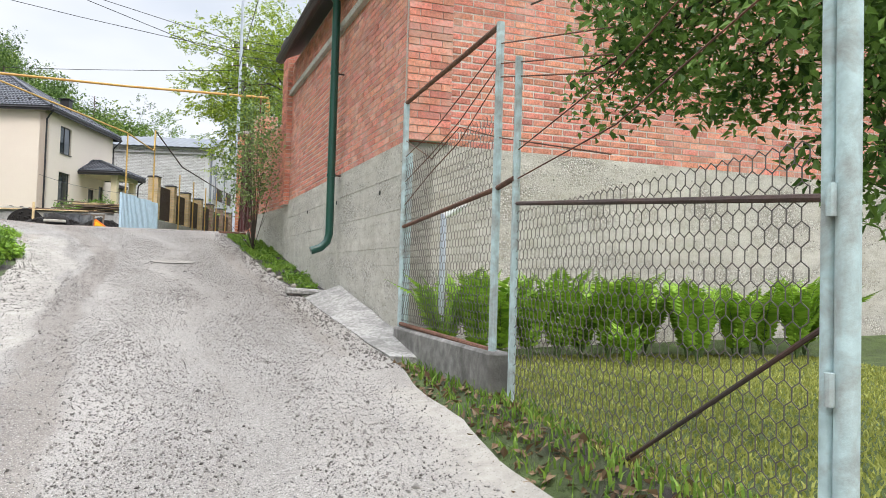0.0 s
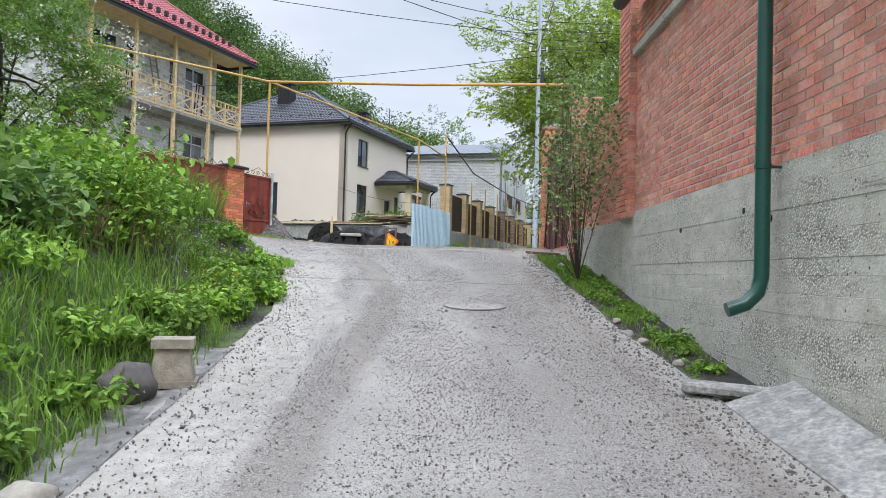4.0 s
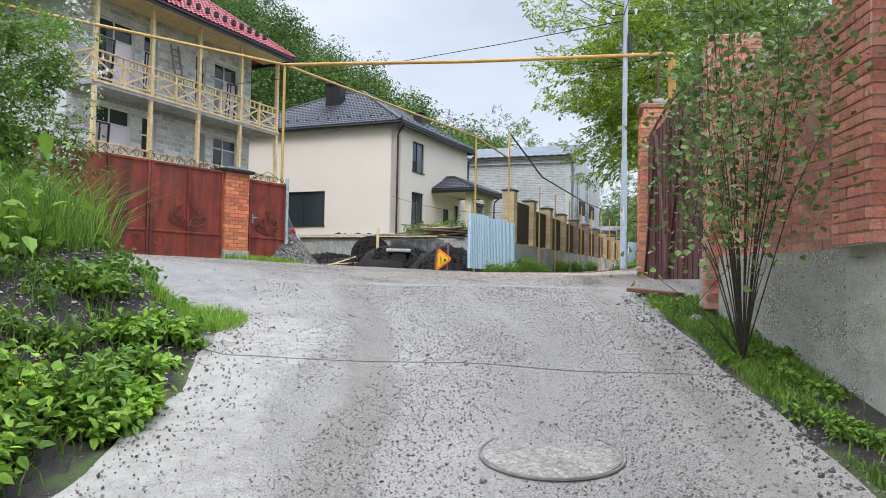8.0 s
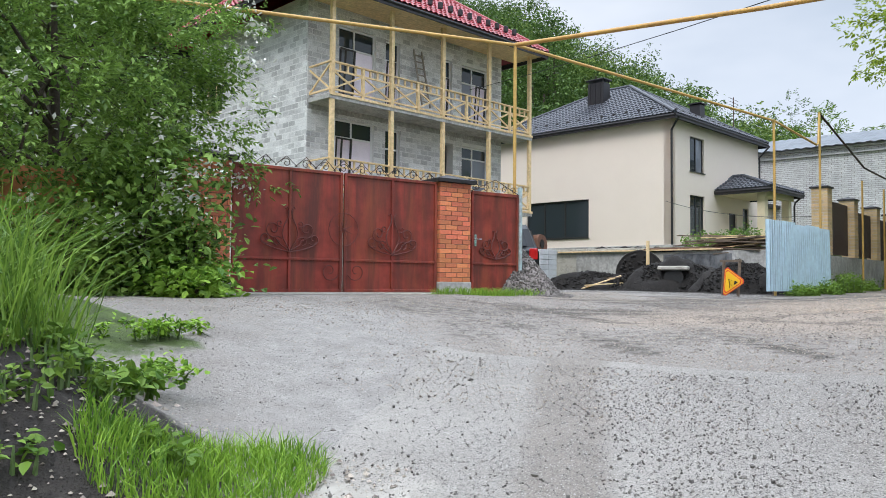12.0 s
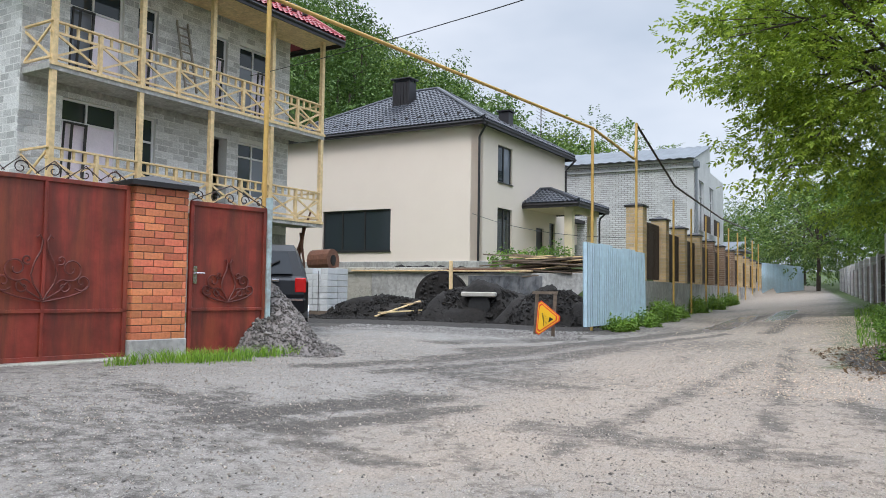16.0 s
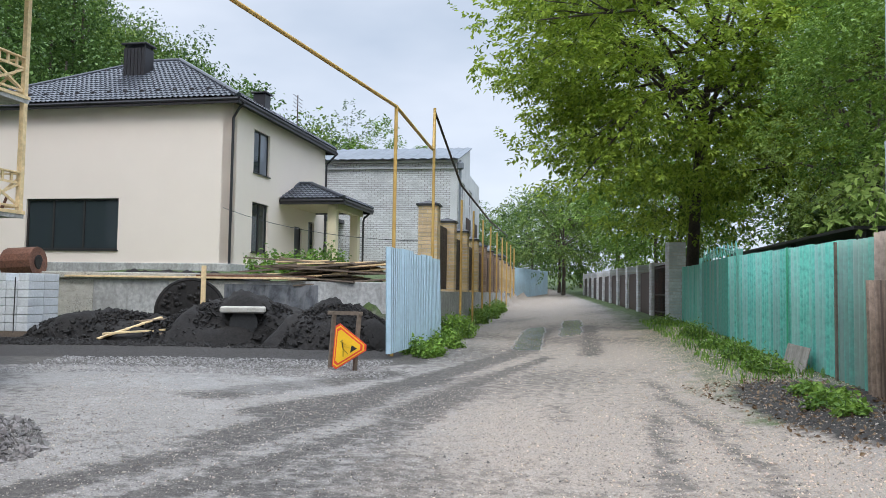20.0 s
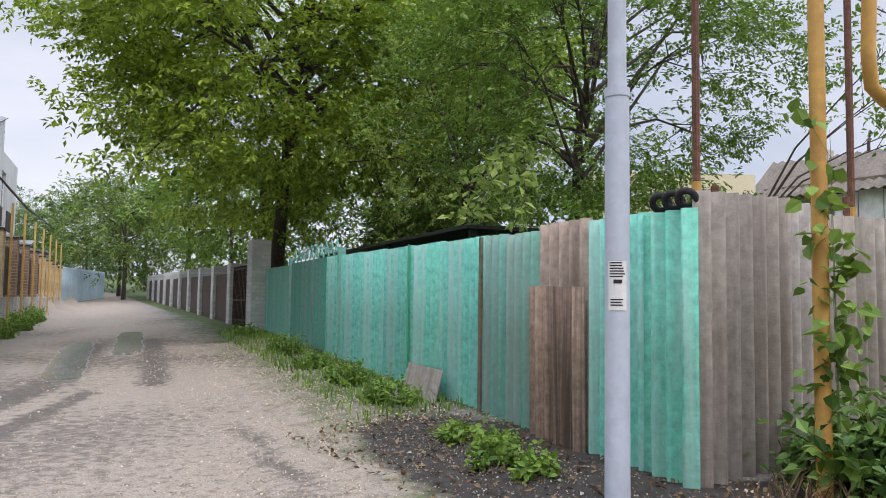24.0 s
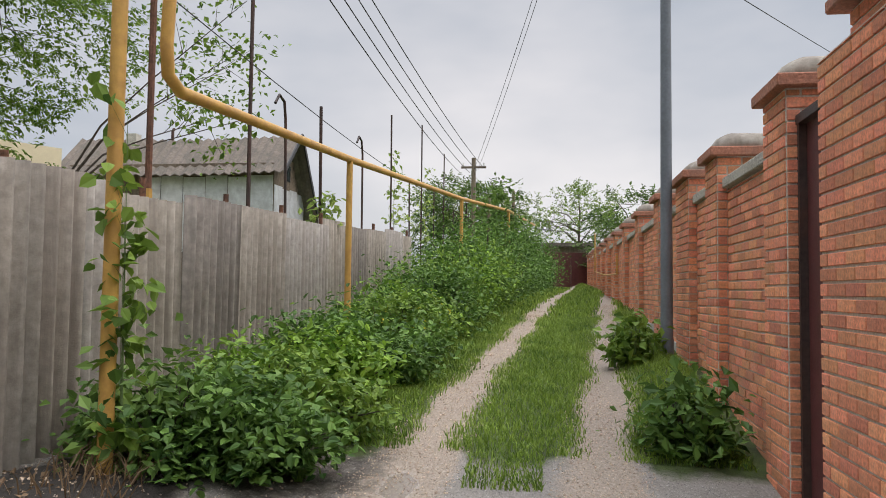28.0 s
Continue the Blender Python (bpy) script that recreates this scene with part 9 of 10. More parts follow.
    # steel lamp pole in front of the wall
    p = thing("steel_pole", pose(5.78, 25.34, gz(5.78, 25.34) - 0.1), "tall dark grey tapering steel pole by the brick wall", "pole")
    part("shaft", tubed([(0, 0, 0), (0, 0, 9.0)], 0.075, 14, 0.05), M_POLED, p, smooth=True)
    part("base_cap", tubed([(0, 0, 0), (0, 0, 0.3)], 0.082, 14), M_POLED, p, smooth=True)
    # far end: dark fence, shed, old poles
    f = thing("sheet_fence", pose(36, 28.2, 4.4, 0, 0, -14), "dark red-brown profiled sheet fence across the alley end", "fence")
    for i in range(12):
        part("sheet", boxed(i * 0.8, i * 0.8 + 0.78, -0.02 * (i % 2), 0.03, -0.3, 1.75), M_GATED, f, m=pose(0, 0, 0, 0, 0, -60))
    s = thing("garage_shed", pose(41, 27.0, 4.6), "low grey shed roof behind the far fence", "shed")
    part("wall", boxed(0, 5, -2, 3, -0.5, 2.1), M_SLATE, s)
    part("roof", boxed(-0.4, 5.4, -2.4, 3.4, 2.1, 2.3), M_ROOFOLD, s)
    for x, y, h in ((33.0, 30.6, 6.2), (30, 29.6, 4.0), (46, 29.4, 6.0)):
        q = thing("timber_pole", pose(x, y, gz(x, y)), "old dark timber utility pole with wires", "pole")
        part("shaft", tubed([(0, 0, 0), (0, 0, h)], 0.13, 8, 0.1), M_WOODG, q)
        part("cross_arm", boxed(-0.04, 0.04, -0.6, 0.6, h - 0.5, h - 0.4), M_WOODG, q)
        for k in (-0.5, 0, 0.5):
            part("insulator", tubed([(0, k, h - 0.4), (0, k, h - 0.25)], 0.04, 6), M_PLATE, q)


alley_wall()


# ---- right side of the street beyond the turquoise gate ----
def far_street():
    ff = thing("white_pillar_fence", pose(3.25, 47.2, 0), "dark sheet fence between white-painted brick pillars", "fence")
    for i in range(11):
        y = 47.2 + i * 2.9
        x = 3.25 + 0.13 * (y - 47.2)
        z = gz(x, y)
        p = brick_box("fence_pillar", pose(x, y, 0, 0, 0, -90 - 8), 0.5 if i else 0.62, 0.5, z - 0.1, (5.75 if i == 0 else 5.2 + 0.03 * i), "white-painted brick fence pillar", course=0.1, brick=0.26, mats=(M_BRICKW, M_BRICKW), faces="FLR")
        adopt(p, ff)
        if i < 10:
            m = pose(x + 0.1, y + 0.05, 0, 0, 0, 90 - 8)
            if i == 0:
                g = thing("bar_gate", m, "dark iron bar gate between pillars", "gate")
                for k in range(12):
                    part("bar", boxed(0.1 + k * 0.2, 0.13 + k * 0.2, 0, 0.03, z, 5.1), M_IRON, g)
                for zz in (z + 0.2, 4.1, 5.0):
                    part("rail", boxed(0.05, 2.4, 0, 0.03, zz, zz + 0.05), M_IRON, g)
            else:
                adopt(part("sheet_panel", boxed(0.0, 2.4, 0, 0.03, z - 0.1, 4.9 + 0.03 * i), M_BROWNSHEET, m=m), ff)
    # carport roof and wall behind the turquoise fence
    r = thing("carport", pose(4.2, 40.0, 0, 0, 0, -10.6), "dark corrugated carport roof behind the fence", "carport")
    part("roof", boxed(-0.2, 5.5, -3.0, 7.5, 5.38, 5.44), M_FASCIA, r)
    for x, y in ((0, -2.8), (0, 1.5), (0, 7.2), (5.3, -3.8), (5.3, 7.2)):
        part("post", boxed(x - 0.06, x + 0.06, y - 0.06, y + 0.06, 2.6, 5.38), M_DARKF, r)
    part("wall", boxed(5.4, 5.6, -4, 7.5, 2.6, 5.5), M_BRICKW, r)
    # far white car
    c = thing("parked_car", pose(3.4, 92, gz(3.4, 92), 0, 0, 80), "small white car parked far up the street", "car")
    bm = bmesh.new()
    prof = [(-2.0, 0.35), (-2.05, 0.8), (-1.6, 0.95), (-1.0, 1.4), (0.5, 1.42), (1.1, 0.98), (1.95, 0.85), (2.05, 0.4)]
    a = [bm.verts.new((-0.8, y, z)) for y, z in prof]
    b = [bm.verts.new((0.8, y, z)) for y, z in prof]
    bm.faces.new(a)
    bm.faces.new(b[::-1])
    for i in range(8):
        j = (i + 1) % 8
        bm.faces.new((a[i], b[i], b[j], a[j]))
    bmesh.ops.recalc_face_normals(bm, faces=bm.faces)
    part("body", bm, M_PLATE, c)
    for f in (1, -1):
        part("window", boxed(f * 0.80 - 0.01, f * 0.80 + 0.01, -0.95, 0.8, 0.98, 1.32), M_GLASS, c)
        for y in (-1.3, 1.3):
            part("wheel", tubed([(f * 0.7, y, 0.32), (f * 0.84, y, 0.32)], 0.32, 14), M_RUBBER, c)
    # far blue sheet fence and low grey house across the street
    f = thing("sheet_fence", pose(2.2, 75.5, gz(2.2, 76), 0, 0, 66), "pale blue corrugated sheet fence far up the street", "fence")
    wave_sheet("sheet", 9.0, -0.2, 2.1, M_ZINC, f, pose(0, 0, 0), pitch=0.3, amp=0.04)
    h = thing("low_house", pose(-2.0, 88, 3.0, 0, 0, -11), "low building with a pale sheet roof", "house")
    part("wall", boxed(-7, 2.5, 0, 8, 0, 4.2), M_BRICKY, h)
    part("roof", boxed(-7.6, 3.2, -0.8, 9, 4.2, 4.35), M_ROOFGREY, h, m=pose(0, 0, 0, 8, 0, 0))
    h = thing("low_house", pose(0.5, 71, 3.0, 0, 0, -11), "pale sheet-roofed porch by the fence", "house")
    part("wall", boxed(-3.5, 0, 0, 3, 0, 3.4), M_BRICKY, h)
    part("roof", boxed(-4, 0.4, -0.5, 3.4, 3.4, 3.5), M_ROOFGREY, h)


far_street()


# ---- cables ----
def cables():
    def cable(name, p, q, sag, r=0.012, label="thin black overhead cable"):
        p, q = Vector(p), Vector(q)
        pts = []
        for i in range(13):
            k = i / 12
            v = p.lerp(q, k)
            v.z -= sag * 4 * k * (1 - k)
            pts.append(v)
        tagged(part(name, tubed(pts, r, 5), M_WIRE), label, "cable", "overhead cables")
    top = (-0.13, 30.3, 10.2)
    for k, (q, s) in enumerate((((-30, 20, 16.5), 0.8), ((-34, 30, 17.0), 0.9), ((-28, 8, 15), 0.8), ((-40, 60, 16), 0.9))):
        cable("overhead_cable", (top[0], top[1], 10.2 - 0.35 * k), q, s)
    cable("overhead_cable", (-0.13, 30.3, 9.3), (2.5, -20, 9.0), 0.7)
    cable("overhead_cable", (-0.13, 30.3, 12.2), (-6, -25, 16.0), 0.7)
    for k in range(4):
        cable("overhead_cable", (-0.13, 30.3, 10.3 - 0.3 * k), (33.0, 30.6 - 0.5 + 0.35 * k, 10.0 - 0.1 * k), 0.45)
    cable("overhead_cable", (33.0, 30.6, 9.9), (5.78, 25.34, 13.0), 0.3, 0.008)
    cable("overhead_cable", (33.0, 30.4, 9.9), (5.78, 25.2, 13.2), 0.3, 0.008)
    cable("overhead_cable", (0.72, 30.3, 7.0), (33, 31, 8.2), 0.5, 0.007)
    cable("overhead_cable", (5.78, 25.2, 8.2), (19.9, 18.0, 10.7), 0.02, 0.008)
    cable("overhead_cable", (33, 30.6, 7.6), (42, 26, 7.6), 0.05, 0.025)
    cable("overhead_cable", (-12, 53, 7.2), (-4.2, 43, 5.4), 0.3, 0.01)


cables()


# ---- green ----
def clump(name, ends, base, per, leaf, mat, label, seed, r=0.35, branch=0.02, category="tree", bark=None, droop=0.35, oval=False, sway=0.0):
    """A spray of branches from a base to the given ends, leaves gathered about the ends."""
    rng = np.random.default_rng(seed)
    t = thing(name, pose(*base), label, category)
    bm = bmesh.new()
    pts = []
    for e in ends:
        e = Vector(e) - Vector(base)
        mid = e * 0.5 + Vector((0, 0, 0.25 * e.length * 0.3)) + Vector(rng.normal(size=3) * sway * Vector((1, 1, 0.3)).length * 0.5 if sway else (0, 0, 0))
        tube(bm, [Vector((0, 0, 0)), mid * 0.5 + Vector((0, 0, 0.06 * e.length)), mid, e], branch, 6, branch * 0.25, cap=False)
        for k in range(5):
            c = np.array(mid.lerp(e, 0.25 + 0.19 * k)) + rng.normal(size=3) * r * 0.5
            tube(bm, [mid.lerp(e, 0.15 + 0.17 * k), Vector(c)], branch * 0.3, 4, branch * 0.1, cap=False)
            pts.append(ball(rng, per // 5, c, np.array([r, r, r * 0.7]), 0.1))
    part("branchwork", bm, bark or M_BARK, t)
    v, f = leaf_cloud(np.concatenate(pts), leaf, rng, droop=droop, oval=oval, slim=0.42 if oval else 0.3)
    arrays("foliage", v, f, mat, t)
    return t


def fern(x, y, z, h, n, seed, mat, label):
    rng = np.random.default_rng(seed)
    t = thing("fern", pose(x, y, z), label, "fern", "ferns by the garage wall")
    bm = bmesh.new()
    P, D, S = [], [], []
    for i in range(n):
        a = rng.uniform(0, 6.283)
        out = rng.uniform(0.25, 0.6) * h
        hh = h * rng.uniform(0.75, 1.1)
        path = [Vector((0, 0, 0)), Vector((math.cos(a) * out * 0.25, math.sin(a) * out * 0.25, hh * 0.5)), Vector((math.cos(a) * out * 0.6, math.sin(a) * out * 0.6, hh * 0.85)), Vector((math.cos(a) * out * 1.1, math.sin(a) * out * 1.1, hh))]
        tube(bm, path, 0.005, 4, 0.002, cap=False)
        for k in range(20):
            s = 0.15 + 0.85 * k / 19
            q = s * 3
            j = min(2, int(q))
            c = path[j].lerp(path[j + 1], q - j)
            d = (path[j + 1] - path[j]).normalized()
            w = d.cross(Vector((math.sin(a), -math.cos(a), 0.2))).cross(d).normalized()
            L = h * 0.17 * math.sin(math.pi * min(1, s * 0.9 + 0.12)) + 0.015
            for sd in (1, -1):
                v = (w * sd + d * 0.45).normalized()
                P.append((c, v, d, L))
    part("stalkwork", bm, M_STEM, t)
    V, F = [], []
    for c, v, d, L in P:
        b = len(V)
        mid = c + v * L * 0.4
        V += [c, mid + d * L * 0.2, c + v * L - Vector((0, 0, L * 0.15)), mid - d * L * 0.2]
        F += [(b, b + 1, b + 2), (b, b + 2, b + 3)]
    arrays("fronds", [tuple(q) for q in V], F, mat, t)
    return t


def scatter(n, x0, x1, y0, y1, rng, keep=None):
    x, y = rng.uniform(x0, x1, n), rng.uniform(y0, y1, n)
    if keep is not None:
        k = keep(x, y)
        x, y = x[k], y[k]
    return np.stack([x, y, ground_z(x, y) - 0.01], 1)


def grass(name, pts, h, mat, seed, label, width=0.009, lean=0.4):
    rng = np.random.default_rng(seed)
    v, f = blades(pts, h, rng, lean, width)
    return tagged(arrays(name, v, f, mat), label, "grass", kind="stuff")


def greenery():
    rng = np.random.default_rng(20)
    rr, rl = np.vectorize(road_right), np.vectorize(road_left)
    # big spreading tree over the lane
    tree("street_tree", 4.3, 48.0, gz(4.3, 48), 13.2, (6.9, 6.4, 4.9), 120000, 0.165, L_MAPLE, "large spreading leafy tree over the turquoise fence", 3, trunk=0.24, limbs=30, lean=(0.4, -1.6), clumps=520, loose=0.115, flat=0.5, low=True)
    tree("street_tree", 6.5, 41.5, gz(6.5, 41.5), 7.4, (3.0, 3.2, 2.9), 10000, 0.10, L_PALE, "pale-leaved willow-like tree behind the fence", 8, trunk=0.14, limbs=18, lean=(-0.8, -1.2), clumps=150, low=True, loose=0.14)
    tree("fruit_tree", 4.35, 35.6, gz(4.35, 35.6), 7.6, (3.6, 3.0, 2.9), 52000, 0.08, L_MID, "old fruit tree with dark open branches", 15, trunk=0.10, limbs=26, lean=(0.3, -0.3), clumps=130, loose=0.13, low=True)
    clump("fruit_tree", [(7.6, 31.6, 7.8), (8.6, 32.0, 8.0), (8.0, 31.4, 6.9), (7.0, 31.2, 8.4), (9.0, 32.3, 7.2)], (6.0, 33.6, 5.2), 170, 0.105, L_MID, "bough of the old fruit tree over the fence", 17, r=0.5)
    clump("street_tree", [(1.2, 33.6, 5.3), (1.5, 34.4, 5.5), (1.35, 33.0, 5.15), (2.0, 34.0, 6.0)], (3.4, 35.6, 6.3), 90, 0.12, L_PALE, "low leafy bough hanging over the fence", 18, r=0.3, branch=0.015)
    # hawthorn in blossom and bushes on the bank
    tree("hawthorn", -12.5, 21.6, gz(-12.5, 21.6), 5.9, (2.8, 2.4, 2.9), 56000, 0.085, L_HAW, "dense dark hawthorn with sprays of white blossom", 23, trunk=0.12, limbs=16, base=0.05, clumps=210, loose=0.11, flat=0.5, low=True)
    tree("hawthorn", -14.0, 17.8, gz(-14, 17.8), 6.8, (3.4, 3.0, 3.3), 20000, 0.095, L_DARK, "tall dark hedge tree behind the bank", 24, trunk=0.12, limbs=14, base=0.05, clumps=90)
    tree("hawthorn", -12.2, 13.0, gz(-12.2, 13), 4.6, (2.9, 2.6, 2.1), 18000, 0.09, L_MID, "leafy hedge tree on the bank", 25, trunk=0.1, limbs=14, base=0.05, clumps=80)
    r2 = np.random.default_rng(5)
    pts = ball(r2, 170, (-12.4, 21.5, gz(-12.5, 21.6) + 3.0), (3.3, 2.9, 3.1), 0.95)
    pts = np.repeat(pts, 22, 0) + r2.normal(size=(170 * 22, 3)) * 0.12
    v, f = leaf_cloud(pts, 0.075, r2)
    tagged(arrays("hawthorn_blossom", v, f, L_WHITE), "white blossom sprays on the hawthorn", "blossom", kind="stuff")
    shrub("elder_bush", -6.6, 15.0, gz(-6.6, 15.0) - 0.15, 1.5, 1.8, 1.3, 10000, 0.13, L_WEED, "dense green bramble bush with yellow flowers on the bank", 31, stems=70, oval=True, up=1.5, flowers=(L_YELLOW, 60, 0.03))
    shrub("elder_bush", -5.35, 13.5, gz(-5.35, 13.5) - 0.1, 0.95, 1.1, 0.95, 9000, 0.085, L_WEED, "tall leafy celandine bush with yellow flowers by the road", 35, stems=60, oval=True, up=1.5, flowers=(L_YELLOW, 40, 0.03))
    shrub("elder_bush", -8.3, 13.2, gz(-8.3, 13.2) - 0.1, 1.9, 1.9, 1.3, 9000, 0.11, L_MID, "dark leafy bush on the bank", 32, stems=60, oval=True, up=1.3)
    shrub("elder_bush", -6.0, 11.7, gz(-6.0, 11.7) - 0.1, 1.4, 1.4, 1.15, 9000, 0.12, L_DARK, "dark leafy bramble on the road bank", 33, stems=60, oval=True, up=1.5)
    shrub("elder_bush", -9.2, 17.4, gz(-9.2, 17.4) - 0.1, 1.7, 1.4, 1.3, 8000, 0.09, L_DARK, "dark bush below the yard wall", 34, stems=40)
    # bush and weeds at the foot of the gate pillar
    for sx, sy, rx, ry, h, n, lf, mt, lab, sd in ((-1.55, -0.75, 0.95, 0.7, 2.5, 6500, 0.12, L_HAW, "hawthorn bush over the gate pillar", 36), (-1.0, -0.9, 0.5, 0.4, 1.5, 2200, 0.11, L_HAW, "leafy bush beside the gate pillar", 37),
                                              (-1.2, -1.5, 1.0, 0.6, 0.5, 2200, 0.12, L_WEED, "bright weeds under the bush", 38), (-2.8, -1.3, 1.1, 0.8, 1.3, 4000, 0.11, L_MID, "leafy bush along the yard wall", 39)):
        p = RG @ Vector((sx, sy, 0))
        shrub("elder_bush", p.x, p.y, gz(p.x, p.y) - 0.05, rx, ry, h, n, lf, mt, lab, sd, stems=40, oval=True, up=1.3)
    # weeds at the roadside
    k = 40
    for (x, y, rx, ry, h, n, lf, mt, lab, st, fl) in (
            (-4.6, 8.9, 0.7, 0.9, 0.26, 1500, 0.08, L_GRASS, "broad-leaved roadside weeds", 40, None),
            (-4.7, 10.6, 0.8, 0.8, 0.35, 1600, 0.08, L_WEED, "broad-leaved roadside weeds", 40, None),
            (-3.9, 12.3, 0.45, 0.7, 0.34, 1300, 0.07, L_GRASS, "low green weeds by the road edge", 30, None),
            (-5.1, 12.8, 0.5, 0.6, 0.45, 1000, 0.075, L_WEED, "leafy nettles on the bank foot", 40, (L_YELLOW, 14, 0.025)),
            (-4.25, 14.3, 0.35, 0.5, 0.22, 620, 0.07, L_GRASS, "bright green weeds by the road edge", 34, (L_YELLOW, 16, 0.025)),
            (-4.55, 15.3, 0.3, 0.45, 0.2, 420, 0.07, L_MID, "bright green weeds on the black soil", 30, None),
            (-5.6, 17.6, 0.45, 0.35, 0.15, 420, 0.07, L_GRASS, "small weeds on the black soil", 24, None),
            (-6.0, 15.0, 0.5, 0.7, 0.6, 1600, 0.085, L_MID, "leafy weeds on the bank", 36, None),
            (-3.5, 5.2, 0.6, 1.1, 0.4, 2000, 0.09, L_WEED, "roadside weeds at the start of the road", 34, None),
            (-4.6, 3.4, 1.1, 1.3, 0.65, 3000, 0.1, L_WEED, "leafy roadside weeds", 40, None)):
        k += 1
        shrub("weeds", x, y, gz(x, y) - 0.03, rx, ry, h, n, lf, mt, lab, k, stems=st, flowers=fl, category="weeds", upright=True, oval=True)
    for i in range(10):
        y = 6.6 + i * 0.6
        x = road_left(y) - (0.45, 0.8)[i % 2] - 0.25 * rng.random()
        k += 1
        shrub("weeds", x, y, gz(x, y) - 0.03, 0.36, 0.45, 0.16 + 0.16 * rng.random(), 620, 0.075, (L_GRASS, L_WEED)[i % 2], "broad-leaved weeds at the road edge", k, stems=26, category="weeds", upright=True, oval=True)
    for x, y, rx, h, n in ((-4.5, 16.0, 0.22, 0.13, 240), (-4.25, 16.65, 0.18, 0.11, 170), (-5.0, 16.0, 0.16, 0.1, 130), (-6.3, 18.3, 0.6, 0.13, 700), (-7.2, 19.2, 0.5, 0.13, 600)):
        k += 1
        shrub("weeds", x, y, gz(x, y) - 0.02, rx, rx, h, n, 0.05, L_TUFT, "bright broad-leaved weed by the black soil", k, stems=14, category="weeds", upright=True, oval=True, up=1.5)
    for i in range(17):
        y = 13.3 + 0.21 * i
        q = 0.05 + 0.75 * rng.random() ** 1.5
        x = -3.72 - 0.31 * (y - 14.6) - q - 0.3 * (y < 14.4)
        k += 1
        s = 0.20 + 0.16 * rng.random()
        shrub("weeds", x, y, gz(x, y) - 0.02, s, s * 1.1, 0.12 + 0.2 * rng.random() + 0.1 * (y < 15), int(2200 * s), 0.07, (L_FERN, L_WEED, L_GRASS)[i % 3], "bright leafy weeds between soil and road edge", k, stems=16, category="weeds", upright=True, oval=True, up=1.5, flowers=(L_YELLOW, 7, 0.025) if i < 7 else None)
    for i in range(40):
        y, q = 14.2 + 3.6 * rng.random(), rng.random()
        x = -4.35 - 0.16 * (y - 14) - 1.1 * q
        k += 1
        shrub("weeds", x, y, gz(x, y) - 0.02, 0.12 + 0.1 * rng.random(), 0.14, 0.08 + 0.1 * rng.random(), 70, 0.06, (L_GRASS, L_MID)[i % 2], "small weed on the black soil bank", k, stems=8, category="weeds", upright=True, oval=True)
    # tall grass on the bank
    p = scatter(3600, -7.4, -5.1, 15.6, 18.3, rng, lambda x, y: np.hypot((x + 6.2) / 0.85, (y - 16.8) / 1.0) < 1)
    grass("tall_grass", p, 0.72, L_GRASS, 51, "tall green grass on the bank", 0.005, 1.0)
    p = scatter(6500, -5.4, -4.2, 16.9, 18.6, rng, lambda x, y: np.hypot((x + 4.75) / 0.42, (y - 17.7) / 0.7) < 1)
    grass("verge_grass", p, 0.15, L_TUFT, 52, "bright tuft of grass at the driveway corner", 0.0035, 0.8)
    p = scatter(20000, -9.5, -2.4, -2, 17.5, rng, lambda x, y: (x < rl(y) - 0.45) & (~((x > -5.6) & (y > 14.6))))
    grass("bank_grass", p, 0.36, L_GRASS, 53, "rough grass on the road bank", 0.006, 0.7)
    p = scatter(30000, -5.2, -2.2, -2, 16.2, rng, lambda x, y: (x < rl(y) - 0.08 - 0.2 * rng.random(len(x))) & (x > rl(y) - 1.3) & ((y < 13.2) | (rng.random(len(x)) < 0.35)))
    grass("bank_grass", p, 0.18, L_GRASS, 54, "fresh grass along the road edge", 0.006, 0.7)
    # verge on the wall side
    def wallx(y):
        return 1.0 - 0.0945 * (y - 16.0)
    p = scatter(60000, -0.3, 1.6, 11.2, 20.4, rng, lambda x, y: (x > rr(y) + 0.10) & (x < wallx(y) - 0.05) & (np.sin(y * 2.6 + 1.4 * np.sin(y * 0.9)) * 0.7 + np.sin(x * 9 + y * 4.1) * 0.5 + 0.22 * (y - 14.5) + rng.normal(size=len(x)) * 0.35 > 0.25))
    grass("verge_grass", p, 0.085, L_GRASS, 55, "patchy grass strip along the wall foot", 0.005, 0.8)
    for i in range(26):
        y = 11.6 + 8.2 * rng.random()
        x = float(rr(y)) + 0.15 + (wallx(y) - float(rr(y)) - 0.25) * rng.random()
        q = 0.07 + 0.09 * rng.random()
        shrub("weeds", x, y, gz(x, y) - 0.01, q, q * 1.4, 0.07 + 0.07 * rng.random(), 90, 0.05, (L_WEED, L_GRASS)[i % 2], "small green weed on the wall-foot verge", 400 + i, stems=8, category="weeds", upright=True, oval=True)
    # lawn in the fenced yard
    p = scatter(60000, 1.5, 6.8, 1.0, 8.0, rng, lambda x, y: x > 1.75)
    grass("lawn", p, 0.045, L_LAWN, 56, "short yellowish mown lawn", 0.006, 0.7)
    p = scatter(1100, 1.5, 1.95, 2.0, 7.0, rng)
    grass("verge_grass", p, 0.09, L_GRASS, 57, "straggling grass along the fence kerb", 0.007, 0.6)
    for i in range(17):
        x = 2.1 + i * 0.30 + rng.uniform(-0.1, 0.1)
        y = 8.15 - 0.75 + rng.uniform(-0.25, 0.1) + (x - 1.7) * 0.095
        fern(x, y, gz(x, y), 0.78 + 0.18 * rng.random(), 15, 60 + i, L_FERN, "bright green fern clump against the wall")
    fern(3.75, 6.85, gz(3.75, 6.85), 0.42, 12, 90, L_FERN, "small yellow-green fern on the lawn")
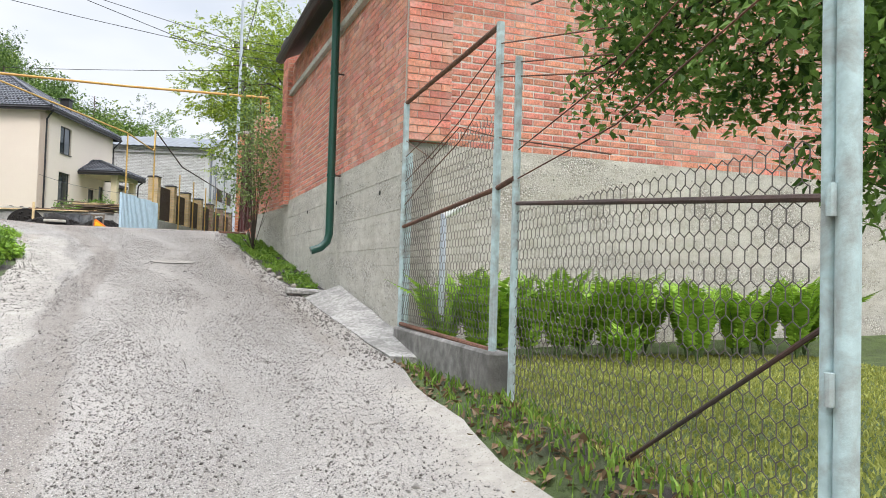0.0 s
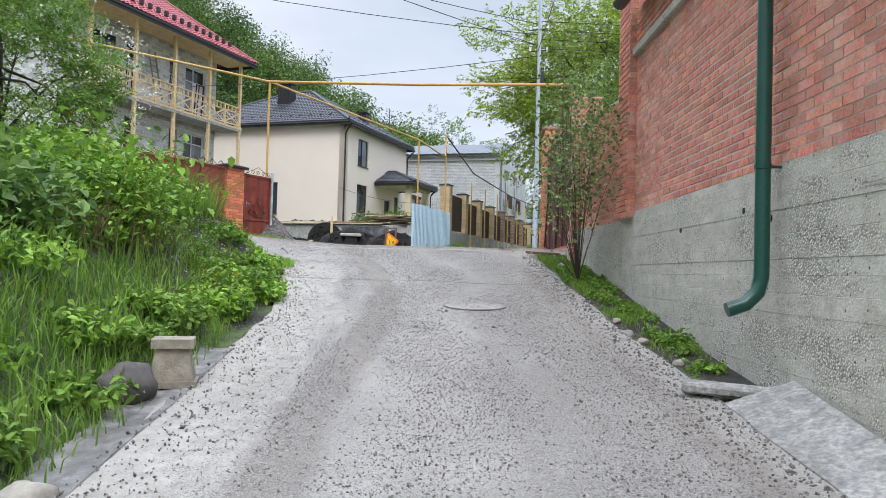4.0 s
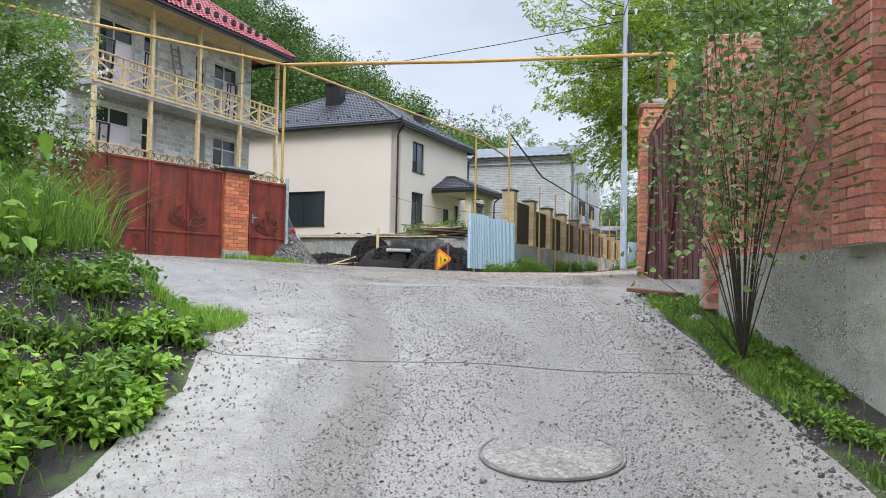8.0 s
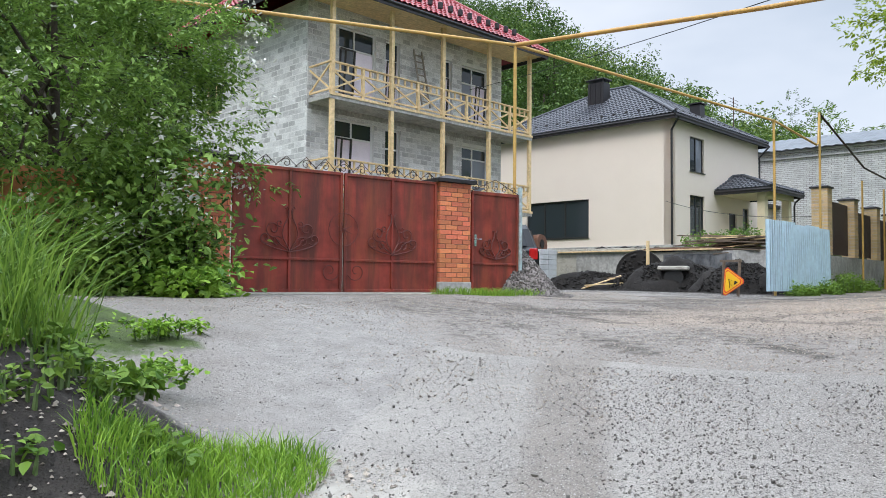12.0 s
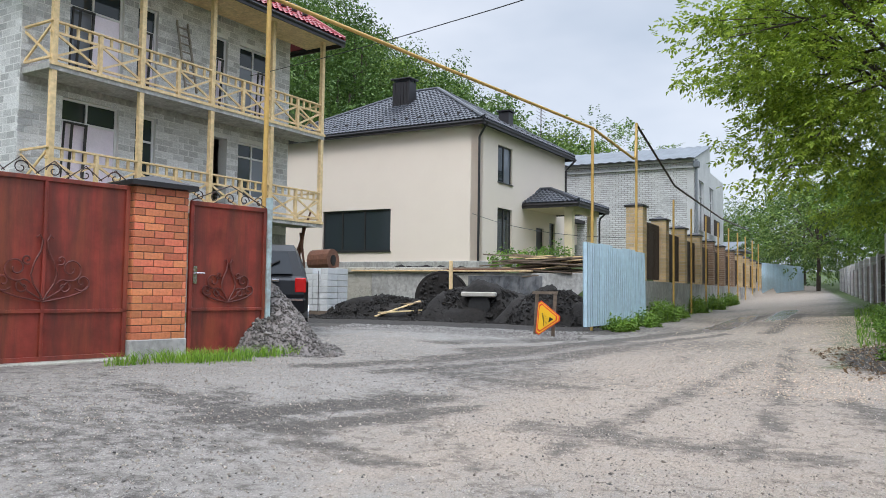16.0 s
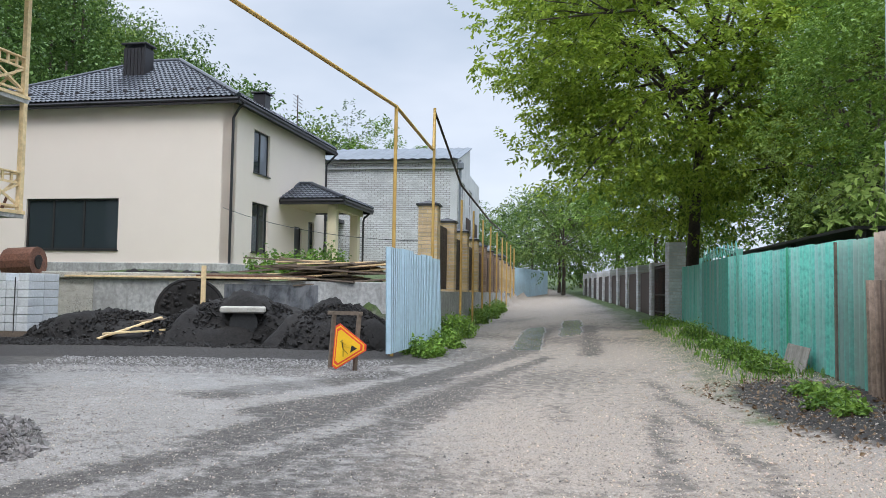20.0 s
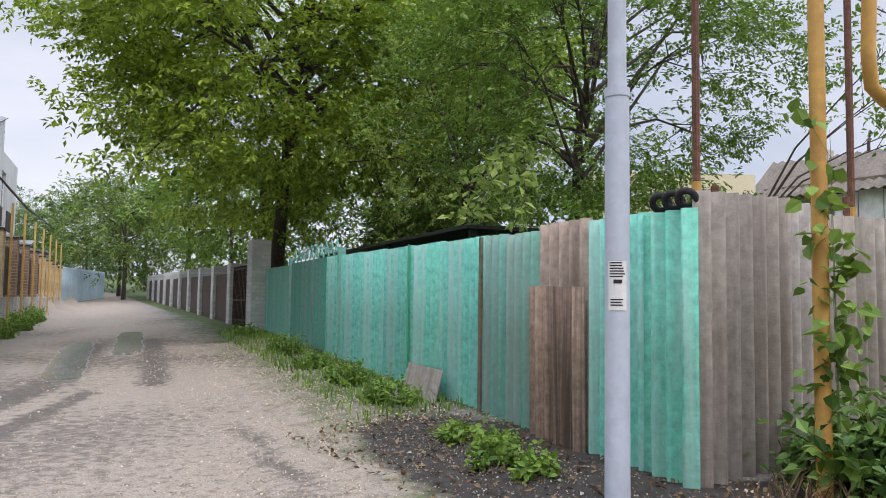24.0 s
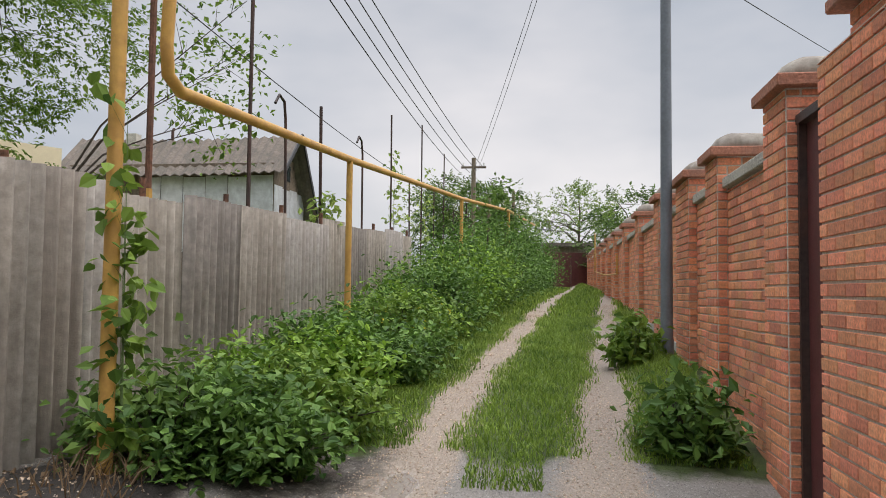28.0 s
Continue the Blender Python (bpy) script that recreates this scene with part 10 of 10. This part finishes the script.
    fern(4.6, 7.0, gz(4.6, 7.0), 0.85, 16, 91, L_FERN, "large bright fern at the lawn edge")
    # boughs over the fence at the start
    clump("garden_tree", [(2.3, 4.0, 2.95), (1.75, 4.55, 3.2), (2.0, 4.3, 2.7), (2.5, 3.6, 2.6), (2.6, 3.1, 3.0), (2.35, 2.75, 2.75), (2.75, 2.75, 2.4), (2.65, 3.1, 2.15), (2.1, 3.9, 3.2), (3.0, 3.0, 2.2), (3.0, 2.7, 1.9), (2.5, 3.4, 3.3), (2.9, 3.4, 3.0)],
          (4.2, 2.4, 3.6), 1300, 0.062, L_DARK, "leafy garden tree boughs hanging over the fence", 95, r=0.36, branch=0.025)
    gt = thing("garden_tree", pose(0, 0, 0), "dark trunk of the garden tree", "tree")
    (part("trunk", tubed([(4.2, 2.4, 0.5), (4.25, 2.4, 2.2), (4.2, 2.4, 3.7)], 0.13, 10, 0.08), M_BARK, gt))
    # climbing rose by the dark gate
    r4 = np.random.default_rng(63)
    rose = []
    for i in range(30):
        y = 16.1 + 2.5 * r4.random()
        z = 2.95 + 2.6 * r4.random() ** 0.85 + 0.30 * (y - 16.1)
        w = 0.98 - 0.0945 * (y - 16.0) - 0.2 * (y > 16.5)
        rose.append((w - 0.18 - 0.5 * r4.random(), y, z))
    rose += [(0.35, 16.1, 4.6), (0.35, 15.75, 4.5), (0.4, 15.5, 4.35), (0.5, 15.8, 4.0)]
    clump("climbing_rose", rose, (0.36, 17.35, gz(0.36, 17.35)), 110, 0.055, L_ROSE, "overgrown climbing rose sprawling over the brick wall", 101, r=0.40, branch=0.006, oval=True, sway=0.35)
    # maple boughs beside the utility pole are part of the street tree; weeds along the yard fence
    for i, (x, y, h) in enumerate(((-4.4, 38.9, 0.45), (-3.9, 41.0, 0.5), (-3.55, 43.6, 0.9), (-3.1, 46.5, 0.6), (-2.4, 50.5, 0.8), (-1.6, 54.5, 0.9), (-0.9, 58.5, 0.9))):
        shrub("weeds", x, y, gz(x, y) - 0.03, 0.5, 1.0, h * 0.8, 1700, 0.08, L_GRASS, "green weeds along the fence foot", 110 + i, stems=34, category="weeds", upright=True)
    for i, (x, y, h) in enumerate(((1.75, 40.6, 0.75), (1.3, 38.3, 0.4), (0.95, 36.3, 0.55), (0.62, 34.6, 0.6), (2.6, 45.3, 0.5), (-0.05, 31.5, 0.35), (0.2, 32.3, 0.3))):
        shrub("weeds", x, y, gz(x, y) - 0.03, 0.28, 0.6, h * 0.6, 900, 0.06, L_MID, "wild weeds along the turquoise fence", 120 + i, stems=26, category="weeds", upright=True, oval=True)
    p = scatter(5000, -0.4, 3.6, 33.6, 47, rng, lambda x, y: (x < 0.45 + 0.187 * (y - 30.1) - 0.05) & (x > 0.45 + 0.187 * (y - 30.1) - 1.3))
    grass("verge_grass", p, 0.14, L_GRASS, 58, "grass verge along the turquoise fence", 0.009, 0.6)
    p = scatter(11000, -9.6, -7.4, 26.2, 29.2, rng, lambda x, y: np.abs((x + 8.42) - 0.36 * (y - 27.3)) < 0.30 * np.sin(np.clip((y - 26.2) / 2.6, 0, 1) * 3.1416) ** 0.5 * (0.65 + 0.5 * np.sin(y * 7) * np.sin(y * 3.3 + 1) + 0.25 * rng.normal(size=len(x))))
    grass("verge_grass", p, 0.15, L_TUFT, 59, "grass tufts at the foot of the wicket", 0.0045, 0.9)
    shrub("weeds", -9.0, 48.6, 4.55, 1.6, 0.9, 0.9, 1500, 0.13, L_GRASS, "green weeds on the yard by the porch", 130, stems=40, category="weeds", upright=True)
    shrub("weeds", -7.4, 47.6, 4.5, 0.7, 0.7, 1.2, 800, 0.12, L_MID, "tall weeds on the yard by the porch", 131, stems=20, category="weeds", upright=True)
    # alley: brambles along the fence, grass strip, peony bush
    k = 140
    for i in range(15):
        x = 1.4 + i * 0.95
        lt = 27.68 - 0.058 * (x - 1.65)
        y = 28.98 - 0.03 * i
        h = (0.62, 0.66, 0.68, 0.78, 0.75, 0.9, 0.9, 1.1, 1.2, 1.3, 1.5, 1.7, 1.8, 1.7, 1.8)[i]
        shrub("bramble", x, y, gz(x, y) - 0.05, 0.7, 1.05, h, 7600 if i < 9 else 6500, 0.075 if i < 9 else 0.085, (L_HEDGE, L_MID, L_WEED, L_HEDGE)[i % 4], "thick bramble and celandine along the alley fence", k + i, stems=24, bushy=0.75, up=1.4, flowers=(L_YELLOW, 12, 0.022) if i in (2, 4, 5, 6) else None, oval=i < 9)
    for i in range(9):
        x = 15.5 + i * 2.0
        shrub("bramble", x, 28.5 - 0.09 * i, gz(x, 28.3) - 0.05, 1.2, 1.2, 2.2 + 0.25 * math.sin(i), 5000, 0.10, L_HEDGE, "overgrown hedge along the alley", k + 20 + i, stems=36)
    clump("hop_vine", [(0.93, 29.42, z) for z in (3.3, 3.9, 4.3, 4.75, 5.3)], (0.95, 29.4, 2.8), 40, 0.105, L_MID, "hop vine twining up the yellow post", 171, r=0.13, branch=0.006, oval=True, droop=0.8, category="vine", bark=M_STEM)
    shrub("hop_vine", 1.35, 29.3, gz(1.35, 29.3) - 0.05, 0.4, 0.35, 0.8, 1500, 0.10, L_DARK, "hop and bramble leaves at the post foot", 172, stems=24, category="vine")
    clump("hop_vine", [(20.2, 28.3, 7.0), (20.0, 28.2, 6.2), (20.1, 28.2, 5.6), (20.2, 28.1, 5.0)], (20.1, 28.2, 4.0), 320, 0.2, L_DARK, "ivy column on the far pipe post", 173, r=0.55, branch=0.01, category="vine")
    for i, (x, zt) in enumerate(((13.87, 7.2), (18.3, 7.6), (8.3, 5.6))):
        clump("hop_vine", [(x, 30.4, 5.4 + (zt - 5.4) * q) for q in (0.2, 0.6, 1.0)], (x, 30.4, 4.6), 45, 0.13, L_PALE, "hop shoots climbing the trellis rod", 174 + i, r=0.22, branch=0.006, category="vine")
    def not_track(x, y):
        d = np.minimum(np.abs(y - (27.68 - 0.058 * (x - 1.65))), np.abs(y - (26.32 - 0.066 * (x - 1.65))))
        return (d > 0.20 + 0.05 * np.sin(x * 2.1) + 0.05 * rng.normal(size=len(x))) & ((x > 2.2) | (np.abs(y - 27.0) < 0.28) & (x > 1.5))
    p = scatter(90000, 1.2, 12, 25.2, 28.6, rng, not_track)
    grass("alley_grass", p, 0.07, L_ALLEY, 61, "fresh green grass strip between the wheel tracks", 0.0045, 0.8)
    p = scatter(17000, 12, 34, 24.6, 28.4, rng, not_track)
    grass("alley_grass", p, 0.13, L_ALLEY, 62, "grass along the far alley", 0.014, 0.6)
    shrub("peony_bush", 2.55, 25.62, gz(2.55, 25.62) - 0.03, 0.33, 0.3, 0.55, 1900, 0.10, L_HEDGE, "dark glossy peony bush against the brick wall", 181, stems=40)
    shrub("weeds", 5.6, 25.75, gz(5.6, 25.75), 0.4, 0.3, 0.6, 600, 0.12, L_MID, "leafy weeds by the steel pole", 182, stems=20, category="weeds", upright=True)
    # dry stalks by the vine post
    r3 = np.random.default_rng(9)
    p = np.stack([r3.uniform(0.4, 1.5, 200), r3.uniform(29.1, 29.8, 200)], 1)
    p = np.c_[p, ground_z(p[:, 0], p[:, 1])]
    v, f = blades(p, 0.22, r3, 1.6, 0.005)
    tagged(arrays("dry_stalks", v, f, L_DRY), "tangle of dry stalks at the post foot", "stalks", kind="stuff")
    p = np.stack([r3.uniform(-6.6, -4.6, 700), r3.uniform(12.2, 14.0, 700)], 1)
    p = np.c_[p, ground_z(p[:, 0], p[:, 1])]
    v, f = blades(p, 0.6, r3, 1.1, 0.006)
    tagged(arrays("dry_stalks", v, f, L_DRY), "dead brown stalks under the bramble", "stalks", kind="stuff")
    # leaf litter and soil crumbs by the fence
    p = scatter(1500, -0.9, 0.9, 29.6, 34.0, rng)
    v, f = leaf_cloud(p + np.array([0, 0, 0.015]), 0.05, rng, droop=0)
    tagged(arrays("leaf_litter", v, f, L_DRY), "scattered brown leaf litter", "litter", kind="stuff")
    p = scatter(900, 1.35, 1.85, 2.5, 7.0, rng)
    v, f = leaf_cloud(p + np.array([0, 0, 0.015]), 0.06, rng, droop=0)
    tagged(arrays("leaf_litter", v, f, L_DRY), "scattered brown leaf litter by the fence", "litter", kind="stuff")


greenery()


def far_woods():
    """The wooded hill and the trees at the ends of the street and the alley."""
    rng = np.random.default_rng(77)
    for name, mat, n, seed in (("woods", L_FOREST, 270, 1), ("woods", L_FOREST2, 110, 2)):
        r = np.random.default_rng(seed)
        P = []
        trunks = bmesh.new()
        made = 0
        while made < n:
            y = r.uniform(10, 150)
            s = np.interp(y, [-20, 30, 66, 82, 140], [-34, -31, -25, -9, -6])
            x = s - 3 - r.uniform(0, 1) ** 1.3 * 55
            z = gz(x, y)
            h = r.uniform(8, 14)
            rad = r.uniform(2.2, 3.8)
            tube(trunks, [(x, y, z), (x, y, z + h * 0.7)], 0.2, 5, 0.08, cap=False)
            m = 18
            for k in range(m):
                d = r.normal(size=3)
                d /= np.linalg.norm(d)
                c = np.array([x, y, z + h * 0.58]) + d * np.array([rad, rad, h * 0.38]) * r.uniform(0.5, 1)
                P.append(ball(r, 84, c, (1.6, 1.6, 1.3), 0.2))
            made += 1
        v, f = leaf_cloud(np.concatenate(P), 0.31, r)
        tagged(arrays(name, v, f, mat), "dense green broadleaf woods on the hillside", "woods", kind="stuff")
        tagged(part("woods_trunks", trunks, M_BARK), "trunks of the hillside woods", "woods", kind="stuff")
    spots = [(6.5, 96, 8, 4.2), (10.5, 80, 9, 4.5), (9.5, 68, 8, 4.0), (-2, 104, 8, 5), (3, 110, 9, 5), (12, 100, 9, 5), (7.2, 86, 9, 4.5), (6.0, 78, 8, 4.0), (9.0, 106, 10, 5), (6.0, 116, 10, 6), (0, 120, 11, 6), (-8, 84, 12, 4.5), (-12, 92, 13, 5), (-5, 98, 12, 4.5), (13, 58, 8, 4),
             (38, 31.5, 6.2, 2.6), (47, 33, 7, 3), (52, 25, 7.5, 3.2), (36, 22.5, 7, 2.6), (58, 31, 7, 3), (7.5, 58, 7.5, 3.2), (12.5, 52, 5, 2.6), (9.8, 46, 4.6, 2.4)]
    for i, (x, y, h, rad) in enumerate(spots):
        tree("far_tree", x, y, gz(x, y), h, (rad, rad, h * 0.42), 6500, 0.24 if y > 40 else 0.20, (L_FOREST, L_FOREST2, L_MID)[i % 3], "leafy tree in the distance", 200 + i, trunk=0.16, limbs=10, clumps=60, loose=0.18, low=True)


far_woods()


# ---- small things by the road ----
def small_things():
    # manhole
    x, y = -1.09, 14.88
    z = gz(x, y) + 0.035
    m = thing("manhole", pose(x, y, z, 5.5, 0, 0), "round worn concrete manhole cover in the road", "manhole")
    part("ring", tubed([(0.395 * math.cos(t), 0.40 * math.sin(t), 0.0) for t in np.linspace(0, 2 * math.pi, 37)], 0.009, 6), M_GUTTER, m)
    part("cover", tubed([(0, 0, -0.03), (0, 0, 0.004)], 0.378, 36), M_CONCR, m)
    # pot and stone
    x, y = -3.22, 10.98
    p = thing("concrete_urn", pose(x, y, gz(x, y), 0, 0, 20), "square tapered concrete urn base, weathered grey", "urn")
    bm = bmesh.new()
    for z0, z1, a, b in ((0, 0.05, 0.19, 0.19), (0.05, 0.30, 0.165, 0.12), (0.30, 0.37, 0.155, 0.155)):
        v0 = [bm.verts.new((sx * a, sy * a, z0)) for sx, sy in ((-1, -1), (1, -1), (1, 1), (-1, 1))]
        v1 = [bm.verts.new((sx * b, sy * b, z1)) for sx, sy in ((-1, -1), (1, -1), (1, 1), (-1, 1))]
        bm.faces.new(v0[::-1])
        bm.faces.new(v1)
        for i in range(4):
            bm.faces.new((v0[i], v0[(i + 1) % 4], v1[(i + 1) % 4], v1[i]))
    part("body", bm, M_CONCB, p)
    def boulder(x, y, r, mat, label, seed, sz=0.75):
        bm = bmesh.new()
        bmesh.ops.create_icosphere(bm, subdivisions=3, radius=r)
        for v in bm.verts:
            v.co *= 1 + 0.34 * noise.noise(v.co / r * 1.1 + Vector((seed, 0, 0))) + 0.12 * noise.noise(v.co / r * 3.3 + Vector((0, seed, 0)))
            v.co.z *= sz
        ob = part("stone", bm, mat, m=pose(x, y, gz(x, y) + r * sz * 0.6, 0, 0, seed * 50), smooth=True)
        tagged(ob, label, "stone")
    boulder(-3.33, 10.48, 0.19, M_DARKSTONE, "dark grey-brown boulder at the road edge", 1.3, 0.9)
    boulder(-2.9, 8.72, 0.13, M_STONEPALE, "pale limestone lump at the road edge", 4.0, 0.6)
    for i, (x, y, r) in enumerate(((0.62, 13.55, 0.07), (0.72, 13.2, 0.06), (0.55, 13.3, 0.05), (0.6, 14.3, 0.05), (0.2, 19.0, 0.06), (0.9, 12.3, 0.05))):
        boulder(x, y, r, M_STONEPALE if i % 2 else M_STONE, "small rounded stone in the grass verge", 2.0 + i, 0.7)
    # loose grit on the road
    rng = np.random.default_rng(31)
    rr, rl = np.vectorize(road_right), np.vectorize(road_left)
    def on_road(n, y0, y1):
        y = rng.uniform(y0, y1, n)
        u = rng.beta(1.4, 1.4, n)
        band = np.abs(np.sin(u * 9 + 0.6 + 0.6 * np.sin(y))) > rng.uniform(0, 1, n) * 0.9
        y, u = y[band], u[band]
        keep = (u > 0.21) | (rng.uniform(size=len(u)) < 0.3)
        y, u = y[keep], u[keep]
        x = rl(y) + (rr(y) - rl(y)) * u
        return np.stack([x, y, ground_z(x, y) + 0.038], 1)
    pebbles("grit", on_road(44000, 1.5, 20.8), 0.0062, M_GRAVEL, 41, "loose dark grit scattered on the road", whole=True)
    pebbles("grit", on_road(4200, 1.5, 20.8), 0.0100, M_GRAVEL, 40, "coarser dark grit scattered on the road", whole=True)
    pebbles("grit", on_road(30000, 2.5, 20.8), 0.0066, M_STONE, 42, "loose grey grit scattered on the road", whole=True)
    def on_lane(n, x0, x1, y0, y1, keep=None):
        x, y = rng.uniform(x0, x1, n), rng.uniform(y0, y1, n)
        if keep is not None:
            k = keep(x, y)
            x, y = x[k], y[k]
        return np.stack([x, y, ground_z(x, y) + np.where((y < 20.8) & (x > rl(np.clip(y, -8, 21))) & (x < rr(np.clip(y, -8, 23))), 0.038, 0.002)], 1)
    pebbles("lane_gravel", on_lane(60000, -9, 0.5, 19.5, 34, lambda x, y: np.sin(x * 1.3 + np.sin(y)) + rng.normal(size=len(x)) > 0), 0.0066, M_LANEPEB, 43, "crushed stone strewn over the lane", whole=True)
    pebbles("lane_gravel", on_lane(70000, -4.5, 2.8, 28, 44, lambda x, y: rng.uniform(size=len(x)) < np.exp(-np.abs(0.45 + 0.187 * (y - 30.1) - 1.2 - x) / 1.1) * (np.hypot((x - 0.0) / 1.1, (y - 31.6) / 2.0) > 1)), 0.0095, M_PEBBLE, 44, "tan crushed stone at the lane edge", whole=True)
    pebbles("lane_gravel", on_lane(7000, -8, 0.2, 18.5, 31, lambda x, y: np.sin(x * 1.9 + 2 * np.sin(y * 0.8)) + rng.normal(size=len(x)) * 0.8 > 0.2), 0.0088, M_GRAVEL, 39, "dark coarse grit on the lane", whole=True)
    pebbles("lane_gravel", on_lane(14000, -8, 0.2, 21, 33), 0.0088, M_LANEPEB, 38, "brownish crushed stone on the lane", whole=True)
    pebbles("lane_gravel", on_lane(9000, -10.5, -5, 33, 38, lambda x, y: np.abs(y - 35.7 - 0.15 * (x + 8)) < 1.3), 0.016, M_STONE, 45, "spread of pale crushed stone before the trench", whole=True)
    def tr(x, y):
        return np.minimum(np.abs(y - (27.68 - 0.058 * (x - 1.65))), np.abs(y - (26.32 - 0.066 * (x - 1.65)))) < 0.36
    pebbles("track_gravel", on_lane(34000, -0.5, 14, 25.2, 28.6, tr), 0.0075, M_PEBBLE, 46, "pinkish pebbles in the wheel tracks", whole=True)
    pebbles("soil_crumbs", on_lane(5000, -6.4, -4.0, 13.8, 18.4), 0.010, M_LANEPEB, 47, "pebbles in the black soil bank")
    pebbles("edge_clods", on_lane(14000, -0.5, 1.6, 6.5, 20.5, lambda x, y: np.abs(x - rr(y) + 0.05 + 0.1 * rng.normal(size=len(x))) < 0.25), 0.0115, M_GRAVEL, 48, "dark clods along the road edge", whole=True)
    pebbles("edge_clods", on_lane(11000, -5.2, -2.0, 2.0, 18.5, lambda x, y: np.abs(x - rl(y) - 0.1 + 0.15 * rng.normal(size=len(x))) < 0.28), 0.010, M_GRAVEL, 49, "dark crumbs along the road edge", whole=True)


M_CONCB = surface("weathered_cast_stone", (0.30, 0.265, 0.20), 0.9, var=0.25, grain=14, stain=4, stain_amt=0.5, bump=0.5)
M_CONCR = pebbly(surface("manhole_concrete", (0.34, 0.32, 0.29), 0.9, var=0.25, grain=14, stain=4, stain_amt=0.4, bump=0.4), 60.0, 0.6, 0.6)
M_DARKSTONE = surface("dark_boulder", (0.10, 0.088, 0.08), 0.7, var=0.3, grain=8, stain_amt=0.4, bump=0.5)
M_STONEPALE = surface("limestone", (0.38, 0.345, 0.29), 0.85, var=0.2, grain=12, stain_amt=0.3, bump=0.5)
M_LANEPEB = surface("lane_pebble", (0.36, 0.31, 0.26), 0.8, var=0.2, stain_amt=0.1, bump=0.2, island=0.45)
M_PEBBLE = surface("pinkish_pebble", (0.52, 0.41, 0.31), 0.8, var=0.2, stain_amt=0.1, bump=0.2, island=0.35)
small_things()
